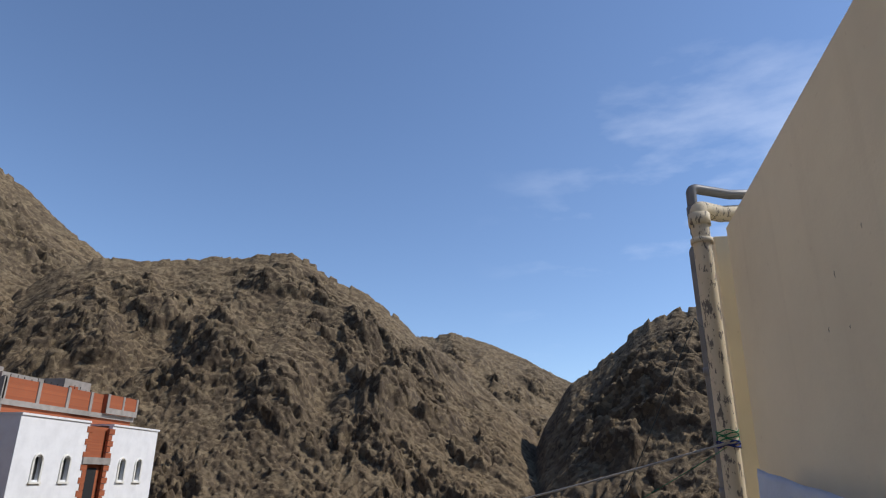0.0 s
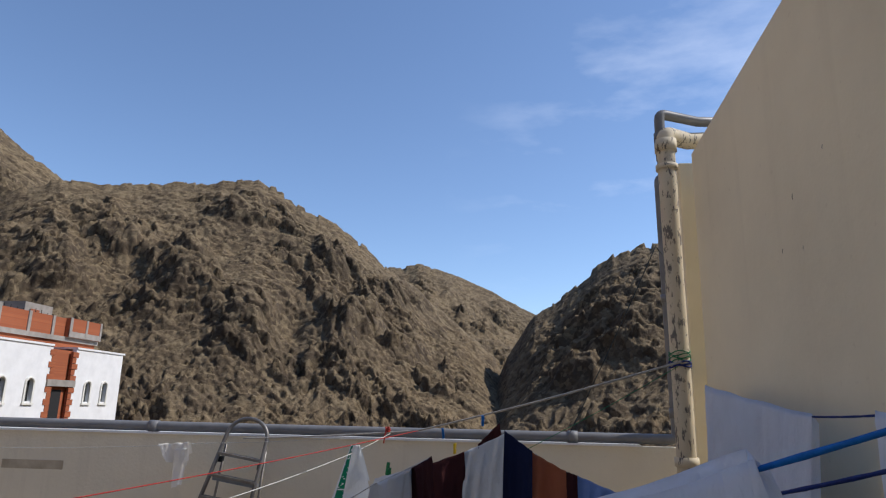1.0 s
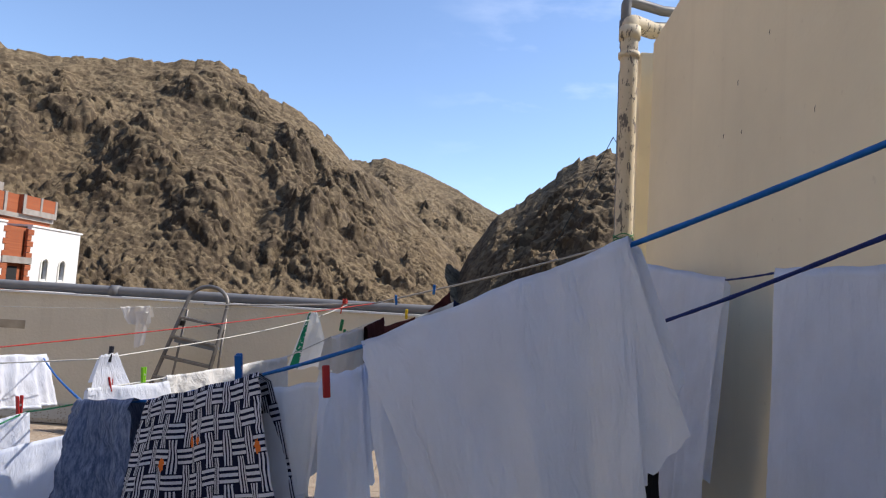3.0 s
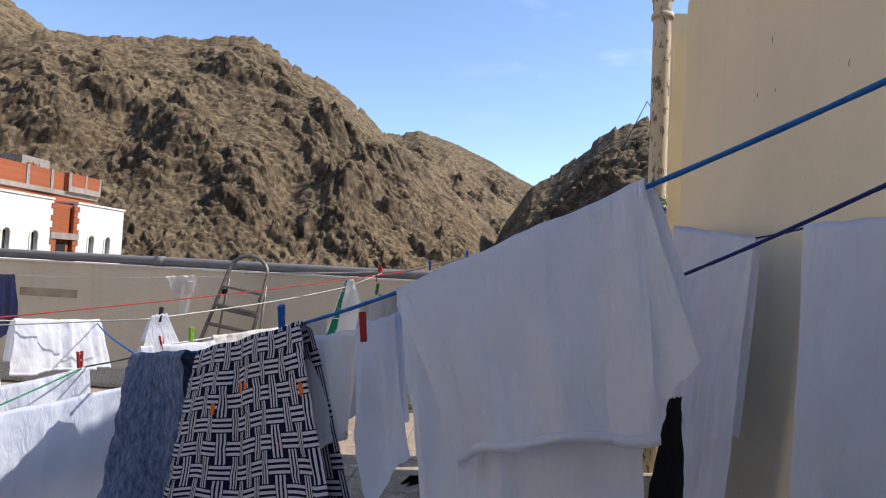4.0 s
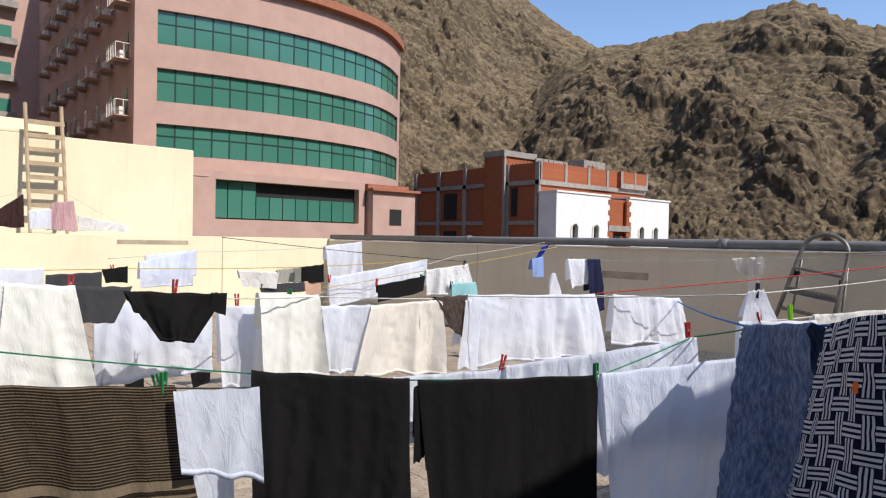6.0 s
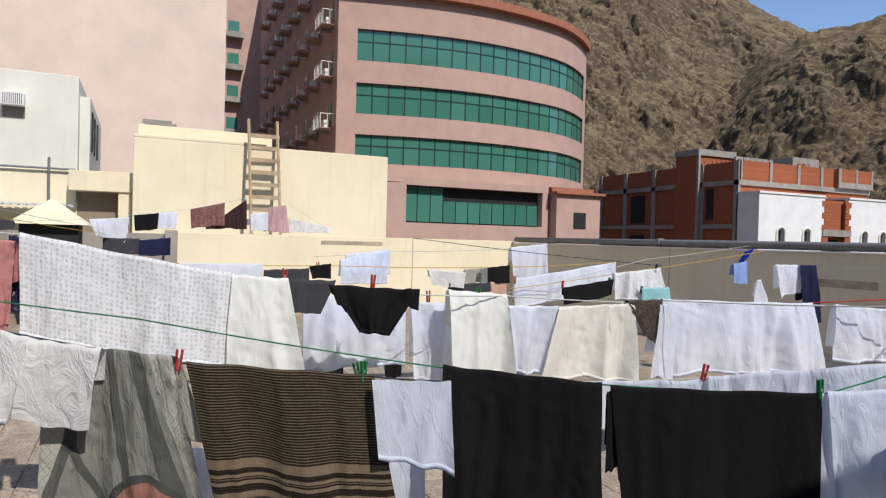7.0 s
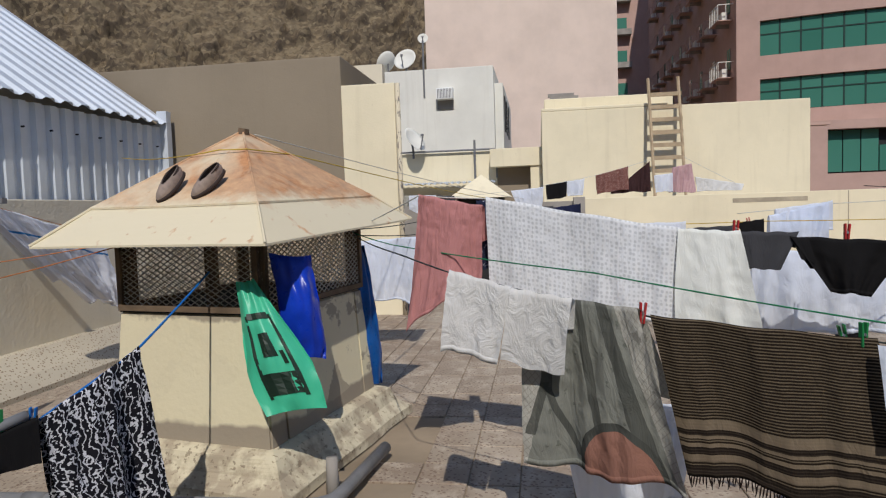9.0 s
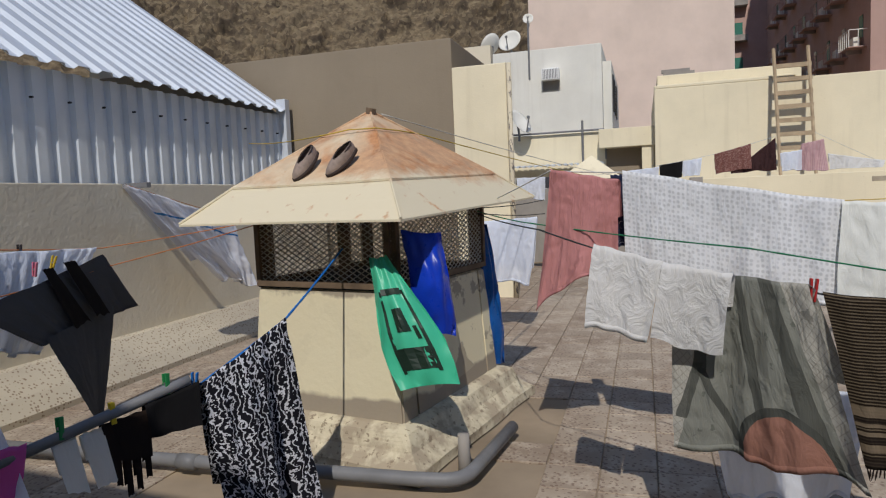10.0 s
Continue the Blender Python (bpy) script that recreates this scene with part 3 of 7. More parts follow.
def kiosk():
    plaster_m, rust_m = kiosk_plaster(), rust_sheet()
    wood = simple("weathered_brown_steel", (0.20, 0.14, 0.09), 0.8, vary=0.5)
    k = empty("ventilation_kiosk", KIOSK_M)
    hx, hy = 0.62, 0.52
    # hollow shaft: four walls with a slight batter
    for nm, (x0, y0, x1, y1) in (("front_wall", (hx - 0.12, -hy, hx, hy)), ("back_wall", (-hx, -hy, -hx + 0.12, hy)), ("side_wall", (-hx + 0.12, hy - 0.12, hx - 0.12, hy)), ("side_wall", (-hx + 0.12, -hy, hx - 0.12, -hy + 0.12))):
        bm = boxes((x0, y0, 0, x1, y1, 1.0))
        for v in bm.verts:
            if v.co.z < 0.5:
                v.co.x += 0.07 * (1 if v.co.x > hx - 0.01 else -1 if v.co.x < -hx + 0.01 else 0)
                v.co.y += 0.07 * (1 if v.co.y > hy - 0.01 else -1 if v.co.y < -hy + 0.01 else 0)
        bmesh.ops.bevel(bm, geom=list(bm.edges), offset=0.012, segments=2, affect="EDGES")
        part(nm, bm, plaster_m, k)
    # stepped footing
    bm = bmesh.new()
    prof = [(0.26, 0.0), (0.25, 0.06), (0.17, 0.13), (0.13, 0.22), (0.08, 0.245), (0.03, 0.25)]
    rings = []
    for o, z in prof:
        rings.append([bm.verts.new((sx * (hx + o), sy * (hy + o), z)) for sx, sy in ((1, 1), (-1, 1), (-1, -1), (1, -1))])
    for a, b in zip(rings, rings[1:]):
        for i in range(4):
            bm.faces.new((a[i], a[(i + 1) % 4], b[(i + 1) % 4], b[i]))
    bmesh.ops.subdivide_edges(bm, edges=list(bm.edges), cuts=4, use_grid_fill=True)
    for v in bm.verts:
        f = noise.fractal(v.co * 4, 1.0, 2.0, 3) * 0.02
        v.co.x += f * math.copysign(1, v.co.x)
        v.co.y += f * math.copysign(1, v.co.y)
    bmesh.ops.recalc_face_normals(bm, faces=bm.faces)
    part("footing", bm, kiosk_footing(), k, "sloped stained mortar footing")
    # black lid over the hollow shaft paints its unlit depth
    part("sill", boxes((-hx, -hy, 1.0, hx, hy, 1.012), bevel=0.004), M_DARK, k)
    for sx in (-1, 1):
        for sy in (-1, 1):
            part("post", boxes((sx * (hx - 0.05) - 0.03, sy * (hy - 0.05) - 0.03, 1.0, sx * (hx - 0.05) + 0.03, sy * (hy - 0.05) + 0.03, 1.5)), wood, k)
    part("post", boxes((hx - 0.07, 0.12, 1.0, hx - 0.02, 0.18, 1.5)), wood, k)
    h = 0.46
    for w, m in ((2 * hy - 0.02, pose(hx, 0, 1.012, 0, 0, 90)), (2 * hy - 0.02, pose(-hx, 0, 1.012, 0, 0, 90)), (2 * hx - 0.02, pose(0, hy, 1.012)), (2 * hx - 0.02, pose(0, -hy, 1.012))):
        mesh_panel(w, h, wood, M_WIRE, k, m)
    # roof: pyramid with a flatter painted skirt
    ex, ey = 0.97, 0.80
    fx, fy = 0.71, 0.585
    ze, zf, zt = (1.43, 1.64, 2.13)
    bm = bmesh.new()
    e = [bm.verts.new((sx * ex, sy * ey, ze + dz)) for sx, sy, dz in ((1, 1, 0.0), (-1, 1, 0.07), (-1, -1, 0.05), (1, -1, 0.0))]
    f = [bm.verts.new((sx * fx, sy * fy, zf + dz)) for sx, sy, dz in ((1, 1, 0.0), (-1, 1, 0.04), (-1, -1, 0.03), (1, -1, 0.0))]
    t = bm.verts.new((0, 0, zt))
    skirt = [bm.faces.new((e[i], e[(i + 1) % 4], f[(i + 1) % 4], f[i])) for i in range(4)]
    bmesh.ops.recalc_face_normals(bm, faces=bm.faces)
    bm2 = bmesh.new()
    f2 = [bm2.verts.new(v.co * 1.0 + Vector((v.co.x * 0.02, v.co.y * 0.02, 0.004))) for v in f]
    t2 = bm2.verts.new(t.co)
    for i in range(4):
        bm2.faces.new((f2[i], f2[(i + 1) % 4], t2))
    bm.verts.remove(t)
    for b in (bm, bm2):
        bmesh.ops.recalc_face_normals(b, faces=b.faces)
    for b, nm, lab in ((bm, "roof_skirt", "cream painted steel skirt"), (bm2, "roof_cap", "rusted steel pyramid")):
        r = bmesh.ops.subdivide_edges(b, edges=list(b.edges), cuts=3, use_grid_fill=True)
        for v in b.verts:
            v.co.z += 0.008 * noise.noise(v.co * 3)
        res = bmesh.ops.extrude_face_region(b, geom=list(b.faces))
        for v in [g for g in res["geom"] if isinstance(g, bmesh.types.BMVert)]:
            v.co.z -= 0.012
        bmesh.ops.recalc_face_normals(b, faces=b.faces)
        part(nm, b, rust_m, k, lab)
    for i in range(4):
        a = ((1, 1), (-1, 1), (-1, -1), (1, -1))[i]
        dz = (0.0, 0.07, 0.05, 0.0)[i]
        part("hip_seam", tube([(a[0] * ex, a[1] * ey, ze + dz + 0.004), (a[0] * fx, a[1] * fy, zf + dz * 0.6 + 0.006), (0, 0, zt + 0.004)], 0.008, 6), rust_m, k)
    part("finial", tube([(0, 0, zt - 0.02), (0.0, 0.01, zt + 0.02)], 0.035, 8), wood, k)
    tagged(k, "plastered kiosk with a rusty pyramid roof and wire mesh windows", "kiosk")
    return k


M_WIRE = simple("grey_wire", (0.58, 0.55, 0.48), 0.6, 0.2)
kiosk()
M_PLASTIC_GREEN = Nodes("green_plastic_film", 0.35)
M_PLASTIC_GREEN.b.inputs["Transmission Weight"].default_value = 0.0
M_PLASTIC_GREEN.color(M_PLASTIC_GREEN.mix(M_PLASTIC_GREEN.noise(M_PLASTIC_GREEN.coords(), 5), (0.03, 0.36, 0.20), (0.08, 0.50, 0.30)))
M_PLASTIC_GREEN = M_PLASTIC_GREEN.mat
M_PLASTIC_BLUE = simple("blue_plastic_film", (0.01, 0.05, 0.52), 0.3, vary=0.5)
M_PLASTIC_TEAL = simple("deep_blue_plastic_film", (0.01, 0.10, 0.36), 0.3, vary=0.5)


def bag(name, mat, label, top, right, down, w_top, w_bot, length, belly, seed, printing=None):
    """A hanging plastic bag: two crumpled skins joined at the sides; right and down span it."""
    top, right, down = Vector(top), Vector(right).normalized(), Vector(down).normalized()
    nrm = right.cross(down).normalized()
    rnd = random.Random(seed)
    ph = [rnd.uniform(0, 6) for _ in range(4)]
    bm = bmesh.new()
    nx, ny = 15, 18
    def pt(i, j, side):
        u, v = i / nx * 2 - 1, j / ny
        wd = (w_top + (w_bot - w_top) * min(1, v * 1.5)) * 0.5 * (1 - 0.10 * max(0, v - 0.85) / 0.15)
        d = belly * math.sin(math.pi * min(1, v * 0.9 + 0.05)) * (1 - u * u) * side
        d += 0.03 * noise.noise(Vector((u * 2.2 + ph[0], v * 5 + ph[1], side * 2.0))) + 0.008 * math.sin(9 * u + 6 * v + ph[2])
        return top + right * (u * wd) + down * (v * length + 0.03 * u * u * (v - 0.5)) + nrm * d
    grids = []
    for side in (1, -1):
        g = [[bm.verts.new(pt(i, j, side)) for j in range(ny + 1)] for i in range(nx + 1)]
        grids.append(g)
        for i in range(nx):
            for j in range(ny):
                bm.faces.new((g[i][j], g[i + 1][j], g[i + 1][j + 1], g[i][j + 1]))
    bmesh.ops.remove_doubles(bm, verts=bm.verts, dist=0.002)
    bmesh.ops.recalc_face_normals(bm, faces=bm.faces)
    b = from_bm(name, bm, mat, True)
    tagged(b, label, "plastic bag")
    if printing:
        c = Nodes("black_print", 0.5)
        c.color((0.015, 0.03, 0.02))
        for u0, u1, v0, v1 in printing:
            bm = bmesh.new()
            g = []
            for i in range(5):
                g.append([])
                for j in range(5):
                    u, v = u0 + (u1 - u0) * i / 4, v0 + (v1 - v0) * j / 4
                    a = pt((u + 1) / 2 * nx, v * ny, 1)
                    z = pt((u + 1) / 2 * nx, v * ny, -1)
                    g[i].append(bm.verts.new(z + (z - a).normalized() * 0.005))
            for i in range(4):
                for j in range(4):
                    bm.faces.new((g[i][j], g[i + 1][j], g[i + 1][j + 1], g[i][j + 1]))
            part("printed_bar", bm, c.mat, b, "black printed bar")
    return b


bag("green_plastic_bag", M_PLASTIC_GREEN, "translucent green plastic bag with black print tied to mesh", (-3.50, -1.60, 1.20), (-0.10, 0.80, 0.10), (0.22, 0.42, -0.85), 0.10, 0.36, 0.76, 0.07, 3,
    [(-0.62, -0.5, 0.28, 0.90), (0.5, 0.62, 0.28, 0.90), (-0.5, 0.5, 0.72, 0.88), (-0.5, 0.5, 0.26, 0.31), (-0.25, 0.2, 0.42, 0.60), (0.28, 0.42, 0.56, 0.66)])
bag("blue_plastic_bag", M_PLASTIC_BLUE, "dark blue plastic bag tied to the mesh", (-3.62, -1.38, 1.33), (-0.5, 0.62, -0.1), (0.03, 0.14, -0.97), 0.24, 0.24, 0.58, 0.10, 5)
bag("blue_plastic_bag", M_PLASTIC_TEAL, "dark blue plastic bag hanging at the kiosk corner", (-4.80, -1.33, 1.30), (-0.6, 0.5, 0), (-0.05, 0.05, -1), 0.14, 0.26, 1.05, 0.06, 8)


# shoes drying on the kiosk roof
def shoe(m, mat, inner):
    s = empty("shoe", m)
    def outline(a, grow=0.0):
        u = math.cos(a)
        wdt = 0.048 + 0.008 * math.cos(a) - 0.006 * math.cos(2 * a)
        return Vector(((0.135 + grow) * u, (wdt + grow) * math.sin(a), 0))
    n = 28
    bm = bmesh.new()
    r = []
    for z, g in ((0, 0.0), (0.008, 0.006), (0.022, 0.004), (0.028, -0.002)):
        r.append([bm.verts.new(outline(2 * math.pi * k / n, g) + Vector((0, 0, z))) for k in range(n)])
    for a, b in zip(r, r[1:]):
        for k in range(n):
            bm.faces.new((a[k], a[(k + 1) % n], b[(k + 1) % n], b[k]))
    bm.faces.new(r[0][::-1])
    bm.faces.new(r[-1])
    part("sole", bm, inner, s, "dark rubber sole", True)
    bm = bmesh.new()
    r = []
    for t in range(7):
        f = t / 6
        ring = []
        for k in range(n):
            a = 2 * math.pi * k / n
            p = outline(a, -0.002)
            toe = max(0, math.cos(a))
            top = 0.028 + f * (0.05 + 0.012 * (1 - toe))
            shrink = 1 - 0.40 * f ** 2.2
            q = Vector((p.x * shrink - 0.045 * f ** 1.5, p.y * shrink, top))
            ring.append(bm.verts.new(q))
        r.append(ring)
    for a, b in zip(r, r[1:]):
        for k in range(n):
            bm.faces.new((a[k], a[(k + 1) % n], b[(k + 1) % n], b[k]))
    part("upper", bm, mat, s, smooth=True)
    bm = bmesh.new()
    ring = [bm.verts.new(Vector((0.13 * 0.62 * math.cos(a) - 0.045, 0.05 * 0.66 * math.sin(a), 0.034))) for a in [2 * math.pi * k / n for k in range(n)]]
    bm.faces.new(ring)
    part("insole", bm, inner, s, "dark insole")
    lip = tube([(0.080 * math.cos(a) - 0.046, 0.032 * math.sin(a), 0.079 - 0.006 * math.cos(a)) for a in np.linspace(0, 2 * math.pi, 25)], 0.006, 6)
    part("collar", lip, inner, s, "dark collar", True)
    return tagged(s, "taupe canvas slip-on shoe drying on the kiosk roof", "shoe", "shoes on the kiosk roof")


M_SHOE = simple("taupe_canvas", (0.34, 0.265, 0.22), 0.9, vary=0.35, scale=30)
M_SHOE_D = simple("dark_rubber", (0.05, 0.035, 0.03), 0.8)
for u, v, turn in ((0.60, 0.19, -28), (0.61, -0.07, -14)):
    zz = 1.64 + (2.13 - 1.64) * (1 - u / 0.71) + 0.035
    shoe(KIOSK_M @ pose(u, v, zz) @ pose(0, 0, 0, 0, 47, 0) @ pose(0, 0, 0, 0, 0, turn) @ Matrix.Scale(0.9, 4), M_SHOE, M_SHOE_D)


# ---------------------------------------------------------------- corrugated metal shed
def corrugated(u0, u1, n_waves, origin, along, up, length, depth, bm=None):
    """A sheet of trapezoid ribs: along is the rib-to-rib direction, up the direction of the ribs."""
    bm = bm or bmesh.new()
    along, up = Vector(along).normalized(), Vector(up).normalized()
    nrm = along.cross(up).normalized()
    o = Vector(origin)
    pitch = (u1 - u0) / n_waves
    row0, row1 = [], []
    for k in range(n_waves):
        for f, d in ((0.0, 0), (0.42, 0), (0.55, 1), (0.85, 1), (0.98, 0)):
            p = o + along * (u0 + (k + f) * pitch) + nrm * depth * d
            row0.append(bm.verts.new(p))
            row1.append(bm.verts.new(p + up * length))
    for i in range(len(row0) - 1):
        bm.faces.new((row0[i], row0[i + 1], row1[i + 1], row1[i]))
    r = bmesh.ops.extrude_face_region(bm, geom=list(bm.faces))
    for v in [g for g in r["geom"] if isinstance(g, bmesh.types.BMVert)]:
        v.co -= nrm * 0.004
    bmesh.ops.recalc_face_normals(bm, faces=bm.faces)
    return bm


M_ZINC = simple("white_coated_steel", (0.62, 0.66, 0.70), 0.45, 0.2, 0.2, 1.5, 0.05)
shed = empty("metal_shed", pose(0, 0, 0))
part("wall", corrugated(0, 8.6, 36, (-9.35, -5.62, 1.76), (1, 0, 0), (0, 0, 1), 1.16, 0.05), M_ZINC, shed, "white corrugated steel cladding")
part("gable_wall", corrugated(0, 5.6, 24, (-9.38, -11.2, 1.76), (0, 1, 0), (0, 0, 1), 1.2, 0.03), M_ZINC, shed)
part("roof", corrugated(0, 9.0, 30, (-9.42, -5.50, 2.98), (1, 0, 0), (0, -2.9, 2.1), 5.2, 0.04), M_ZINC, shed, "white corrugated steel roof sheet")
part("corner_flashing", boxes((-9.47, -5.66, 1.76, -9.34, -5.50, 3.16), bevel=0.005), M_ZINC, shed)
for k in range(20):
    part("screw", tube([(-9.2 + 0.43 * k, -5.60, 2.62), (-9.2 + 0.43 * k, -5.565, 2.62)], 0.012, 6), M_DARK, shed)
tagged(shed, "white corrugated steel shed with a pitched roof", "shed")
structure(from_bm("wall_shed_base", boxes((-9.4, -12, -0.3, 2.1, -5.64, 1.76)), M_BEIGE), "beige masonry base under the metal shed", "wall")

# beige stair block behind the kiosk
M_TAUPE = plaster("dark_taupe_render", (0.27, 0.22, 0.155), (0.20, 0.16, 0.11), amount=0.25)
blk = empty("stair_block")
part("wall", boxes((-12.5, -9.5, -16, -9.6, -2.84, 3.86), bevel=0.015), M_TAUPE, blk, "dark taupe wall")
part("wing", boxes((-9.86, -2.84, -16, -9.58, -2.03, 3.42), bevel=0.015), M_CREAM, blk, "cream painted wing")
part("parapet", boxes((-12.5, -9.5, 3.86, -12.3, -2.84, 4.3), (-12.3, -9.5, 3.86, -9.6, -9.3, 4.3)), M_BEIGE, blk)
part("drain_pipe", tube([(-9.55, -1.98, -0.2), (-9.55, -1.98, 3.4)], 0.035, 8), M_OLDPAINT, blk, "thin painted drain pipe", True)
tagged(blk, "taupe and cream rendered stair block with flat roof", "building")

# far low kiosk of the same kind
k2 = empty("small_kiosk", pose(-13.6, -1.15, 0))
bm = bmesh.new()
b4 = [bm.verts.new((sx * 0.62, sy * 0.62, 1.74)) for sx, sy in ((1, 1), (-1, 1), (-1, -1), (1, -1))]
tp = bm.verts.new((0, 0, 2.22))
for i in range(4):
    bm.faces.new((b4[i], b4[(i + 1) % 4], tp))
bm.faces.new(b4[::-1])
bmesh.ops.recalc_face_normals(bm, faces=bm.faces)
part("roof", bm, M_CREAM, k2, "cream painted pyramid roof")
# solid black box paints the unlit inside of the mesh shaft
part("shaft", boxes((-0.45, -0.45, 0, 0.45, 0.45, 1.74)), M_DARK, k2, "black box painted as an unlit mesh shaft")
tagged(k2, "small cream kiosk with a pyramid roof", "kiosk")

# ---------------------------------------------------------------- neighbouring flat-roofed houses
nb = empty("cream_house")
part("wall", boxes((-22, 0.12, -16, -16.5, 6.28, 3.82), bevel=0.02), M_CREAM, nb)
part("upper_parapet", boxes((-20.0, 0.2, 3.82, -16.9, 3.3, 4.18), bevel=0.02), M_CREAM, nb)
part("coping", boxes((-17.0, 0.12, 3.82, -16.5, 3.1, 3.90), bevel=0.02), M_CREAM, nb)
part("roof_hatch", boxes((-17.4, 0.35, 4.18, -17.0, 1.05, 4.26), (-17.2, 0.3, 4.26, -17.1, 0.95, 4.34)), M_CONCRETE, nb)
part("roof_tile_edge", boxes((-16.9, 6.28, 3.20, -16.6, 6.75, 3.26)), M_TOWER, nb)
tagged(nb, "cream rendered flat-roofed house with a high parapet", "house")


def wooden_ladder():
    m = simple("pale_timber", (0.50, 0.38, 0.24), 0.8, vary=0.4, scale=4)
    l = empty("wooden_ladder")
    for y in (2.66, 3.34):
        part("rail", tube([(-15.75, y, 1.66), (-16.35, y - 0.03, 4.45)], 0.04, 6), m, l)
    for k in range(8):
        z = 1.95 + 0.30 * k
        x = -15.75 - 0.6 * (z - 1.66) / 2.8
        part("rung", boxes((x - 0.03, 2.64, z - 0.045, x + 0.03, 3.36, z + 0.045)), m, l)
    tagged(l, "pale wooden ladder leaning on the cream house", "ladder")


wooden_ladder()
structure(from_bm("roof_terrace_far", boxes((-24, -9, -0.3, -14.6, 9.0, 1.62)), M_CONCRETE), "neighbouring roof slab behind the parapet", "floor")

lw = empty("low_roof_wall")
part("wall", boxes((-17.7, -4.4, 1.62, -17.4, 0.12, 3.02), bevel=0.012), M_CREAM, lw)
# dark taupe panel paints the shade under the lintel
part("recess_back", boxes((-17.42, -1.05, 1.62, -17.395, 0.08, 2.55)), M_TAUPE, lw, "recess back coloured dark as shade")
part("lintel", boxes((-17.4, -1.2, 2.56, -16.95, 0.12, 3.02), bevel=0.012), M_CREAM, lw)
part("pier", boxes((-17.4, -0.18, 1.62, -17.0, 0.1, 2.56)), M_CREAM, lw)
part("awning", corrugated(0, 2.7, 18, (-17.3, -3.75, 2.24), (0, 1, 0), (1, 0, -0.08), 0.7, 0.03), M_ZINC, lw, "corrugated steel awning")
part("standpipe", tube([(-17.3, -1.62, 2.2), (-17.3, -1.62, 3.3)], 0.03, 8), M_GREY_PVC, lw)
part("pipe_run", tube([(-17.32, -4.2, 3.05), (-17.32, -1.1, 3.05), (-17.32, -1.05, 3.0), (-17.32, -1.05, 2.3)], 0.025, 8), M_GREY_PVC, lw)
tagged(lw, "low cream wall with pipes and a steel awning", "wall")

wh = empty("white_house")
part("wall", boxes((-27, -12, -16, -20, -1.25, 5.76), bevel=0.02), M_PALE, wh)
part("side_strip", boxes((-26, -1.26, -16, -20.4, -1.0, 5.3)), M_PALE, wh)
for k, x in enumerate((-21.2, -22.3, -23.6)):
    part("side_window", boxes((x - 0.2, -1.0, 3.9, x + 0.2, -0.97, 5.0)), M_DARK, wh, "narrow dark window")
ac = part("window_ac", boxes((-20.05, -2.96, 4.80, -19.7, -2.46, 5.13), bevel=0.01), M_WHITEWALL, wh, "window air conditioner")
bm = boxes(*[(-19.70, -2.92 + 0.045 * k, 4.83, -19.69, -2.90 + 0.045 * k, 5.10) for k in range(10)])
sub = part("grille", bm, M_GREY_PVC, ac)
part("ac_shelf", boxes((-20.0, -2.96, 4.53, -19.97, -2.46, 4.80)), M_CONCRETE, wh)
tagged(wh, "off-white rendered house with a window air conditioner", "house")


def dish(loc, aim, r, label):
    d = empty("satellite_dish", Matrix.Translation(loc) @ Vector(aim).to_track_quat("Z", "Y").to_matrix().to_4x4())
    bm = bmesh.new()
    rings = []
    for k in range(6):
        f = k / 5
        rings.append([bm.verts.new((r * f * math.cos(a), r * f * math.sin(a), 0.28 * r * f * f)) for a in [2 * math.pi * i / 22 for i in range(22)]] if k else [bm.verts.new((0, 0, 0))])
    for i in range(22):
        bm.faces.new((rings[0][0], rings[1][i], rings[1][(i + 1) % 22]))
    for a, b in zip(rings[1:], rings[2:]):
        for i in range(22):
            bm.faces.new((a[i], b[i], b[(i + 1) % 22], a[(i + 1) % 22]))
    res = bmesh.ops.extrude_face_region(bm, geom=list(bm.faces))
    for v in [g for g in res["geom"] if isinstance(g, bmesh.types.BMVert)]:
        v.co.z -= 0.01
    bmesh.ops.recalc_face_normals(bm, faces=bm.faces)
    part("reflector", bm, M_PALE, d, smooth=True)
    part("feed_arm", tube([(0, -r * 0.9, 0.25 * r), (0, -0.2 * r, 0.95 * r)], 0.018, 6), M_GREY_PVC, d)
    part("receiver", tube([(0, -0.2 * r, 0.88 * r), (0, -0.05 * r, 0.98 * r)], 0.04, 8), M_GREY_PVC, d)
    inv = d.matrix_world.inverted()
    part("mast", tube([inv @ (Vector(loc) - Vector(aim).normalized() * 0.03), inv @ (Vector(loc) + Vector((-0.06, 0, -0.75 * r))), inv @ (Vector(loc) + Vector((-0.06, 0, -r * 1.25)))], 0.03, 8), M_GREY_PVC, d)
    return tagged(d, label, "satellite dish")


dish((-20.3, -3.95, 6.12), (0.9, -0.2, 0.45), 0.36, "white satellite dish on the white house roof")
dish((-20.6, -4.6, 6.15), (-0.5, -0.7, 0.5), 0.36, "grey satellite dish seen from behind on the roof")
dish((-20.2, -3.38, 6.72), (0.9, 0.1, 0.3), 0.16, "small white satellite dish on a tall mast")
dish((-17.1, -3.22, 3.32), (0.35, 0.75, 0.5), 0.36, "grey satellite dish on the low wall")
mst = from_bm("antenna_mast", tube([(-20.0, -3.36, 4.9), (-20.0, -3.36, 6.6)], 0.03, 8), M_GREY_PVC)
tagged(mst, "thin grey antenna mast on the house wall", "mast")

pt = empty("plain_pink_tower")
part("wall", boxes((-50, -5.25, -16, -32, 3.79, 30), bevel=0.03), M_PINKWALL, pt)
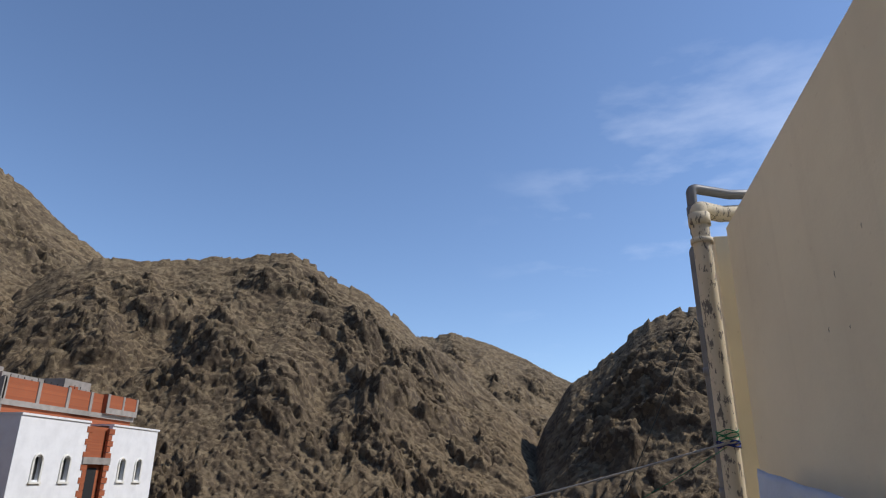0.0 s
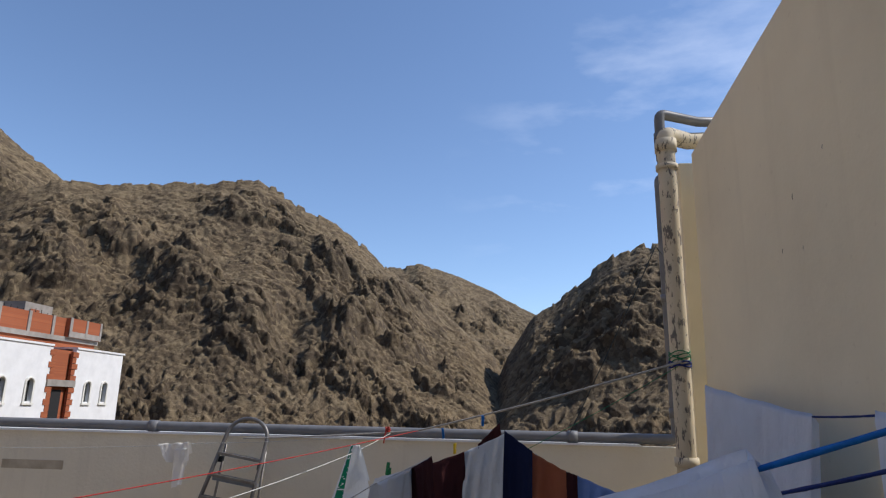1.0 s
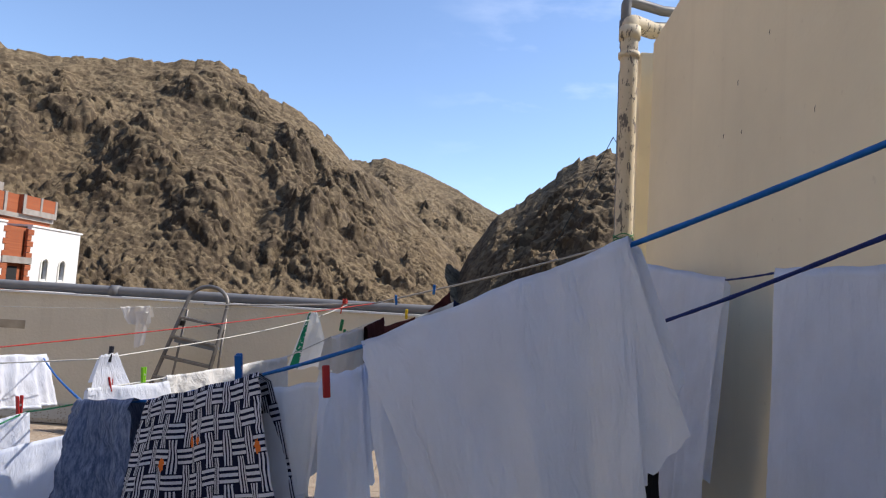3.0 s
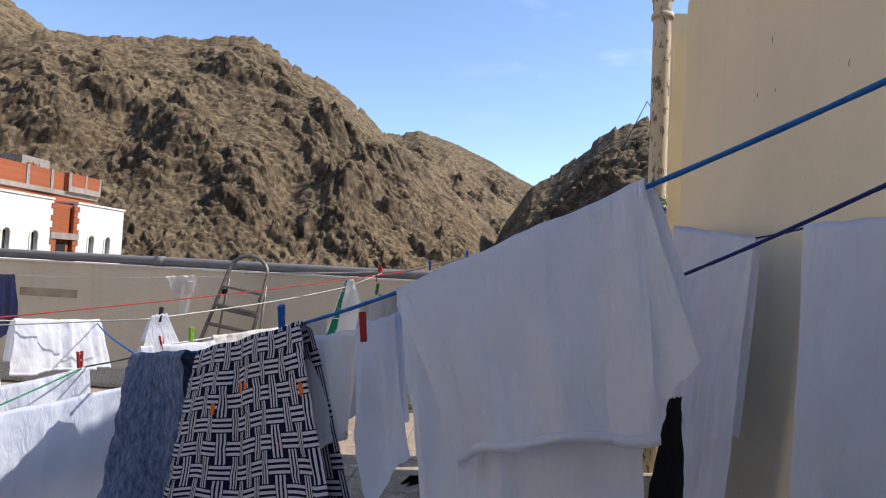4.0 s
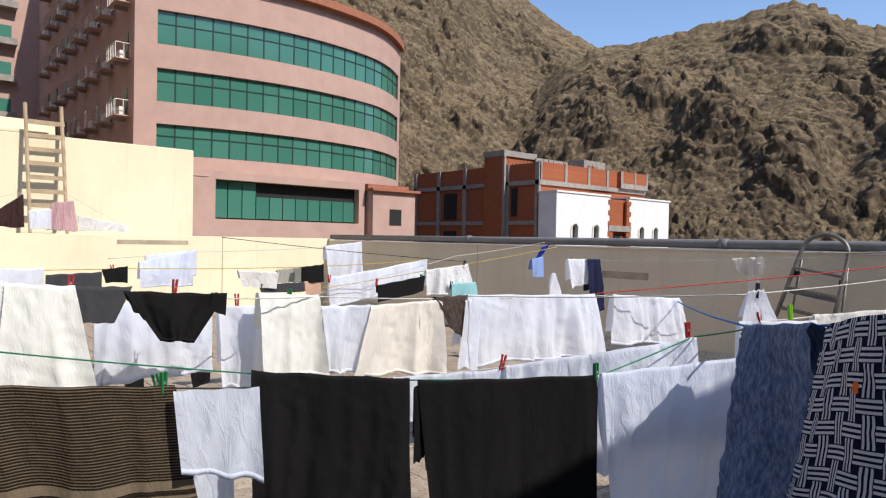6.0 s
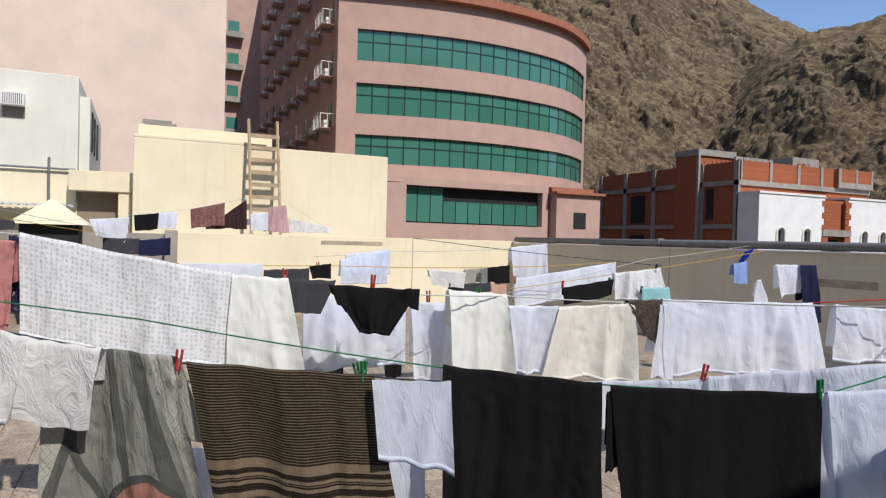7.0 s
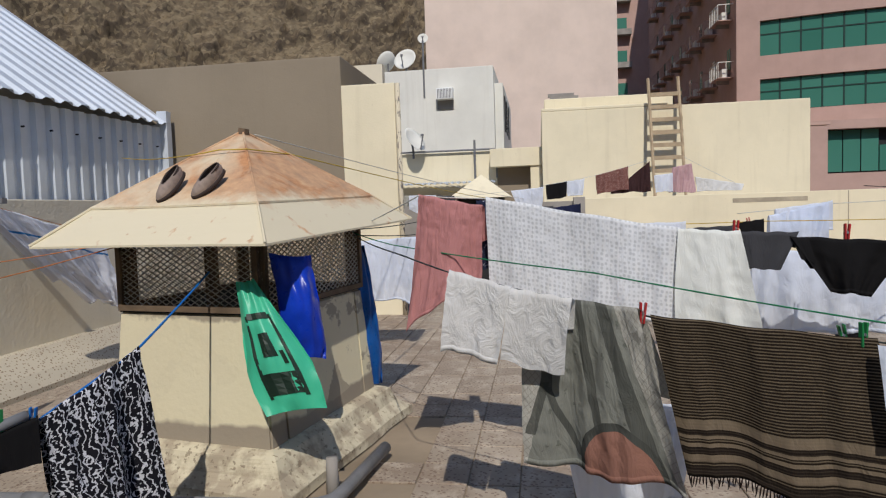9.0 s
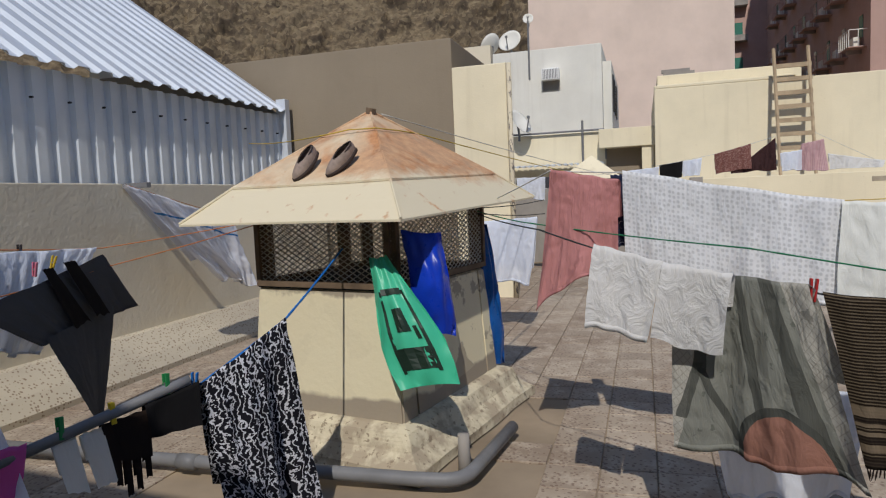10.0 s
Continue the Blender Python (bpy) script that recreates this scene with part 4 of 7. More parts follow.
# small black boxes paint the dark inside of the vent holes
for k in range(7):
    part("vent_hole", boxes((-32.02, 1.2 + 0.2 * k, 5.4, -31.99, 1.26 + 0.2 * k, 5.46)), M_DARK, pt)
tagged(pt, "tall windowless pale pink apartment block", "building")


# ---------------------------------------------------------------- hotel tower with green ribbon windows
M_GLASS = Nodes("green_glass", 0.08)
M_GLASS.b.inputs["Specular IOR Level"].default_value = 0.6
M_GLASS.color(M_GLASS.mix(M_GLASS.n("ObjectInfo").outputs["Random"], (0.045, 0.165, 0.12), (0.065, 0.21, 0.155)))
M_GLASS.bump(M_GLASS.noise(M_GLASS.coords(), 0.8, 2), 0.05, 0.05)
M_GLASS = M_GLASS.mat
M_FRAME = simple("dark_green_frame", (0.02, 0.05, 0.04), 0.5)
M_TERRACOTTA = simple("terracotta_tile", (0.42, 0.17, 0.10), 0.85, vary=0.4)


def tower():
    tw = empty("hotel_tower")
    xl, yl = -43.4, 12.25
    # gently convex front from the near corner to the far corner
    def front(f, out=0.0):
        y = yl + 22.95 * f
        x = xl - 1.2 * f + 2.4 * math.sin(math.pi * min(1, f)) - (25.5 * max(0, f - 0.72) ** 2)
        return Vector((x + out, y, 0))
    n = 24
    bands = ((6.75, 8.7), (10.1, 12.2), (13.7, 15.85))
    levels = [-16.0, *[z for b in bands for z in b], 18.2]
    def strip(z0, z1, out0, depth, f0=0.0, f1=1.0):
        bm = bmesh.new()
        cols = []
        for k in range(n + 1):
            f = f0 + (f1 - f0) * k / n
            p, q = front(f, out0), front(f, out0 - depth)
            cols.append([bm.verts.new(v) for v in (p + Vector((0, 0, z0)), p + Vector((0, 0, z1)), q + Vector((0, 0, z1)), q + Vector((0, 0, z0)))])
        for a, b in zip(cols, cols[1:]):
            for i in range(4):
                bm.faces.new((a[i], b[i], b[(i + 1) % 4], a[(i + 1) % 4]))
        bm.faces.new(cols[0])
        bm.faces.new(cols[-1][::-1])
        bmesh.ops.recalc_face_normals(bm, faces=bm.faces)
        return bm
    for z0, z1 in zip(levels[::2], levels[1::2]):
        part("spandrel", strip(z0, z1, 0.0, 0.6), M_TOWER, tw)
    part("cornice", strip(18.2, 18.75, 0.55, 1.2), M_TERRACOTTA, tw, "terracotta tiled cornice")
    # solid black core paints the unlit rooms behind the panes
    part("core", strip(-16, 18.0, -1.4, 6.0, 0.045, 0.985), M_DARK, tw, "black core painted as unlit interior")
    f_a, f_b = 0.055, 0.965
    for z0, z1 in bands:
        part("end_pier", strip(z0, z1, 0.0, 0.6, 0.0, f_a), M_TOWER, tw)
        part("end_pier", strip(z0, z1, 0.0, 0.6, f_b, 1.0), M_TOWER, tw)
        wn = empty("ribbon_window")
        wn.parent = tw
        m = 19
        zm = z0 + (z1 - z0) * 0.62
        for k in range(m):
            fa, fb = f_a + (f_b - f_a) * k / m, f_a + (f_b - f_a) * (k + 1) / m
            a, b = front(fa, -0.22), front(fb, -0.22)
            d = (b - a) * 0.03
            for q0, q1 in ((z0 + 0.04, zm - 0.03), (zm + 0.03, z1 - 0.04)):
                bm = bmesh.new()
                off = Vector((-0.04, 0, 0))
                vs = [bm.verts.new(p) for p in (a + d + Vector((0, 0, q0)), b - d + Vector((0, 0, q0)), b - d + Vector((0, 0, q1)), a + d + Vector((0, 0, q1)))]
                ws = [bm.verts.new(v.co + off) for v in vs]
                bm.faces.new(vs)
                bm.faces.new(ws[::-1])
                for i in range(4):
                    bm.faces.new((vs[i], ws[i], ws[(i + 1) % 4], vs[(i + 1) % 4]))
                bmesh.ops.recalc_face_normals(bm, faces=bm.faces)
                part("pane", bm, M_GLASS, wn)
            bmf = bmesh.new()
            e = (b - a).normalized() * 0.045
            for p in (a,):
                vs = [bmf.verts.new(v) for v in (p - e + Vector((0.03, 0, z0)), p + e + Vector((0.03, 0, z0)), p + e + Vector((0.03, 0, z1)), p - e + Vector((0.03, 0, z1)))]
                ws = [bmf.verts.new(v.co + Vector((-0.1, 0, 0))) for v in vs]
                bmf.faces.new(vs)
                for i in range(4):
                    bmf.faces.new((vs[i], ws[i], ws[(i + 1) % 4], vs[(i + 1) % 4]))
            part("mullion", bmf, M_FRAME, wn)
        part("transom", strip(zm - 0.035, zm + 0.035, -0.19, 0.08, f_a, f_b), M_FRAME, wn)
    # ground band of windows in a projecting base
    for bx in ((-43.9, 9.6, -16, -40.4, 16.3, 5.75), (-43.9, 16.3, 5.25, -40.4, 27.0, 5.75), (-43.9, 16.3, -16, -40.4, 27.0, 2.75), (-43.9, 27.0, -16, -40.4, 27.5, 5.75)):
        part("base_wall", boxes(bx), M_TOWER, tw)
    # black block paints the shade of the recess behind the panes
    part("base_recess", boxes((-43.9, 16.3, 2.75, -41.05, 27.0, 5.25)), M_DARK, tw, "black block painted as the shaded recess")
    for k in range(11):
        y = 16.38 + 0.965 * k
        part("base_pane", boxes((-41.0, y, 2.85, -40.95, y + 0.90, 4.3 if k > 2 else 5.2)), M_GLASS, tw)
    # annex with tiled hip
    ax = empty("annex")
    ax.parent = tw
    part("annex_wall", boxes((-42.5, 27.7, -16, -39.6, 31.6, 5.2)), M_TOWER, ax)
    part("annex_roof", boxes((-42.5, 27.5, 5.2, -39.3, 31.9, 5.38), (-42.5, 27.8, 5.38, -40.4, 31.6, 5.75)), M_TERRACOTTA, ax, "terracotta tile eave")
    part("annex_window", boxes((-39.62, 29.2, 2.7, -39.57, 30.3, 3.9)), M_DARK, ax)
    # long side wing with air conditioners on balconies
    sd = empty("side_wing")
    sd.parent = tw
    part("wing_wall", boxes((-76, 12.3, -16, -43.6, 13.4, 30)), M_TOWER, sd)
    part("wing_end", boxes((-80, 4.5, -16, -76, 13.4, 30)), M_TOWER, sd)
    for fl in range(6):
        z = 5.6 + 3.55 * fl
        for k in range(8):
            x = -45.2 - 3.6 * k
            bc = empty("ac_balcony")
            bc.parent = sd
            part("slab", boxes((x - 1.0, 11.35, z - 0.05, x + 1.0, 12.3, z)), M_TOWER, bc)
            part("bracket", boxes((x - 0.03, 11.5, z - 0.3, x + 0.03, 12.3, z - 0.05)), M_CONCRETE, bc)
            part("outdoor_unit", boxes((x - 0.42, 11.75, z, x + 0.42, 12.1, z + 0.62), bevel=0.02), M_PALE, bc, "white outdoor unit")
            rail = bmesh.new()
            for j in range(6):
                xx = x - 1.0 + 0.4 * j
                tube([(xx, 11.37, z), (xx, 11.37, z + 0.95)], 0.025, 4, bm=rail)
            tube([(x - 1.0, 11.37, z + 0.95), (x + 1.0, 11.37, z + 0.95)], 0.03, 4, bm=rail)
            tube([(x + 1.0, 11.37, z + 0.95), (x + 1.0, 12.3, z + 0.95)], 0.03, 4, bm=rail)
            tube([(x + 1.0, 11.85, z), (x + 1.0, 11.85, z + 0.95)], 0.025, 4, bm=rail)
            tagged(part("railing", rail, M_PALE if k == 0 else M_TOWER, bc), kind="stuff")
            part("wing_window", boxes((x - 0.35, 12.26, z + 0.6, x + 0.35, 12.29, z + 1.9)), M_GLASS, sd)
        for y in (6.2, 8.8):
            part("end_window", boxes((-76.02, y, z + 0.4, -75.97, y + 1.2, z + 1.9)), M_GLASS, sd)
            part("end_balcony", boxes((-76, y - 0.3, z - 0.1, -75.0, y + 1.6, z), (-75.05, y - 0.3, z, -75.0, y + 1.6, z + 0.5)), M_CONCRETE, sd)
    tagged(tw, "dusty pink hotel tower with curved green ribbon windows", "building")


tower()


# ---------------------------------------------------------------- unfinished brick house with a white front
def brick_material():
    m = Nodes("red_block_masonry", 0.9)
    b = m.n("TexBrick", Vector=m.coords(scale=(1, 1, 1), rot=(radians(90), 0, radians(0))), Scale=2.2)
    b.inputs["Color1"].default_value = (0.42, 0.125, 0.05, 1)
    b.inputs["Color2"].default_value = (0.33, 0.095, 0.04, 1)
    b.inputs["Mortar"].default_value = (0.25, 0.13, 0.08, 1)
    b.inputs["Mortar Size"].default_value = 0.012
    m.color(m.mix(m.math("MULTIPLY", m.noise(m.coords(), 0.8, 5), 0.5), b.outputs["Color"], (0.24, 0.08, 0.04)))
    return m.mat


M_BRICK = brick_material()


def red_house():
    h = empty("unfinished_house")
    # brick core, front faces +x, shaded side faces -y
    part("core", boxes((-61.8, 49.2, -16, -42.4, 67.4, 7.3)), M_BRICK, h, "red block infill walls")
    part("roof_slab", boxes((-61.9, 49.0, 7.3, -42.2, 67.6, 7.75)), M_CONCRETE, h, "concrete roof band")
    part("parapet", boxes((-61.8, 49.15, 7.75, -42.35, 49.4, 9.45), (-42.65, 49.4, 7.75, -42.35, 67.4, 9.55)), M_BRICK, h)
    part("floor_band", boxes((-61.9, 49.05, 3.35, -42.3, 49.25, 3.75)), M_CONCRETE, h)
    for x in (-42.5, -46.6, -53.0, -57.4, -61.7):
        part("column", boxes((x - 0.25, 49.0, -16, x + 0.25, 49.3, 9.5)), M_CONCRETE, h)
    for y in (49.3, 53.2, 57.0, 60.3, 62.6, 67.3):
        part("column", boxes((-42.55, y - 0.18, 7.6, -42.25, y + 0.18, 9.6)), M_CONCRETE, h)
    part("stair_tower", boxes((-49.6, 48.7, -16, -46.8, 53.5, 10.4)), M_BRICK, h)
    part("stair_slab", boxes((-49.7, 48.6, 10.4, -46.6, 53.6, 11.0)), M_CONCRETE, h)
    part("stair_frame", boxes((-46.85, 48.65, -16, -46.6, 48.9, 10.4), (-46.7, 53.3, 7.75, -46.4, 58.6, 10.6)), M_CONCRETE, h)
    part("roof_room", boxes((-48.0, 58.6, 7.75, -44.2, 62.5, 10.7)), M_CONCRETE, h)
    part("roof_room_panel", boxes((-44.2, 59.4, 8.6, -44.15, 60.6, 10.1)), M_BRICK, h)
    part("turret", boxes((-43.4, 62.2, 7.75, -41.9, 67.5, 9.6)), M_BRICK, h)
    part("turret_frame", boxes((-42.0, 62.2, 7.75, -41.85, 62.6, 9.65), (-42.0, 64.8, 7.75, -41.85, 65.1, 9.65), (-42.0, 67.2, 7.75, -41.85, 67.5, 9.65), (-42.0, 62.2, 7.75, -41.86, 67.5, 8.3)), M_CONCRETE, h)
    # black blocks set on the brick paint unlit openings
    for z in (-0.2, 4.0):
        part("opening", boxes((-56.5, 49.1, z, -54.4, 49.24, z + 2.9)), M_DARK, h, "black block painted as an unlit unglazed opening")
    part("side_opening", boxes((-46.0, 49.1, 4.2, -45.2, 49.24, 7.1)), M_DARK, h)
    rb = bmesh.new()
    rnd = random.Random(4)
    for k in range(34):
        x = -43 - k * 0.5 if k < 20 else None
        p = (x, 49.25, 9.4) if x else (-42.45, 49.8 + (k - 20) * 0.8, 9.45)
        tube([p, (p[0] + rnd.uniform(-0.05, 0.05), p[1], p[2] + rnd.uniform(0.2, 0.55))], 0.03, 4, bm=rb)
    tagged(part("rebar", rb, M_SHOE_D, h, "rusty starter bars"), kind="stuff")
    # white projecting front
    fr = empty("white_front")
    fr.parent = h
    ya, yb, top = 49.0, 69.0, 6.45
    ym0, ym1 = 57.6, 61.0
    wins = (51.8, 55.2, 63.4, 66.2)
    # front wall built of piers round the openings
    def wall_piece(y0, y1, z0, z1):
        return (-40.4, y0, z0, -40.0, y1, z1)
    pcs = []
    for s0, s1, ws in ((ya, ym0, wins[:2]), (ym1, yb, wins[2:])):
        edges = [s0] + [e for wc in ws for e in (wc - 0.42, wc + 0.42)] + [s1]
        for i in range(0, len(edges), 2):
            pcs.append(wall_piece(edges[i], edges[i + 1], -16, top))
        for wc in ws:
            pcs += [wall_piece(wc - 0.42, wc + 0.42, 3.35, top), wall_piece(wc - 0.42, wc + 0.42, -2.0, 1.55), wall_piece(wc - 0.42, wc + 0.42, -16, -3.8)]
    for pc in pcs:
        part("wall_pier", boxes(pc), M_WHITEWALL, fr)
    part("side_wall", boxes((-42.4, ya, -16, -40.4, ya + 0.3, top)), M_WHITEWALL, fr)
    part("side_wall", boxes((-42.4, yb - 0.3, -16, -40.4, yb, top)), M_WHITEWALL, fr)
    part("coping", boxes((-42.4, ya - 0.05, top, -39.9, ym0, top + 0.18), (-42.4, ym1, top, -39.9, yb + 0.2, top + 0.18)), M_WHITEWALL, fr)
    part("door_bay", boxes((-40.9, ym0, -16, -40.35, ym1, top - 0.2)), M_BRICK, fr, "brick bay with quoins")
    for k in range(14):
        z = -1.5 + 0.55 * k
        o = 0.35 if k % 2 else 0.05
        part("quoin", boxes((-40.2, ym0 - o, z, -39.94, ym0 + 0.5, z + 0.5)), M_BRICK, fr)
        part("quoin", boxes((-40.2, ym1 - 0.5, z, -39.94, ym1 + o, z + 0.5)), M_BRICK, fr)
    # black slab on the bay paints an unlit doorway
    part("door_opening", boxes((-40.4, 58.6, -0.4, -40.3, 60.0, 2.6)), M_DARK, fr)
    part("bay_lintel", boxes((-40.5, ym0 - 0.3, 2.9, -39.85, ym1 + 0.3, 3.5)), M_CONCRETE, fr)
    for wc in wins:
        for z in (1.55, -3.8):
            wi = empty("window")
            wi.parent = fr
            # black sheet closes the window hole and paints its unlit inside
            part("opening", boxes((-40.38, wc - 0.42, z, -40.32, wc + 0.42, z + 1.8)), M_DARK, wi)
            part("frame", boxes((-40.05, wc - 0.62, z - 0.15, -39.9, wc - 0.42, z + 1.5), (-40.05, wc + 0.42, z - 0.15, -39.9, wc + 0.62, z + 1.5), (-40.05, wc - 0.7, z - 0.3, -39.85, wc + 0.7, z - 0.15)), M_PALE, wi)
            arc = tube([(-39.96, wc + 0.52 * math.cos(a), z + 1.5 + 0.5 * math.sin(a)) for a in np.linspace(0, math.pi, 9)], 0.1, 6)
            part("arch", arc, M_PALE, wi)
    tagged(h, "unfinished red block house with a white rendered front", "house")


red_house()


# ---------------------------------------------------------------- fabrics
def fabric(name, base, alt=None, alt_amt=0.0, rough=0.95, weave=260.0, trans=0.22, extra=None, crumple=0.012, stretch=(2.6, 0.9, 1)):
    m = Nodes(name, rough)
    v = m.coords("UV")
    c = m.mix(m.ramp(m.noise(v, 3.0, 4), (0.3, 0.0), (0.75, 1.0)), base, tuple(x * 0.88 for x in base))
    if extra:
        c = extra(m, v, c)
    m.color(c)
    m.b.inputs["Specular IOR Level"].default_value = 0.1
    w = m.n("TexWave", Vector=v, Scale=weave / 6.28)
    n0 = m.bump(m.noise(m.coords("UV", stretch), 9, 6, 0.6, 0.8), 0.7, crumple)
    m.bump(w.outputs["Fac"], 0.08, 0.001, n0)
    tr = m.n("BsdfTranslucent")
    m.put(tr.inputs["Color"], c)
    ms = m.n("MixShader")
    ms.inputs[0].default_value = trans
    m.t.links.new(m.b.outputs[0], ms.inputs[1])
    m.t.links.new(tr.outputs[0], ms.inputs[2])
    m.t.links.new(ms.outputs[0], m.t.nodes["Material Output"].inputs["Surface"])
    return m.mat


def key_pattern(m, v, c):
    """Woven strips of three white bars on navy, with a few orange flowers."""
    cell, wide = 0.088, 0.68
    s = m.n("SeparateXYZ", Vector=v)
    u, w = m.math("DIVIDE", s.outputs["X"], cell), m.math("DIVIDE", s.outputs["Y"], cell)
    over = m.math("MODULO", m.math("ADD", m.math("ADD", m.math("FLOOR", u), m.math("FLOOR", w)), 2000.0), 2.0)
    au, aw = [m.math("SUBTRACT", m.math("FRACT", m.math("ADD", q, 1000.0)), 0.5) for q in (u, w)]
    in_u, in_w = [m.math("LESS_THAN", m.math("ABSOLUTE", q), wide / 2) for q in (au, aw)]

    def bars(a):
        f = m.math("FRACT", m.math("MULTIPLY", m.math("ADD", m.math("DIVIDE", a, wide), 0.5), 3.0))
        return m.math("LESS_THAN", m.math("ABSOLUTE", m.math("SUBTRACT", f, 0.5)), 0.27)

    def seen(mine, other, top):
        return m.math("MULTIPLY", mine, m.math("MAXIMUM", m.math("SUBTRACT", 1.0, other), top))
    line = m.math("MAXIMUM", m.math("MULTIPLY", bars(au), seen(in_u, in_w, over)), m.math("MULTIPLY", bars(aw), seen(in_w, in_u, m.math("SUBTRACT", 1.0, over))))
    col = m.mix(line, (0.012, 0.014, 0.035), (0.62, 0.62, 0.66))
    vo = m.n("TexVoronoi", Vector=v, Scale=4.6)
    fl = m.math("LESS_THAN", m.math("ADD", vo.outputs["Distance"], m.math("MULTIPLY", m.noise(v, 70, 1), 0.16)), 0.185)
    return m.mix(fl, col, (0.80, 0.20, 0.04))


def shawl_pattern(m, v, c):
    s = m.n("SeparateXYZ", Vector=v)
    fine = m.n("TexWave", Vector=v, Scale=26.0, Distortion=0.5, Detail=2.0)
    fine.bands_direction = "Y"
    yarn = m.noise(m.coords("UV", (3.0, 40.0, 1)), 6, 3)
    x = m.ramp(fine.outputs["Fac"], (0.52, (0.016, 0.011, 0.008)), (0.80, (0.15, 0.118, 0.078)))
    x = m.mix(m.ramp(yarn, (0.4, 0.0), (0.7, 0.45)), x, (0.022, 0.015, 0.010))
    y = s.outputs["Y"]
    for y0, y1 in ((0.405, 0.445), (0.468, 0.482), (0.500, 0.515), (0.545, 0.572)):
        on = m.math("MULTIPLY", m.math("GREATER_THAN", y, y0), m.math("LESS_THAN", y, y1))
        x = m.mix(m.math("MULTIPLY", on, 0.85), x, (0.20, 0.155, 0.105))
    for y0, y1 in ((0.445, 0.468), (0.515, 0.545), (0.59, 0.70)):
        on = m.math("MULTIPLY", m.math("GREATER_THAN", y, y0), m.math("LESS_THAN", y, y1))
        x = m.mix(m.math("MULTIPLY", on, 0.85), x, (0.018, 0.013, 0.010))
    return x


def waffle(m, v, c):
    vo = m.n("TexVoronoi", Vector=v, Scale=42.0)
    vo.inputs["Randomness"].default_value = 0.35
    # grey dots paint the shade of the weave's relief into the colour
    return m.mix(m.ramp(vo.outputs["Distance"], (0.25, 0.5), (0.45, 0.0)), c, (0.42, 0.43, 0.44))


def print_pattern(m, v, c):
    """Grey-green cotton with dark bands, a pale netted border, sprigs and a salmon arch at the hem."""
    s = m.n("SeparateXYZ", Vector=v)
    wob = m.math("MULTIPLY", m.math("SUBTRACT", m.noise(v, 7, 2), 0.5), 0.03)
    x, y = m.math("ADD", s.outputs["X"], wob), s.outputs["Y"]
    dark = (0.075, 0.078, 0.068)

    def line_x(x0, y0, x1, y1):
        return m.math("ADD", m.math("MULTIPLY", m.math("SUBTRACT", y, y0), (x1 - x0) / (y1 - y0)), x0)

    def between(y0, y1):
        return m.math("MULTIPLY", m.math("GREATER_THAN", y, y0), m.math("LESS_THAN", y, y1))

    vo = m.n("TexVoronoi", Vector=m.coords("UV", (1.3, 0.8, 1)), Scale=16.0)
    sprig = m.math("LESS_THAN", m.math("ADD", vo.outputs["Distance"], m.math("MULTIPLY", m.noise(v, 60, 3), 0.7)), 0.50)
    c = m.mix(m.math("MULTIPLY", sprig, 0.6), c, (0.10, 0.11, 0.09))
    # pale netted border on both sides
    net = m.n("TexWave", Vector=m.coords("UV", rot=(0, 0, 0.8)), Scale=13.0)
    net2 = m.n("TexWave", Vector=m.coords("UV", rot=(0, 0, -0.8)), Scale=13.0)
    lines = m.math("GREATER_THAN", m.math("MAXIMUM", net.outputs["Fac"], net2.outputs["Fac"]), 0.95)
    blot = m.math("LESS_THAN", m.math("ADD", m.n("TexVoronoi", Vector=v, Scale=9.0).outputs["Distance"], m.math("MULTIPLY", m.noise(v, 50, 3), 0.6)), 0.50)
    pale = m.mix(m.math("MULTIPLY", lines, 0.35), (0.44, 0.425, 0.37), (0.16, 0.15, 0.13))
    pale = m.mix(m.math("MULTIPLY", blot, 0.6), pale, (0.17, 0.165, 0.14))
    c = m.mix(m.math("LESS_THAN", x, line_x(0.12, 0.25, 0.05, 0.55)), c, pale)
    c = m.mix(m.math("GREATER_THAN", x, line_x(0.55, 0.0, 0.64, 0.7)), c, pale)
    for x0, y0, x1, y1, wd in ((0.17, 0.05, 0.115, 0.40, 0.030), (0.115, 0.36, 0.03, 0.58, 0.020), (0.12, 0.38, 0.25, 0.66, 0.020), (0.33, -0.1, 0.36, 0.60, 0.022), (0.46, -0.1, 0.58, 0.75, 0.035)):
        on = m.math("MULTIPLY", m.math("LESS_THAN", m.math("ABSOLUTE", m.math("SUBTRACT", x, line_x(x0, y0, x1, y1))), wd), between(y0, y1))
        c = m.mix(m.math("MULTIPLY", on, 0.85), c, dark)
    dx, dy = m.math("SUBTRACT", x, 0.42), m.math("SUBTRACT", y, 0.72)
    r = m.math("SQRT", m.math("ADD", m.math("MULTIPLY", dx, dx), m.math("MULTIPLY", m.math("MULTIPLY", dy, dy), 0.6)))
    c = m.mix(m.math("LESS_THAN", r, 0.185), c, dark)
    return m.mix(m.math("LESS_THAN", r, 0.16), c, (0.30, 0.15, 0.11))


def blotch(scale, lo, hi, dark):
    def fn(m, v, c):
        return m.mix(m.ramp(m.noise(v, scale, 3, 0.6, 1.5), (lo, 0.0), (hi, 1.0)), c, dark)
    return fn


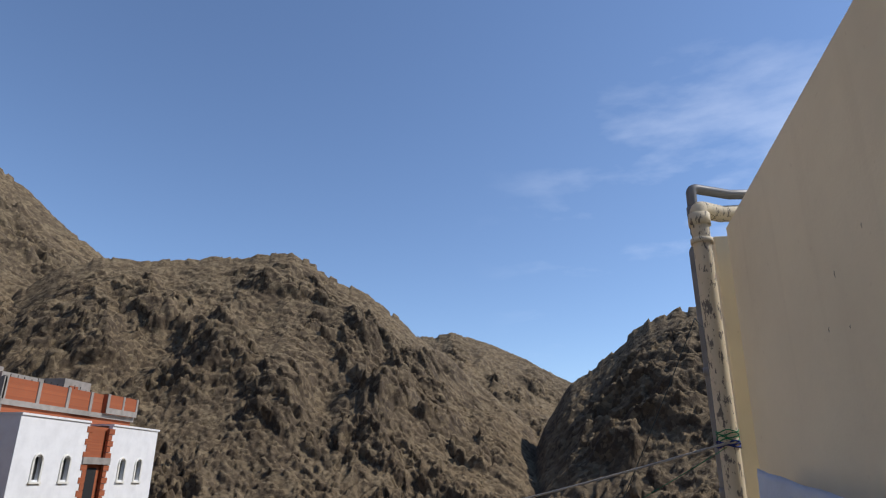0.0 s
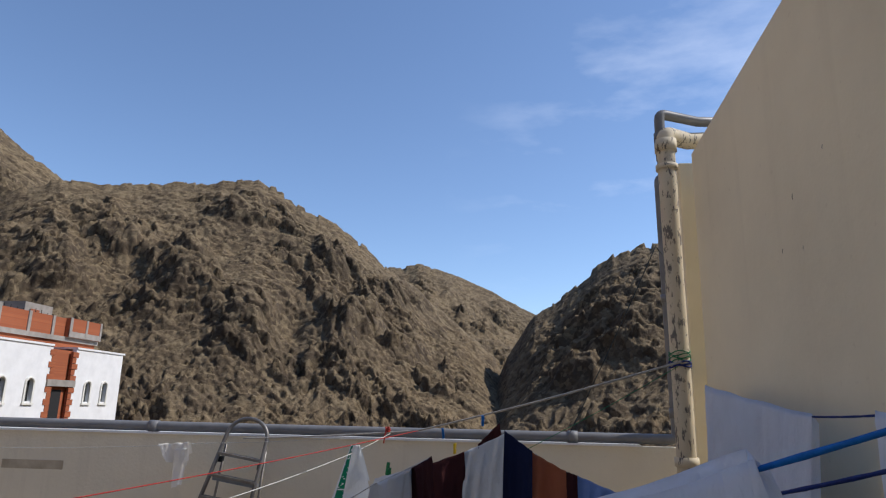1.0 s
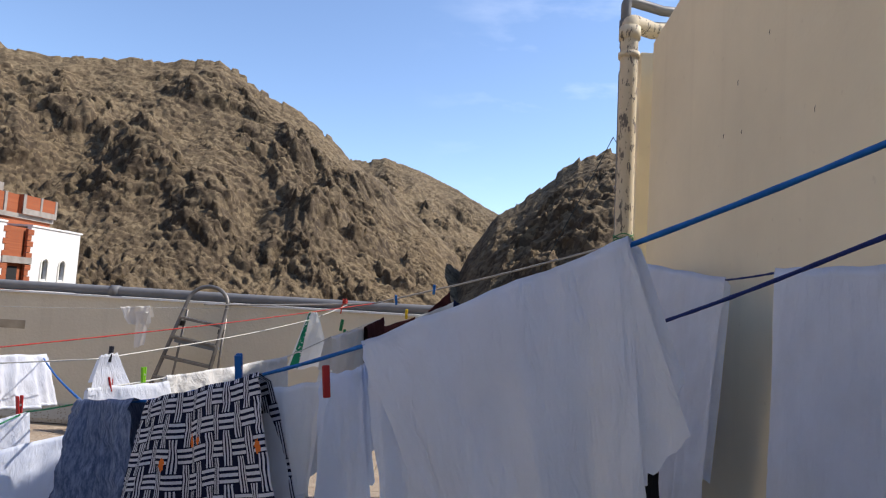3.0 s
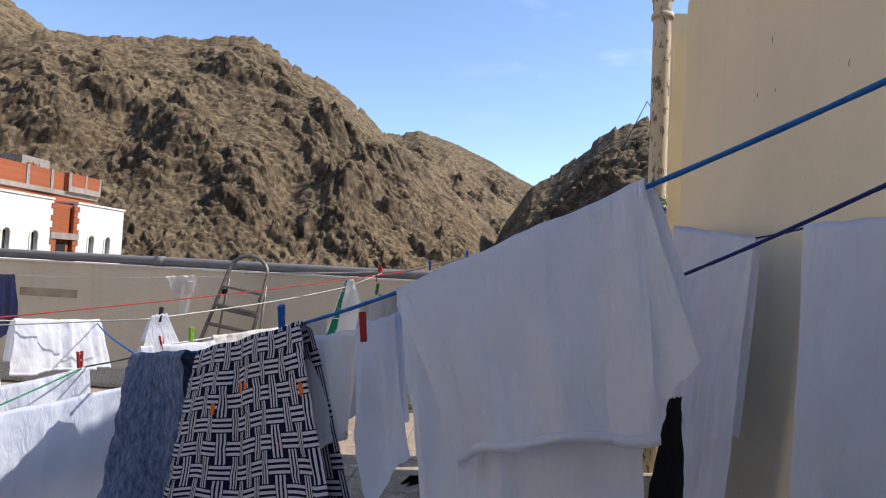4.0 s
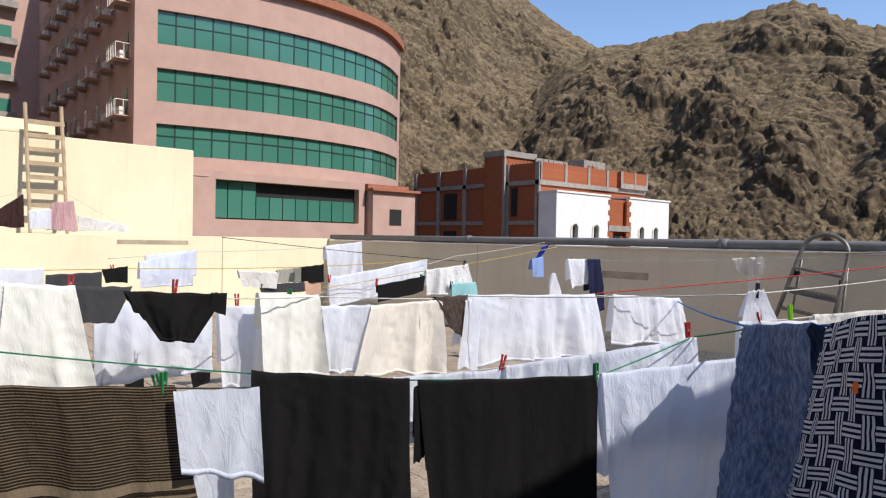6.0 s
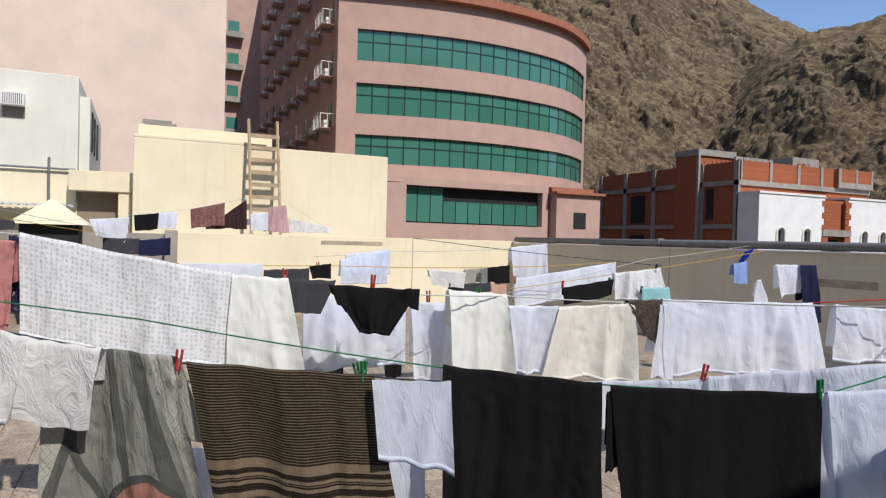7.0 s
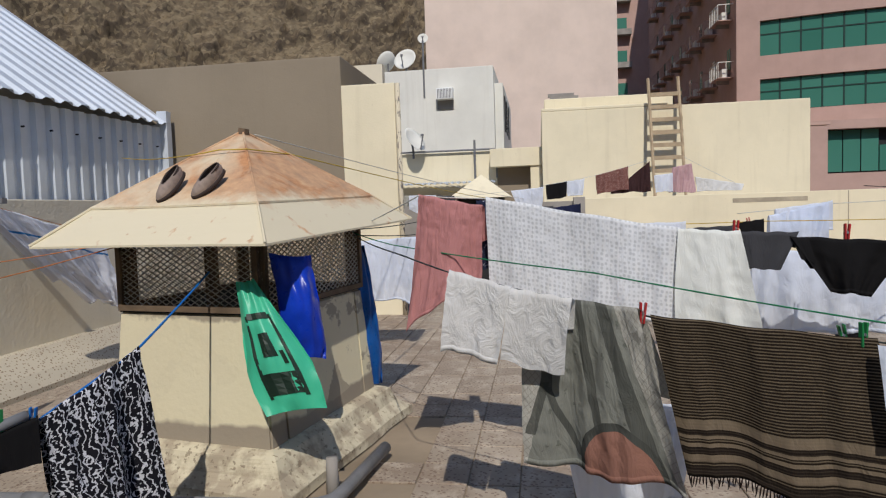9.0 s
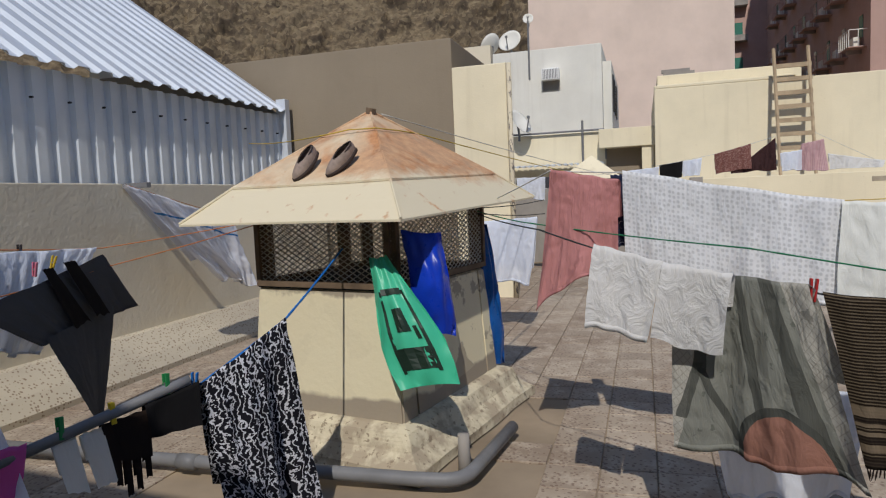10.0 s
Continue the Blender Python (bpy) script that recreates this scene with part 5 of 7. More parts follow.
def paisley(m, v, c):
    """Curling white vines, dots and leaves on black."""
    w = m.n("TexWave", Vector=v, Scale=9.0, Distortion=11.0, Detail=3.0)
    w.inputs["Detail Scale"].default_value = 1.8
    vine = m.ramp(w.outputs["Fac"], (0.86, 0.0), (0.92, 1.0))
    vo = m.n("TexVoronoi", Vector=v, Scale=17.0)
    ring = m.math("LESS_THAN", m.math("ABSOLUTE", m.math("SUBTRACT", m.math("ADD", vo.outputs["Distance"], m.math("MULTIPLY", m.noise(v, 40, 2), 0.35)), 0.52)), 0.075)
    dots = m.math("LESS_THAN", m.n("TexVoronoi", Vector=v, Scale=52.0).outputs["Distance"], 0.27)
    zone = m.math("GREATER_THAN", m.noise(v, 9, 3, 0.6, 1.0), 0.52)
    white = m.math("MAXIMUM", m.math("MULTIPLY", dots, m.math("SUBTRACT", 1.0, zone)), m.math("MAXIMUM", m.math("MULTIPLY", ring, zone), vine))
    return m.mix(white, (0.012, 0.012, 0.016), (0.60, 0.60, 0.63))


def denim(m, v, c):
    n = m.noise(m.coords("UV", (6, 1.2, 1)), 14, 4, 0.7)
    return m.mix(m.ramp(n, (0.4, 0.0), (0.7, 1.0)), c, (0.30, 0.36, 0.50))


def stripes(col, scale):
    def fn(m, v, c):
        w = m.n("TexWave", Vector=v, Scale=scale)
        return m.mix(m.ramp(w.outputs["Fac"], (0.55, 0.0), (0.65, 1.0)), c, col)
    return fn


def side_band(m, v, c):
    s = m.n("SeparateXYZ", Vector=v)
    inside = m.math("MULTIPLY", m.math("GREATER_THAN", s.outputs["X"], 0.03), m.math("LESS_THAN", s.outputs["X"], 0.13))
    bars = m.math("GREATER_THAN", m.noise(m.coords("UV", (3, 9, 1)), 3, 2), 0.42)
    return m.mix(m.math("MULTIPLY", inside, bars), c, (0.02, 0.22, 0.12))


def frill(m, v, c):
    s = m.n("SeparateXYZ", Vector=v)
    y = m.math("ADD", s.outputs["Y"], m.math("MULTIPLY", m.noise(v, 12, 2), 0.04))
    band = m.math("MULTIPLY", m.math("GREATER_THAN", y, 0.40), m.math("LESS_THAN", y, 0.44))
    return m.mix(band, c, (0.05, 0.22, 0.50))


FABRIC = {
    "cloth_white": fabric("white_cotton", (0.87, 0.91, 0.985), trans=0.42, crumple=0.02),
    "cloth_blue": fabric("bluish_white_cotton", (0.81, 0.87, 0.985), trans=0.42, crumple=0.018),
    "cloth_shade": fabric("white_jersey", (0.86, 0.86, 0.86), trans=0.32),
    "cloth_grey": fabric("greyed_white_cotton", (0.76, 0.75, 0.72), crumple=0.035, stretch=(1.5, 1.0, 1)),
    "cloth_cream": fabric("cream_cotton", (0.82, 0.78, 0.70)),
    "cloth_cream2": fabric("ivory_cotton", (0.86, 0.87, 0.81)),
    "black": fabric("black_jersey", (0.011, 0.0105, 0.011), trans=0.03, crumple=0.006),
    "charcoal": fabric("charcoal_chiffon", (0.065, 0.07, 0.08), trans=0.12),
    "dgrey": fabric("dark_grey_jersey", (0.055, 0.055, 0.06), trans=0.05),
    "navy": fabric("navy_cotton", (0.018, 0.022, 0.055), trans=0.05),
    "maroon": fabric("dark_maroon_cotton", (0.055, 0.018, 0.018), trans=0.05),
    "darkred": fabric("dark_brown_cotton", (0.05, 0.025, 0.025), trans=0.05),
    "darkbrown": fabric("dark_brown_knit", (0.022, 0.015, 0.012), trans=0.05),
    "rust": fabric("rust_orange_cotton", (0.42, 0.14, 0.07)),
    "pink": fabric("dusty_pink_terry", (0.60, 0.27, 0.255), crumple=0.03, stretch=(3, 0.5, 1)),
    "pinkpale": fabric("pale_pink_cotton", (0.62, 0.42, 0.42), extra=stripes((0.5, 0.3, 0.32), 10)),
    "pinkhot": fabric("bright_pink_cotton", (0.66, 0.12, 0.36)),
    "peach": fabric("peach_cotton", (0.60, 0.38, 0.28)),
    "teal": fabric("turquoise_cotton", (0.30, 0.58, 0.60)),
    "lightblue": fabric("light_blue_cotton", (0.26, 0.38, 0.68)),
    "blue_denim": fabric("faded_denim", (0.10, 0.14, 0.24), extra=denim, trans=0.06),
    "robe": fabric("key_pattern_cotton", (0.02, 0.02, 0.04), extra=key_pattern, trans=0.06),
    "shawl": fabric("woven_brown_shawl", (0.12, 0.09, 0.06), extra=shawl_pattern, trans=0.08),
    "waffle": fabric("waffle_weave", (0.85, 0.86, 0.87), extra=waffle, crumple=0.03, stretch=(1.6, 0.3, 1)),
    "greyprint": fabric("grey_print_cotton", (0.25, 0.255, 0.22), extra=print_pattern, crumple=0.03, stretch=(2.0, 0.6, 1)),
    "speckle": fabric("navy_speckle_cotton", (0.02, 0.025, 0.05), extra=blotch(40, 0.62, 0.66, (0.4, 0.4, 0.45)), trans=0.05),
    "brownfur": fabric("dark_brown_plush", (0.045, 0.032, 0.026), extra=blotch(30, 0.4, 0.7, (0.09, 0.07, 0.06)), trans=0.03),
    "brownprint": fabric("brown_print_cotton", (0.20, 0.085, 0.07), extra=blotch(30, 0.5, 0.6, (0.34, 0.2, 0.17))),
    "paisley": fabric("paisley_cotton", (0.02, 0.02, 0.02), extra=paisley, trans=0.06),
    "scarf": fabric("green_banded_scarf", (0.82, 0.84, 0.82), extra=side_band),
    "dress": fabric("white_voile", (0.86, 0.87, 0.91), extra=frill),
}
cloth_no = [0]


def cloth(name, mat, a, b, c, d, label, category, parent=None, flap=True, calm=1.0):
    """A piece of washing hung over a line from a to b, its lower corners at c and d; a shorter flap falls behind."""
    cloth_no[0] += 1
    rnd = random.Random(cloth_no[0] * 7 + 1)
    a, b, c, d = map(Vector, (a, b, c, d))
    wid, hgt = (b - a).length, max((c - a).length, (d - b).length)
    across = (b - a).normalized()
    nrm = Vector((across.y, -across.x, 0)).normalized()
    if nrm.dot(Vector((0.1, 0.2, 1.6)) - a) < 0:
        nrm.negate()
    nx = max(10, min(64, int(max(wid, (d - c).length) / 0.016)))
    ny = max(8, min(44, int(hgt / 0.02)))
    small = calm * min(1.0, hgt / 0.45, max(wid, (d - c).length) / 0.3)
    folds = [(rnd.uniform(9, 15), rnd.uniform(0, 6), 0.026 * small), (rnd.uniform(22, 34), rnd.uniform(0, 6), 0.010 * small), (rnd.uniform(3, 6), rnd.uniform(0, 6), 0.032 * small)]
    seed = Vector((rnd.uniform(0, 50), rnd.uniform(0, 50), 0))
    back = rnd.uniform(0.45, 0.8)
    sag = 0.006 * min(1.0, wid)
    hem = [rnd.uniform(-1, 1) for _ in range(4)]
    bm = bmesh.new()
    uvs = bm.loops.layers.uv.new("UVMap")
    coord = {}

    def point(u, v):
        top = a.lerp(b, u)
        low = c.lerp(d, u)
        low = low + Vector((0, 0, hgt * (0.02 * math.sin(5.1 * u + hem[0] * 3) + 0.014 * math.sin(13 * u + hem[1] * 3) + 0.025 * hem[2] * math.sin(math.pi * u))))
        top = top - Vector((0, 0, sag * math.sin(math.pi * u) + 0.003 * math.sin(17 * u + hem[3]) - 0.013))
        p = top.lerp(low, v)
        s = u * wid
        drop = v ** 0.6
        w = sum(am * math.sin(fr * s * (1 - 0.12 * v) + ph + 0.9 * v) for fr, ph, am in folds) * (0.25 + 0.9 * drop)
        # long soft pleats, sharper on one side
        pl = noise.noise(seed + Vector((s * 8.5 + 0.5 * v, v * hgt * 0.7, 7)))
        w += 0.055 * small * (1 - abs(pl) * 2.4) * (0.12 + drop) * 0.8
        q = seed + Vector((s * 4.0, v * hgt * 3.2, 0))
        w += 0.012 * small * noise.noise(q) * (0.3 + drop)
        w += 0.007 * small * (1 - 2 * abs(noise.noise(Vector((q.x * 3.4, q.y * 1.3, 5)))))
        w += 0.006 * small * (1 - 2 * abs(noise.noise(Vector((q.x * 4.1 + q.y, q.y * 4.3 - q.x, 9)))))
        # drag lines from the ends of the line
        for e, uu in ((u, 1), (1 - u, -1)):
            w += 0.005 * small * math.sin(22 * math.atan2(v * hgt + 0.02, e * wid + 0.02) + hem[0]) * max(0, 1 - 2.0 * v) * max(0, 1 - 2 * e)
        pull = across * (0.02 * small * noise.noise(q * 0.8 + Vector((30, 0, 0))) * v)
        return p + nrm * (w + 0.012) + pull

    def grid(rows, fn, vfun):
        g = []
        for i in range(nx + 1):
            col = []
            for j in range(rows + 1):
                p = bm.verts.new(fn(i / nx, j / rows))
                coord[p] = (i / nx * max(wid, (d - c).length), vfun(j / rows))
                col.append(p)
            g.append(col)
        return g

    def behind(u, v):
        t = a.lerp(b, u)
        p = point(u, v * back)
        w = (p - t).dot(nrm)
        return p - nrm * (w * 1.15 + 0.016 + 0.07 * small * v ** 0.6) if v > 0 else point(u, 0)

    grids = [grid(ny, point, lambda v: v * hgt)]
    if flap:
        grids.append(grid(max(4, int(ny * 0.6)), behind, lambda v: -v * hgt * back))
    faces = []
    for g in grids:
        for i in range(nx):
            for j in range(len(g[0]) - 1):
                faces.append(bm.faces.new((g[i][j], g[i + 1][j], g[i + 1][j + 1], g[i][j + 1])))
    for f in faces:
        for lp in f.loops:
            lp[uvs].uv = coord[lp.vert]
    bmesh.ops.remove_doubles(bm, verts=[g[k][0] for g in grids for k in range(nx + 1)], dist=0.0005)
    bmesh.ops.recalc_face_normals(bm, faces=bm.faces)
    ob = from_bm(name, bm, mat, True)
    if parent:
        ob.parent = parent
        tagged(ob, label)
    else:
        tagged(ob, label, category, "washing on the lines")
    # stitched hem along the lower edge
    if hgt > 0.3 and wid > 0.2 and not parent:
        bm = bmesh.new()
        uv2 = bm.loops.layers.uv.new("UVMap")
        h0 = 1 - 0.024 / hgt
        rows = [[point(i / nx, v) + nrm * o for i in range(nx + 1)] for v, o in ((h0, 0.0), (h0, 0.002), (1.002, 0.002), (1.002, -0.002))]
        vs = [[bm.verts.new(q) for q in r] for r in rows]
        for r0, r1, k in zip(vs, vs[1:], range(3)):
            for i in range(nx):
                f = bm.faces.new((r0[i], r0[i + 1], r1[i + 1], r1[i]))
                for lp, uvv in zip(f.loops, ((i, 0), (i + 1, 0), (i + 1, 1), (i, 1))):
                    lp[uv2].uv = (uvv[0] / nx * max(wid, (d - c).length), hgt - 0.024 * (1 - uvv[1]))
        bmesh.ops.recalc_face_normals(bm, faces=bm.faces)
        part("hem", bm, mat, ob, "", True)
    if name == "checked_shawl":
        bm = bmesh.new()
        for k in range(70):
            p = point((k + 0.5) / 70, 1.0)
            e = p + Vector((rnd.uniform(-0.008, 0.008), rnd.uniform(-0.01, 0.01), -rnd.uniform(0.03, 0.055)))
            tube([p, p.lerp(e, 0.5) + nrm * rnd.uniform(-0.004, 0.004), e], [0.002, 0.0035, 0.001], 5, bm=bm)
        tagged(part("fringe", bm, FABRIC["darkbrown"], ob, "knotted dark brown fringe"), kind="stuff")
    return ob


def sleeve(name, mat, parent, a, b, c, d, label):
    return cloth(name, mat, a, b, c, d, label, "", parent, True)


def simple_fibre(name, col):
    return simple(name, col, 0.7, vary=0.35, scale=60, bump=0.4)


ROPE = {
    "rope_blue": simple_fibre("blue_nylon", (0.012, 0.16, 0.52)), "rope_navy": simple_fibre("navy_nylon", (0.012, 0.03, 0.17)),
    "rope_red": simple_fibre("red_nylon", (0.50, 0.05, 0.035)), "rope_white": simple_fibre("white_nylon", (0.62, 0.61, 0.56)),
    "rope_grey": simple_fibre("grey_cord", (0.42, 0.40, 0.36)), "rope_green": simple_fibre("green_nylon", (0.015, 0.20, 0.085)),
    "rope_dark": simple_fibre("dark_cord", (0.03, 0.04, 0.04)), "rope_yellow": simple_fibre("yellow_nylon", (0.60, 0.42, 0.06)),
    "rope_orange": simple_fibre("orange_nylon", (0.55, 0.19, 0.05)),
}


def rope(name, mat, r, pts, label):
    """A line tied between points, sagging a little, twisted in thickness."""
    path = []
    for p, q in zip(pts, pts[1:]):
        p, q = Vector(p), Vector(q)
        n = max(3, min(40, int((q - p).length / 0.06)))
        for k in range(n):
            f = k / n
            path.append(p.lerp(q, f) - Vector((0, 0, 0.006 * (q - p).length * math.sin(math.pi * f))))
    path.append(Vector(pts[-1]))
    rs = [r * (1 + 0.12 * math.sin(2.4 * i)) for i in range(len(path))]
    return tagged(from_bm(name, tube(path, rs, 6), mat, True), label, "rope", "clothes lines")


PEGS = {"red": (0.45, 0.03, 0.03), "green": (0.02, 0.20, 0.06), "lime": (0.25, 0.60, 0.03), "blue": (0.02, 0.16, 0.48), "yellow": (0.70, 0.50, 0.03), "dark": (0.03, 0.03, 0.04), "pink": (0.70, 0.22, 0.30)}
peg_mats = {k: simple(k + "_peg_plastic", v, 0.4) for k, v in PEGS.items()}
M_STEEL = simple("peg_spring_steel", (0.5, 0.5, 0.5), 0.35, 0.9)
peg_no = [0]


def peg(colour, at):
    """A sprung plastic clothes peg gripping the line from above."""
    peg_no[0] += 1
    rnd = random.Random(peg_no[0])
    p = empty("clothes_peg", Matrix.Translation(at) @ pose(0, 0, 0, rnd.uniform(-8, 8), rnd.uniform(-16, 16), rnd.uniform(60, 115)) @ Matrix.Scale(1.12, 4))
    for s in (-1, 1):
        bm = boxes((s * 0.002, -0.009, -0.035, s * 0.009, 0.009, 0.042))
        for v in bm.verts:
            if v.co.z > 0:
                v.co.x += s * 0.004
        bmesh.ops.bevel(bm, geom=list(bm.edges), offset=0.002, segments=1, affect="EDGES")
        part("arm", bm, peg_mats[colour], p)
    part("spring", tube([(0, -0.008, 0.004), (0, 0.008, 0.004)], 0.0055, 8), M_STEEL, p, "steel spring")
    tagged(p, colour.replace("lime", "lime green").replace("dark", "dark grey") + " plastic clothes peg gripping a clothes line", "clothes peg", "clothes pegs")


# the grey pole that carries socks
pole = from_bm("grey_pole", tube([(-1.55, -2.50, 0.60), (-2.28, -2.06, 0.79), (-2.36, -2.01, 0.81)], 0.022, 10), M_GREY_PVC, True)
tagged(pole, "thin grey plastic pole hung as a clothes rail", "pole")
bag("blue_plastic_bag", M_PLASTIC_BLUE, "twisted blue plastic bag tied to a line", (-5.60, 7.05, 1.62), (0.4, 0.5, 0.3), (-0.5, -0.2, -0.8), 0.12, 0.07, 0.30, 0.03, 12)


def lashing(name, mat, centre, radius, turns, height, r, label):
    """Twine wound round a pipe."""
    c = Vector(centre)
    pts = [c + Vector(((radius + 0.004 * math.sin(5 * a)) * math.cos(a), (radius + 0.004 * math.sin(5 * a)) * math.sin(a), height * (a / (2 * math.pi * turns) - 0.5) + 0.01 * math.sin(3.3 * a))) for a in np.linspace(0, 2 * math.pi * turns, 26 * turns)]
    pts += [pts[-1] + Vector((-0.05, -0.03, -0.06)), pts[-1] + Vector((-0.06, -0.05, -0.17))]
    tagged(from_bm(name, tube(pts, r, 6), mat, True), label, "rope", "clothes lines")


lashing("green_lashing", ROPE["rope_green"], (1.925, 6.72, 2.50), 0.092, 4, 0.10, 0.005, "green twine lashed round the drain pipe")
lashing("blue_lashing", ROPE["rope_navy"], (1.925, 6.72, 2.43), 0.093, 3, 0.05, 0.008, "blue cord knotted round the drain pipe")
lashing("red_knot", ROPE["rope_red"], (-0.98, 8.45, 1.74), 0.025, 3, 0.05, 0.008, "red rope knot on the parapet line")
stub = from_bm("pipe_stub", tube([(-3.42, -1.12, 0.02), (-3.44, -1.13, 0.15), (-3.44, -1.13, 0.24)], [0.04, 0.033, 0.032], 12), M_CONCRETE, True)
tagged(stub, "short cement coated pipe stub beside the kiosk", "pipe")

# washing on the lines
last = cloth("denim_cloth", FABRIC["blue_denim"], (-1.16, 3.24, 1.31), (-0.78, 2.93, 1.38), (-1.17, 3.24, 0.34), (-0.71, 2.88, 0.59), "faded blue denim trousers hung on a rope", "trousers", calm=1.7)
last = cloth("patterned_robe", FABRIC["robe"], (-0.70, 2.86, 1.39), (-0.19, 2.46, 1.56), (-0.90, 3.02, 0.33), (0.09, 2.23, 0.62), "navy and white key-pattern robe with orange flowers", "robe", calm=0.8)
last = cloth("white_cloth", FABRIC["cloth_shade"], (-0.21, 2.61, 1.49), (0.03, 2.43, 1.56), (-0.09, 2.52, 1.16), (0.02, 2.43, 1.24), "plain white cotton cloth on the blue rope", "cloth")
last = cloth("white_shirt", FABRIC["cloth_blue"], (0.02, 2.43, 1.57), (0.14, 2.33, 1.61), (0.09, 2.37, 1.04), (0.21, 2.28, 1.24), "bluish white buttoned shirt on the blue rope", "shirt")
sleeve("sleeve", FABRIC["cloth_blue"], last, (0.11, 2.36, 1.60), (0.14, 2.33, 1.62), (0.17, 2.31, 1.30), (0.21, 2.28, 1.33), "narrow hanging sleeve")
last = cloth("long_white_shirt", FABRIC["cloth_white"], (0.14, 2.20, 1.69), (0.71, 1.74, 1.95), (0.35, 2.03, 1.29), (0.76, 1.70, 1.46), "large white long shirt draped over blue rope", "shirt", calm=0.55)
sleeve("back_panel", FABRIC["cloth_white"], last, (0.14, 2.33, 1.68), (0.74, 1.86, 1.96), (0.32, 2.19, 0.97), (0.76, 1.84, 1.22), "longer back panel behind")
sleeve("sleeve", FABRIC["cloth_white"], last, (0.69, 1.76, 1.94), (0.71, 1.74, 1.95), (0.75, 1.71, 1.53), (0.81, 1.66, 1.60), "wide sleeve with a stitched cuff")
last = cloth("wall_sheet", FABRIC["cloth_blue"], (1.83, 5.69, 2.21), (1.79, 3.95, 2.02), (1.84, 5.97, -0.10), (1.80, 4.37, 0.46), "white sheet hung on a navy rope by the wall", "sheet", calm=0.5)
last = cloth("wall_sheet", FABRIC["cloth_blue"], (1.78, 3.38, 2.04), (1.76, 2.60, 2.01), (1.78, 3.42, 0.25), (1.76, 2.55, 0.30), "white sheet hung on a navy rope by the wall", "sheet", calm=0.5)
last = cloth("dark_garment", FABRIC["black"], (1.07, 2.77, 1.34), (1.09, 2.69, 1.36), (1.03, 2.92, 0.60), (1.14, 2.54, 0.65), "black garment hanging between white sheets", "garment", flap=False, calm=0.6)
last = cloth("black_heap", FABRIC["black"], (-0.15, 5.80, 0.06), (0.09, 6.13, 0.02), (-0.33, 5.57, -0.14), (0.25, 6.34, -0.52), "black garment slumped low on the line", "garment")
last = cloth("black_garment", FABRIC["black"], (-6.32, 1.98, 0.48), (-6.29, 2.15, 0.45), (-6.31, 2.00, 0.22), (-6.29, 2.16, 0.25), "black garment hanging low behind", "garment")
last = cloth("black_garment", FABRIC["black"], (-6.24, 2.54, 0.53), (-6.20, 2.77, 0.51), (-6.23, 2.58, 0.21), (-6.21, 2.75, 0.23), "black garment hanging low behind", "garment")
last = cloth("grey_cloth", FABRIC["cloth_grey"], (-0.72, 6.30, 1.42), (-0.40, 6.30, 1.51), (-0.81, 6.30, 1.02), (-0.36, 6.30, 1.08), "pale grey cloth pegged on a rope", "cloth")
last = cloth("maroon_shirt", FABRIC["maroon"], (-0.41, 6.30, 1.50), (0.02, 6.30, 1.65), (-0.32, 6.30, 1.03), (0.07, 6.30, 1.11), "dark maroon shirt draped on a rope", "shirt")
last = cloth("white_bag_cloth", FABRIC["cloth_grey"], (0.00, 6.30, 1.64), (0.35, 6.30, 1.80), (0.02, 6.30, 1.11), (0.33, 6.30, 1.14), "crumpled off-white cloth on a rope", "cloth")
last = cloth("navy_shirt", FABRIC["navy"], (0.35, 6.30, 1.83), (0.58, 6.30, 1.67), (0.31, 6.30, 1.06), (0.57, 6.30, 1.07), "dark navy shirt draped on a rope", "shirt")
last = cloth("orange_cloth", FABRIC["rust"], (0.58, 6.30, 1.66), (0.85, 6.30, 1.52), (0.55, 6.30, 1.07), (0.85, 6.30, 1.08), "rust orange cloth on a rope", "cloth")
last = cloth("maroon_cloth", FABRIC["maroon"], (0.85, 6.30, 1.52), (0.94, 6.30, 1.49), (0.83, 6.30, 1.08), (0.94, 6.30, 1.08), "dark maroon cloth on a rope", "cloth")
last = cloth("blue_shirt", FABRIC["lightblue"], (0.94, 6.30, 1.49), (1.33, 6.30, 1.34), (0.92, 6.30, 1.00), (1.36, 6.30, 1.01), "light blue shirt on a rope", "shirt")
last = cloth("brown_cloth", FABRIC["maroon"], (0.13, 6.30, 1.71), (0.31, 6.30, 1.89), (0.15, 6.30, 1.66), (0.34, 6.30, 1.71), "small dark brown cloth over the rope", "cloth")
last = cloth("fringed_scarf", FABRIC["scarf"], (-1.22, 7.60, 1.60), (-1.13, 7.60, 1.60), (-1.43, 7.60, 0.99), (-0.96, 7.60, 1.03), "white scarf with green writing band and fringe", "scarf")
last = cloth("hanging_rag", FABRIC["cloth_cream"], (-3.72, 8.45, 1.50), (-3.36, 8.45, 1.53), (-3.60, 8.45, 1.30), (-3.32, 8.45, 1.33), "cream rag knotted over a thin line", "rag", calm=1.4)
sleeve("tail", FABRIC["cloth_cream"], last, (-3.52, 8.43, 1.45), (-3.36, 8.43, 1.46), (-3.50, 8.43, 1.02), (-3.38, 8.43, 1.06), "hanging tail of the rag")
last = cloth("white_towel", FABRIC["cloth_white"], (-1.54, 3.94, 1.24), (-1.28, 4.30, 1.25), (-1.52, 3.97, 0.90), (-1.22, 4.38, 0.90), "white cotton towel pegged on the rope", "towel")
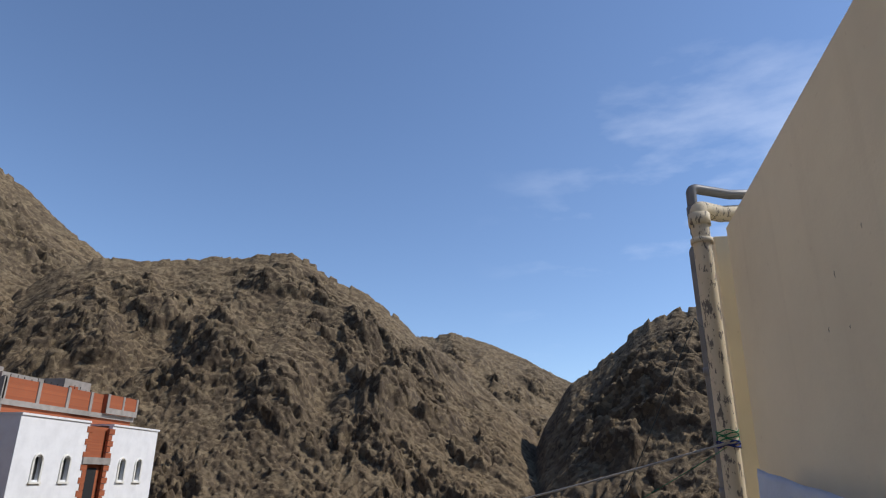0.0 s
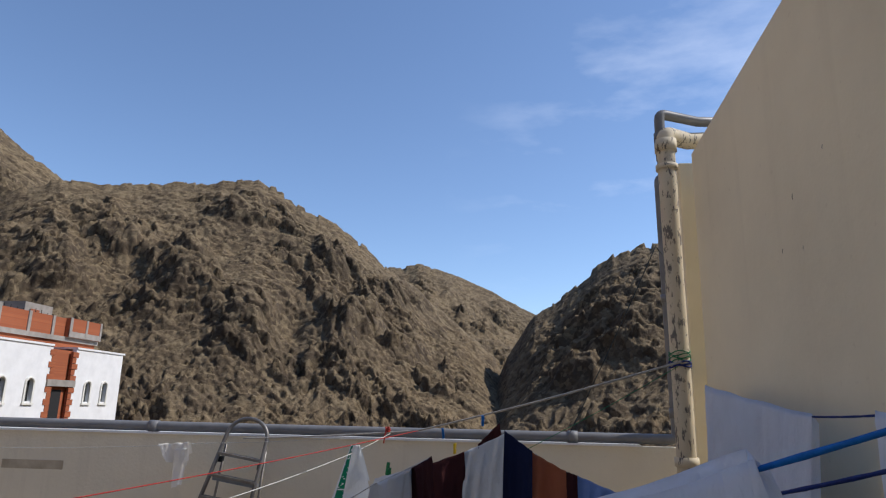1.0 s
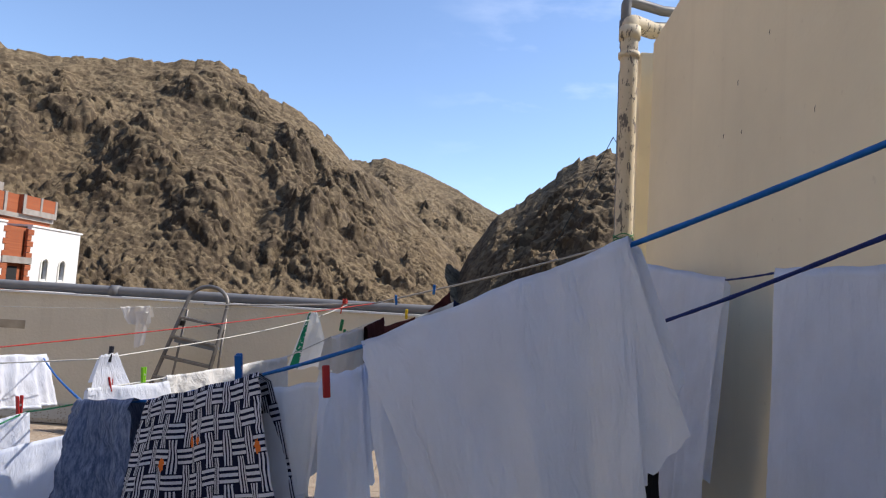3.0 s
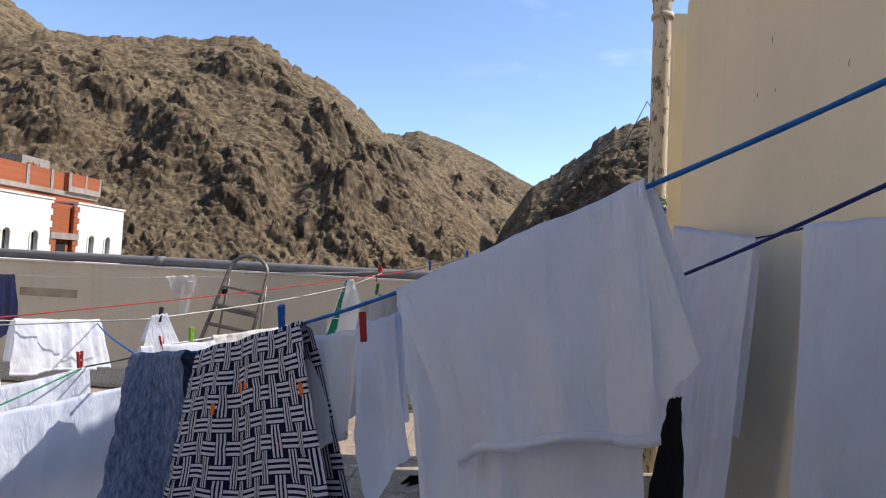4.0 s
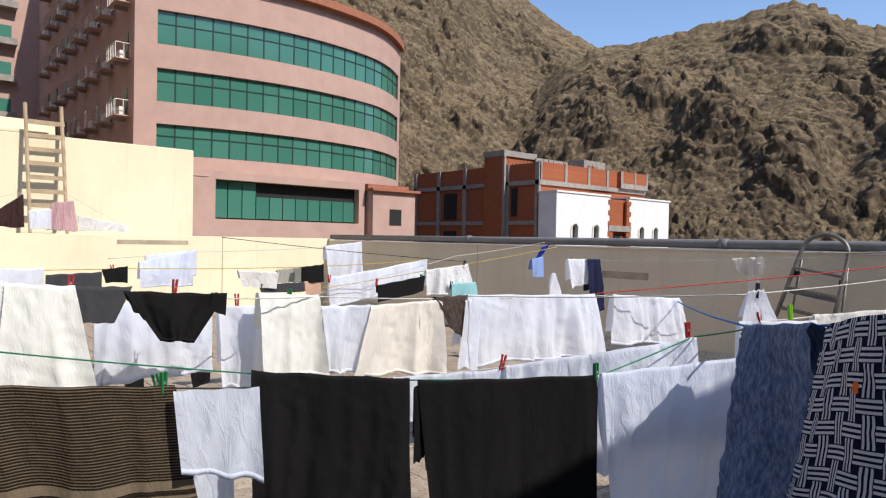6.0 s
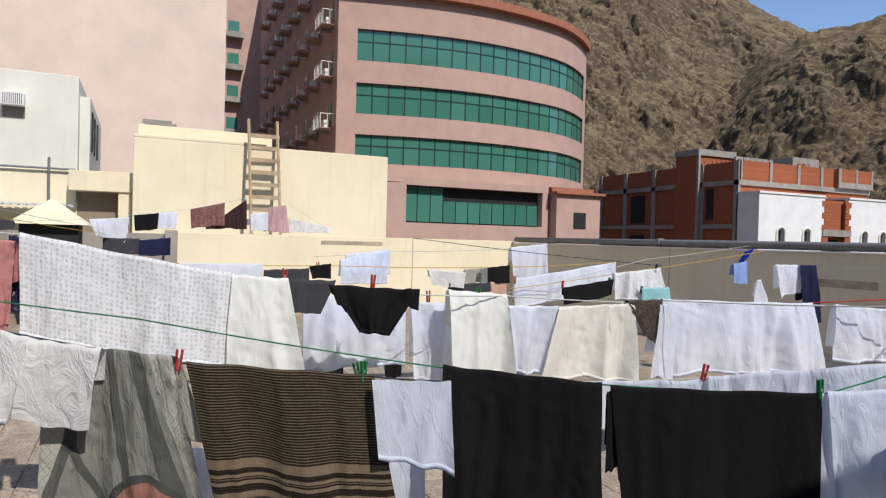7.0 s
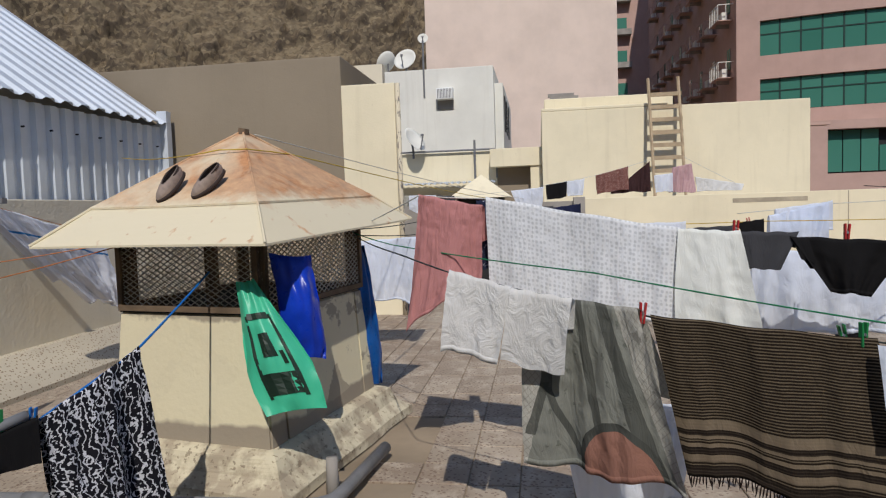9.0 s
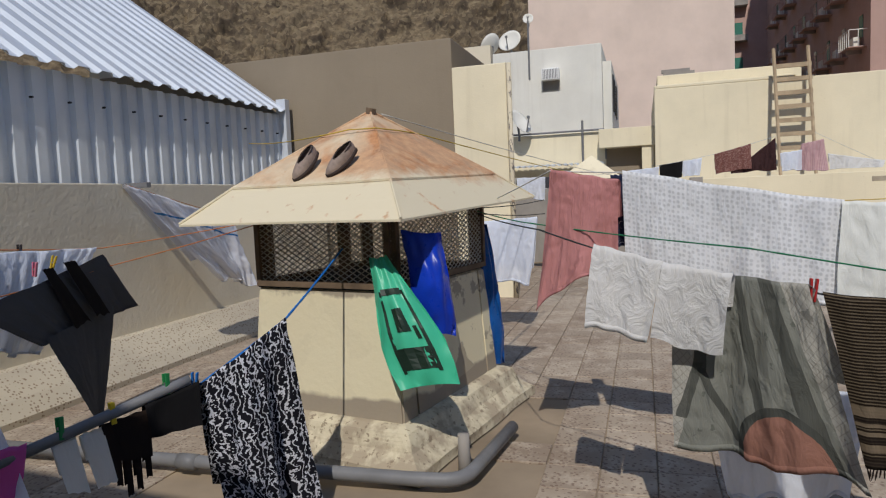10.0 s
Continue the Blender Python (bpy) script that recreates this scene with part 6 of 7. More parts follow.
last = cloth("grey_sheet", FABRIC["cloth_grey"], (-1.28, 4.29, 1.28), (-0.77, 4.97, 1.37), (-1.27, 4.31, 0.91), (-0.75, 5.00, 0.85), "greyish white sheet on the rope", "sheet")
last = cloth("beige_cloth", FABRIC["cloth_grey"], (-0.54, 5.28, 1.50), (-0.33, 5.56, 1.57), (-0.54, 5.28, 1.18), (-0.31, 5.59, 1.17), "beige cloth pegged on the rope", "cloth")
last = cloth("maroon_towel", FABRIC["maroon"], (-0.33, 5.56, 1.58), (-0.21, 5.72, 1.65), (-0.31, 5.59, 1.17), (-0.19, 5.76, 1.16), "dark maroon towel on the rope", "towel")
last = cloth("white_cloth", FABRIC["cloth_white"], (-1.51, 3.99, 1.41), (-1.46, 4.05, 1.42), (-1.53, 3.95, 1.21), (-1.39, 4.15, 1.21), "small white frilled cloth hung by one peg", "cloth")
last = cloth("white_sheet", FABRIC["cloth_white"], (-2.35, 2.91, 0.98), (-1.58, 3.54, 1.18), (-2.33, 2.93, 0.74), (-1.56, 3.55, 0.93), "white cotton sheet pegged with red pegs", "sheet")
last = cloth("white_sheet", FABRIC["cloth_white"], (-2.85, 2.51, 0.88), (-2.36, 2.91, 0.96), (-2.82, 2.54, 0.66), (-2.33, 2.93, 0.68), "white cotton sheet pegged with red pegs", "sheet")
last = cloth("black_trousers", FABRIC["black"], (-2.61, 1.54, 1.07), (-2.21, 2.12, 1.03), (-2.60, 1.56, 0.31), (-2.20, 2.14, 0.24), "black pleated trousers on the green rope", "trousers", calm=0.7)
last = cloth("black_shirt", FABRIC["black"], (-2.19, 2.15, 1.02), (-1.71, 2.86, 1.04), (-2.14, 2.23, 0.22), (-1.70, 2.86, 0.15), "black shirt folded over the green rope", "shirt", calm=0.3)
sleeve("sleeve", FABRIC["black"], last, (-2.20, 2.14, 0.99), (-2.17, 2.19, 1.01), (-2.20, 2.14, 0.64), (-2.17, 2.18, 0.67), "hanging black sleeve")
last = cloth("white_long_shirt", FABRIC["cloth_blue"], (-1.70, 2.87, 1.05), (-1.28, 3.48, 1.13), (-1.66, 2.92, 0.40), (-1.32, 3.42, 0.42), "white shirt half in shadow on the rope", "shirt", calm=0.6)
sleeve("sleeve", FABRIC["cloth_blue"], last, (-1.71, 2.86, 1.04), (-1.67, 2.91, 1.03), (-1.72, 2.84, 0.59), (-1.66, 2.93, 0.55), "hanging white sleeve")
last = cloth("white_shorts", FABRIC["cloth_grey"], (-2.89, -0.36, 1.30), (-2.79, -0.09, 1.23), (-2.89, -0.38, 0.96), (-2.81, -0.14, 0.93), "crumpled off-white shorts on the rope", "shorts")
sleeve("leg", FABRIC["cloth_grey"], last, (-2.79, -0.09, 1.23), (-2.71, 0.15, 1.19), (-2.81, -0.13, 0.94), (-2.72, 0.11, 0.89), "second leg")
last = cloth("patterned_cloth", FABRIC["greyprint"], (-2.90, -0.05, 1.20), (-2.71, 0.40, 1.15), (-2.88, -0.05, 0.50), (-2.62, 0.58, 0.47), "grey printed cotton cloth with a salmon patch", "cloth")
last = cloth("checked_shawl", FABRIC["shawl"], (-2.74, 0.45, 1.12), (-2.49, 1.16, 1.07), (-2.70, 0.58, 0.50), (-2.45, 1.27, 0.50), "brown fringed shawl with fine woven stripes", "shawl", calm=0.45)
last = cloth("white_undershirt", FABRIC["cloth_blue"], (-2.45, 1.14, 1.06), (-2.35, 1.45, 1.05), (-2.43, 1.17, 0.75), (-2.33, 1.46, 0.68), "white cotton undershirt on the rope", "undershirt", flap=False, calm=0.6)
last = cloth("long_white_cloth", FABRIC["cloth_blue"], (-2.90, 1.35, 0.81), (-2.85, 1.55, 0.80), (-2.89, 1.38, 0.26), (-2.84, 1.56, 0.25), "long narrow white cloth hanging behind", "cloth")
last = cloth("white_sack", FABRIC["cloth_white"], (-3.27, 0.10, 0.62), (-3.10, 0.69, 0.65), (-3.25, 0.18, 0.11), (-3.11, 0.65, 0.20), "white cloth bulging behind the printed cloth", "cloth")
last = cloth("pink_towel", FABRIC["pink"], (-3.83, -0.67, 1.65), (-3.77, -0.29, 1.57), (-3.85, -0.76, 0.85), (-3.77, -0.30, 1.15), "dusty pink towel with wavy border", "towel")
last = cloth("speckled_cloth", FABRIC["speckle"], (-3.92, -0.34, 1.60), (-3.91, -0.26, 1.60), (-3.92, -0.34, 1.22), (-3.91, -0.26, 1.22), "dark blue speckled cloth on the line", "cloth")
last = cloth("waffle_towel", FABRIC["waffle"], (-3.76, -0.27, 1.62), (-3.61, 0.74, 1.42), (-3.76, -0.27, 1.11), (-3.61, 0.72, 0.92), "large white waffle-woven towel on the line", "towel", calm=0.55)
last = cloth("white_bedsheet", FABRIC["cloth_cream2"], (-3.61, 0.73, 1.42), (-3.56, 1.02, 1.40), (-3.61, 0.71, 0.92), (-3.54, 1.12, 0.89), "ivory bedsheet on the line", "bedsheet")
last = cloth("grey_vest", FABRIC["dgrey"], (-3.56, 1.01, 1.40), (-3.51, 1.28, 1.39), (-3.55, 1.05, 1.22), (-3.52, 1.20, 1.22), "dark grey vest on the line", "vest")
last = cloth("black_tshirt", FABRIC["black"], (-3.52, 1.24, 1.37), (-3.44, 1.76, 1.34), (-3.50, 1.41, 1.11), (-3.47, 1.59, 1.08), "black tee shirt folded over the line", "shirt")
sleeve("sleeve", FABRIC["black"], last, (-3.52, 1.24, 1.37), (-3.51, 1.32, 1.36), (-3.51, 1.28, 1.27), (-3.50, 1.35, 1.25), "short black sleeve")
sleeve("sleeve", FABRIC["black"], last, (-3.45, 1.68, 1.35), (-3.44, 1.76, 1.34), (-3.46, 1.66, 1.27), (-3.44, 1.75, 1.23), "short black sleeve")
last = cloth("white_tshirt", FABRIC["cloth_white"], (-4.02, 1.21, 1.27), (-3.93, 1.86, 1.25), (-4.02, 1.23, 0.79), (-3.93, 1.86, 0.84), "white tee shirt on the line", "shirt")
sleeve("sleeve", FABRIC["cloth_white"], last, (-3.95, 1.72, 1.12), (-3.93, 1.87, 1.10), (-3.95, 1.71, 0.99), (-3.93, 1.84, 0.85), "white short sleeve")
last = cloth("white_skirt", FABRIC["cloth_white"], (-3.92, 1.90, 1.22), (-3.88, 2.17, 1.22), (-3.92, 1.93, 0.70), (-3.88, 2.17, 0.70), "white cotton skirt on the line", "skirt")
last = cloth("white_bedsheet", FABRIC["cloth_cream2"], (-3.69, 2.06, 1.32), (-3.63, 2.46, 1.29), (-3.69, 2.08, 0.82), (-3.62, 2.53, 0.75), "ivory bedsheet on the line", "bedsheet")
last = cloth("white_blouse", FABRIC["cloth_white"], (-3.63, 2.47, 1.22), (-3.57, 2.83, 1.21), (-3.62, 2.54, 0.79), (-3.58, 2.74, 0.76), "crinkled white blouse on the line", "blouse")
last = cloth("cream_shirt", FABRIC["cloth_cream"], (-3.57, 2.83, 1.21), (-3.48, 3.38, 1.23), (-3.58, 2.76, 0.73), (-3.48, 3.37, 0.71), "cream buttoned shirt on the line", "shirt")
sleeve("sleeve", FABRIC["cloth_cream"], last, (-3.57, 2.83, 1.20), (-3.55, 2.93, 1.21), (-3.59, 2.70, 0.72), (-3.57, 2.83, 0.70), "cream sleeve hanging free")
sleeve("sleeve", FABRIC["cloth_cream"], last, (-3.51, 3.19, 1.22), (-3.49, 3.34, 1.23), (-3.51, 3.23, 0.75), (-3.48, 3.40, 0.72), "cream sleeve hanging free")
last = cloth("brown_underwear", FABRIC["brownfur"], (-3.49, 3.33, 1.25), (-3.44, 3.61, 1.26), (-3.47, 3.43, 1.03), (-3.45, 3.59, 0.94), "dark brown knitted garment on the line", "garment")
last = cloth("white_gown", FABRIC["cloth_white"], (-3.45, 3.60, 1.26), (-3.24, 4.90, 1.23), (-3.45, 3.58, 0.72), (-3.23, 4.95, 0.73), "white gathered gown on the line", "gown")
sleeve("sleeve", FABRIC["cloth_white"], last, (-3.45, 3.59, 1.22), (-3.43, 3.73, 1.23), (-3.46, 3.51, 0.74), (-3.43, 3.70, 0.67), "hanging white sleeve")
sleeve("sleeve", FABRIC["cloth_white"], last, (-3.26, 4.73, 1.22), (-3.24, 4.90, 1.22), (-3.25, 4.86, 0.71), (-3.22, 5.02, 0.72), "hanging white sleeve")
last = cloth("white_pillowcase", FABRIC["cloth_white"], (-3.20, 5.13, 1.22), (-3.07, 5.98, 1.16), (-3.20, 5.13, 0.80), (-3.04, 6.12, 0.74), "white pillowcase on the line", "pillowcase")
last = cloth("white_towel", FABRIC["cloth_white"], (-6.51, 0.62, 1.36), (-6.41, 1.36, 1.36), (-6.51, 0.62, 1.22), (-6.41, 1.36, 1.23), "white towel on a far line", "towel")
last = cloth("small_dark_cloth", FABRIC["dgrey"], (-6.40, 1.37, 1.30), (-6.34, 1.80, 1.32), (-6.40, 1.37, 1.16), (-6.34, 1.80, 1.16), "small dark cloth pegged on a far line", "cloth")
last = cloth("black_cloth", FABRIC["black"], (-6.34, 1.80, 1.34), (-6.31, 2.01, 1.37), (-6.34, 1.83, 1.23), (-6.31, 2.01, 1.23), "small black cloth on a far line", "cloth")
last = cloth("striped_shirt", FABRIC["cloth_blue"], (-7.73, 2.51, 1.36), (-7.67, 3.10, 1.49), (-7.73, 2.51, 1.08), (-7.67, 3.09, 1.08), "white and blue shirt on a far line", "shirt")
last = cloth("folded_cloth", FABRIC["cloth_grey"], (-6.17, 3.00, 1.33), (-6.11, 3.42, 1.30), (-6.16, 3.05, 1.17), (-6.12, 3.39, 1.14), "folded off-white cloth on a far line", "cloth")
last = cloth("brown_print", FABRIC["greyprint"], (-6.11, 3.40, 1.33), (-6.08, 3.66, 1.35), (-6.11, 3.40, 1.20), (-6.08, 3.66, 1.20), "brown printed cloth on a far line", "cloth")
last = cloth("black_cloth", FABRIC["black"], (-6.08, 3.66, 1.35), (-6.04, 3.91, 1.38), (-6.08, 3.66, 1.20), (-6.04, 3.91, 1.20), "small black cloth on a far line", "cloth")
last = cloth("white_cloth", FABRIC["cloth_white"], (-7.49, 4.77, 1.56), (-7.43, 5.31, 1.62), (-7.49, 4.83, 1.13), (-7.43, 5.31, 1.15), "white cloth on a far line", "cloth")
last = cloth("white_sheet", FABRIC["cloth_white"], (-6.35, 4.17, 1.21), (-6.17, 5.47, 1.43), (-6.35, 4.18, 0.89), (-6.17, 5.47, 1.11), "long white sheet on a far line", "sheet")
last = cloth("black_shirt", FABRIC["black"], (-5.95, 4.55, 1.14), (-5.86, 5.18, 1.24), (-5.95, 4.56, 0.95), (-5.86, 5.15, 1.07), "black shirt on a far line", "shirt", calm=0.3)
last = cloth("speckled_towel", FABRIC["waffle"], (-6.00, 5.30, 1.30), (-5.85, 5.86, 1.37), (-5.99, 5.30, 1.00), (-5.81, 5.99, 1.00), "white flecked towel on a far line", "towel")
last = cloth("teal_cloth", FABRIC["teal"], (-5.81, 5.55, 1.14), (-5.76, 5.91, 1.15), (-5.81, 5.56, 0.98), (-5.75, 5.94, 0.99), "pale turquoise cloth on a far line", "cloth")
last = cloth("small_cloth", FABRIC["dgrey"], (-6.14, 3.24, 1.18), (-6.07, 3.69, 1.19), (-6.14, 3.24, 1.10), (-6.07, 3.69, 1.10), "row of small dark cloths on a far line", "cloth")
last = cloth("peach_cloth", FABRIC["peach"], (-6.07, 3.69, 1.20), (-6.05, 3.88, 1.20), (-6.07, 3.70, 1.07), (-6.05, 3.88, 1.07), "peach coloured cloth on a far line", "cloth")
last = cloth("white_tee", FABRIC["cloth_white"], (-5.46, 7.32, 1.44), (-5.37, 7.67, 1.44), (-5.44, 7.39, 1.05), (-5.37, 7.68, 1.12), "white tee shirt on a far line", "shirt")
last = cloth("navy_trousers", FABRIC["navy"], (-5.38, 7.63, 1.44), (-5.32, 7.86, 1.44), (-5.36, 7.69, 0.72), (-5.30, 7.93, 0.75), "navy trousers on a far line", "trousers")
last = cloth("white_sock", FABRIC["cloth_white"], (-5.52, 7.09, 1.25), (-5.51, 7.14, 1.25), (-5.53, 7.06, 0.98), (-5.48, 7.23, 0.97), "white sock hung on a far line", "sock")
last = cloth("blue_knit", FABRIC["lightblue"], (-5.61, 6.77, 1.44), (-5.56, 6.94, 1.47), (-5.61, 6.77, 1.23), (-5.56, 6.93, 1.21), "pale blue bag tied to a line", "bag")
last = cloth("white_cloth", FABRIC["cloth_white"], (-7.73, 2.58, 1.43), (-7.67, 3.14, 1.50), (-7.73, 2.58, 1.20), (-7.67, 3.14, 1.19), "white clothes on a far line", "cloth")
last = cloth("white_cloth", FABRIC["cloth_white"], (-7.20, -2.01, 1.22), (-7.20, -1.27, 1.26), (-7.20, -1.99, 0.57), (-7.20, -1.37, 0.54), "white sheet on a line behind the kiosk", "sheet")
last = cloth("print_cloth", FABRIC["greyprint"], (-12.50, -2.61, 1.81), (-12.50, -2.45, 1.81), (-12.50, -2.60, 1.62), (-12.50, -2.45, 1.62), "printed cloth on a far roof line", "cloth")
last = cloth("white_cloth", FABRIC["cloth_white"], (-12.50, -2.45, 1.81), (-12.50, -1.92, 1.80), (-12.50, -2.45, 1.54), (-12.50, -1.92, 1.36), "white cloth on a far roof line", "cloth")
last = cloth("dark_cloth", FABRIC["dgrey"], (-12.50, -1.92, 1.80), (-12.50, -1.57, 1.77), (-12.50, -1.92, 1.60), (-12.50, -1.57, 1.63), "dark cloth on a far roof line", "cloth")
last = cloth("white_cloth", FABRIC["cloth_white"], (-12.50, -0.50, 1.83), (-12.50, 0.11, 1.88), (-12.50, -0.39, 1.57), (-12.50, 0.07, 1.45), "white cloth on a far roof line", "cloth")
last = cloth("black_shorts", FABRIC["black"], (-14.90, 0.17, 1.98), (-14.90, 0.64, 2.04), (-14.90, 0.19, 1.66), (-14.90, 0.62, 1.72), "black shorts on a far roof line", "shorts")
last = cloth("white_shirt", FABRIC["cloth_white"], (-14.90, 0.58, 2.03), (-14.90, 1.02, 2.09), (-14.90, 0.64, 1.72), (-14.90, 0.97, 1.75), "white shirt on a far roof line", "shirt")
last = cloth("brown_blanket", FABRIC["brownprint"], (-14.90, 1.26, 2.15), (-14.90, 1.95, 2.32), (-14.90, 1.28, 1.76), (-14.90, 1.95, 1.84), "brown printed blanket on a far roof line", "blanket")
last = cloth("dark_red_cloth", FABRIC["darkred"], (-14.90, 1.58, 1.77), (-14.90, 2.41, 2.41), (-14.90, 1.58, 1.75), (-14.90, 2.42, 1.77), "dark brown cloth sagging on a far roof line", "cloth")
last = cloth("pink_dress", FABRIC["pinkpale"], (-14.90, 2.89, 2.26), (-14.90, 3.28, 2.33), (-14.90, 2.81, 1.72), (-14.90, 3.36, 1.73), "pale pink striped dress on a far roof line", "dress")
last = cloth("white_cloth", FABRIC["cloth_white"], (-14.90, 2.50, 2.10), (-14.90, 2.89, 2.14), (-14.90, 2.53, 1.74), (-14.90, 2.89, 1.75), "white cloth on a far roof line", "cloth")
last = cloth("striped_towel", FABRIC["cloth_grey"], (-14.90, 3.36, 2.04), (-14.90, 4.34, 1.85), (-14.90, 3.39, 1.73), (-14.90, 4.28, 1.74), "striped towel on a far roof line", "towel")
last = cloth("small_dark_cloth", FABRIC["dgrey"], (-12.50, -0.29, 1.52), (-12.50, 0.28, 1.52), (-12.50, -0.29, 1.29), (-12.50, 0.28, 1.25), "dark small clothes on a far roof line", "cloth")
last = cloth("small_dark_cloth", FABRIC["navy"], (-12.50, 0.28, 1.49), (-12.50, 0.78, 1.55), (-12.50, 0.28, 1.23), (-12.50, 0.78, 1.25), "dark small clothes on a far roof line", "cloth")
last = cloth("paisley_cloth", FABRIC["paisley"], (-2.40, -1.99, 0.78), (-2.76, -1.78, 0.99), (-2.47, -1.95, 0.04), (-2.90, -1.69, -0.16), "black and white paisley cloth on a rope", "cloth")
last = cloth("black_sock", FABRIC["black"], (-2.20, -2.11, 0.74), (-2.39, -1.99, 0.79), (-2.21, -2.10, 0.61), (-2.39, -1.99, 0.61), "black sock pair pegged on the pole", "sock")
last = cloth("dark_glove", FABRIC["darkbrown"], (-2.06, -2.20, 0.70), (-2.22, -2.11, 0.72), (-2.09, -2.18, 0.55), (-2.22, -2.11, 0.54), "dark brown gloves pegged on the pole", "glove", calm=0.5)
for k, drop in enumerate((0.10, 0.15, 0.14, 0.10)):
    x, y = -2.092 - 0.033 * k, -2.178 + 0.018 * k
    cloth("finger", FABRIC["darkbrown"], (x, y, 0.57), (x - 0.022, y + 0.012, 0.57), (x - 0.004, y, 0.55 - drop), (x - 0.024, y + 0.012, 0.55 - drop), "", "", last, True, 0.4)
last = cloth("beige_sock", FABRIC["cloth_cream"], (-1.92, -2.29, 0.67), (-1.99, -2.25, 0.68), (-1.95, -2.27, 0.49), (-2.02, -2.23, 0.46), "beige sock pegged on the pole", "sock", calm=0.6)
last = cloth("beige_sock", FABRIC["cloth_cream"], (-2.00, -2.24, 0.68), (-2.07, -2.20, 0.69), (-2.04, -2.22, 0.47), (-2.10, -2.18, 0.48), "beige sock pegged on the pole", "sock", calm=0.6)
last = cloth("pink_cloth", FABRIC["pinkhot"], (-1.74, -2.40, 0.70), (-1.85, -2.32, 0.70), (-1.72, -2.40, 0.40), (-1.80, -2.35, 0.36), "bright pink cloth on the pole", "cloth")
last = cloth("white_cloth", FABRIC["cloth_blue"], (-1.72, -2.40, 0.94), (-1.77, -2.38, 0.89), (-1.68, -2.44, 0.42), (-1.87, -2.31, 0.33), "white cloth under the pole", "cloth")
last = cloth("white_vest", FABRIC["cloth_white"], (-2.95, -3.93, 1.31), (-3.93, -4.02, 1.26), (-2.88, -3.93, 0.72), (-3.29, -3.96, 0.64), "white vest hung behind a dark shirt", "vest")
last = cloth("dark_blouse", FABRIC["charcoal"], (-2.46, -3.38, 1.05), (-3.75, -3.80, 1.22), (-2.98, -3.55, 0.77), (-4.16, -3.93, 0.79), "charcoal blouse hung upside down by pegs", "blouse", flap=False, calm=0.35)
cloth("sleeve", FABRIC["charcoal"], (-3.01, -3.53, 0.80), (-3.81, -3.79, 0.85), (-3.44, -3.67, 0.13), (-3.54, -3.70, 0.08), "long tapering sleeve", "", last, False, 0.4)
for a, b, c, d in (((-3.02, -3.52, 1.20), (-3.12, -3.55, 1.20), (-3.30, -3.61, 0.82), (-3.46, -3.66, 0.82)), ((-3.22, -3.58, 1.22), (-3.34, -3.62, 1.22), (-3.50, -3.67, 0.84), (-3.66, -3.72, 0.84))):
    cloth("tie", FABRIC["black"], a, b, c, d, "black tie band", "", last, False, 0.5)
last = cloth("frilled_dress", FABRIC["dress"], (-4.63, -4.37, 1.74), (-6.21, -4.44, 1.37), (-5.91, -4.42, 0.76), (-6.47, -4.45, 0.68), "white dress with blue frill trim", "dress")

# the lines and pegs
rope("blue_rope", ROPE["rope_blue"], 0.0055, [(1.06, 1.46, 2.12), (0.71, 1.74, 1.95), (0.14, 2.20, 1.69), (-0.21, 2.48, 1.56), (-0.73, 2.90, 1.39), (-1.10, 3.19, 1.32)], "thick blue nylon clothes rope")
rope("blue_rope", ROPE["rope_blue"], 0.0055, [(-1.18, 3.25, 1.31), (-3.07, 5.98, 1.14)], "blue nylon rope tied between lines")
rope("navy_rope", ROPE["rope_navy"], 0.006, [(1.08, 2.76, 1.79), (1.29, 1.99, 2.00), (1.34, 1.83, 2.05)], "navy twisted nylon clothes rope")
rope("navy_rope", ROPE["rope_navy"], 0.005, [(1.83, 5.69, 2.20), (1.79, 3.95, 2.02), (1.78, 3.27, 2.04), (1.76, 2.40, 2.01)], "navy nylon rope along the wall")
rope("red_rope", ROPE["rope_red"], 0.005, [(-3.24, 4.90, 1.24), (-0.62, 8.45, 1.74)], "red twisted nylon clothes line")
rope("white_rope", ROPE["rope_white"], 0.004, [(-3.45, 3.60, 1.26), (-1.52, 3.97, 1.40), (-1.20, 7.60, 1.53), (-0.95, 8.45, 1.70)], "thin white clothes line")
rope("grey_rope", ROPE["rope_grey"], 0.010, [(1.82, 6.30, 2.43), (-0.62, 8.45, 1.74), (-2.70, 8.45, 1.60)], "thick greyish rope tied to the drain pipe")
rope("green_rope", ROPE["rope_green"], 0.003, [(1.79, 6.30, 2.39), (0.85, 6.30, 1.86), (-0.03, 6.30, 1.41)], "thin green twine tied to the pipe")
rope("maroon_line", ROPE["rope_white"], 0.003, [(-0.72, 6.30, 1.42), (-0.40, 6.30, 1.51), (0.02, 6.30, 1.65), (0.35, 6.30, 1.81)], "thin white nylon clothes line")
rope("blue_line", ROPE["rope_blue"], 0.003, [(0.35, 6.30, 1.82), (0.58, 6.30, 1.67), (0.85, 6.30, 1.52), (1.33, 6.30, 1.35)], "thin blue nylon clothes line")
rope("green_rope", ROPE["rope_green"], 0.0038, [(-4.62, -1.30, 1.42), (-3.99, -0.87, 1.36), (-3.20, 0.27, 1.25), (-2.61, 1.55, 1.06), (-2.21, 2.12, 1.03), (-1.71, 2.86, 1.04), (-1.59, 3.53, 1.19), (-1.18, 3.25, 1.30)], "green twisted nylon clothes rope")
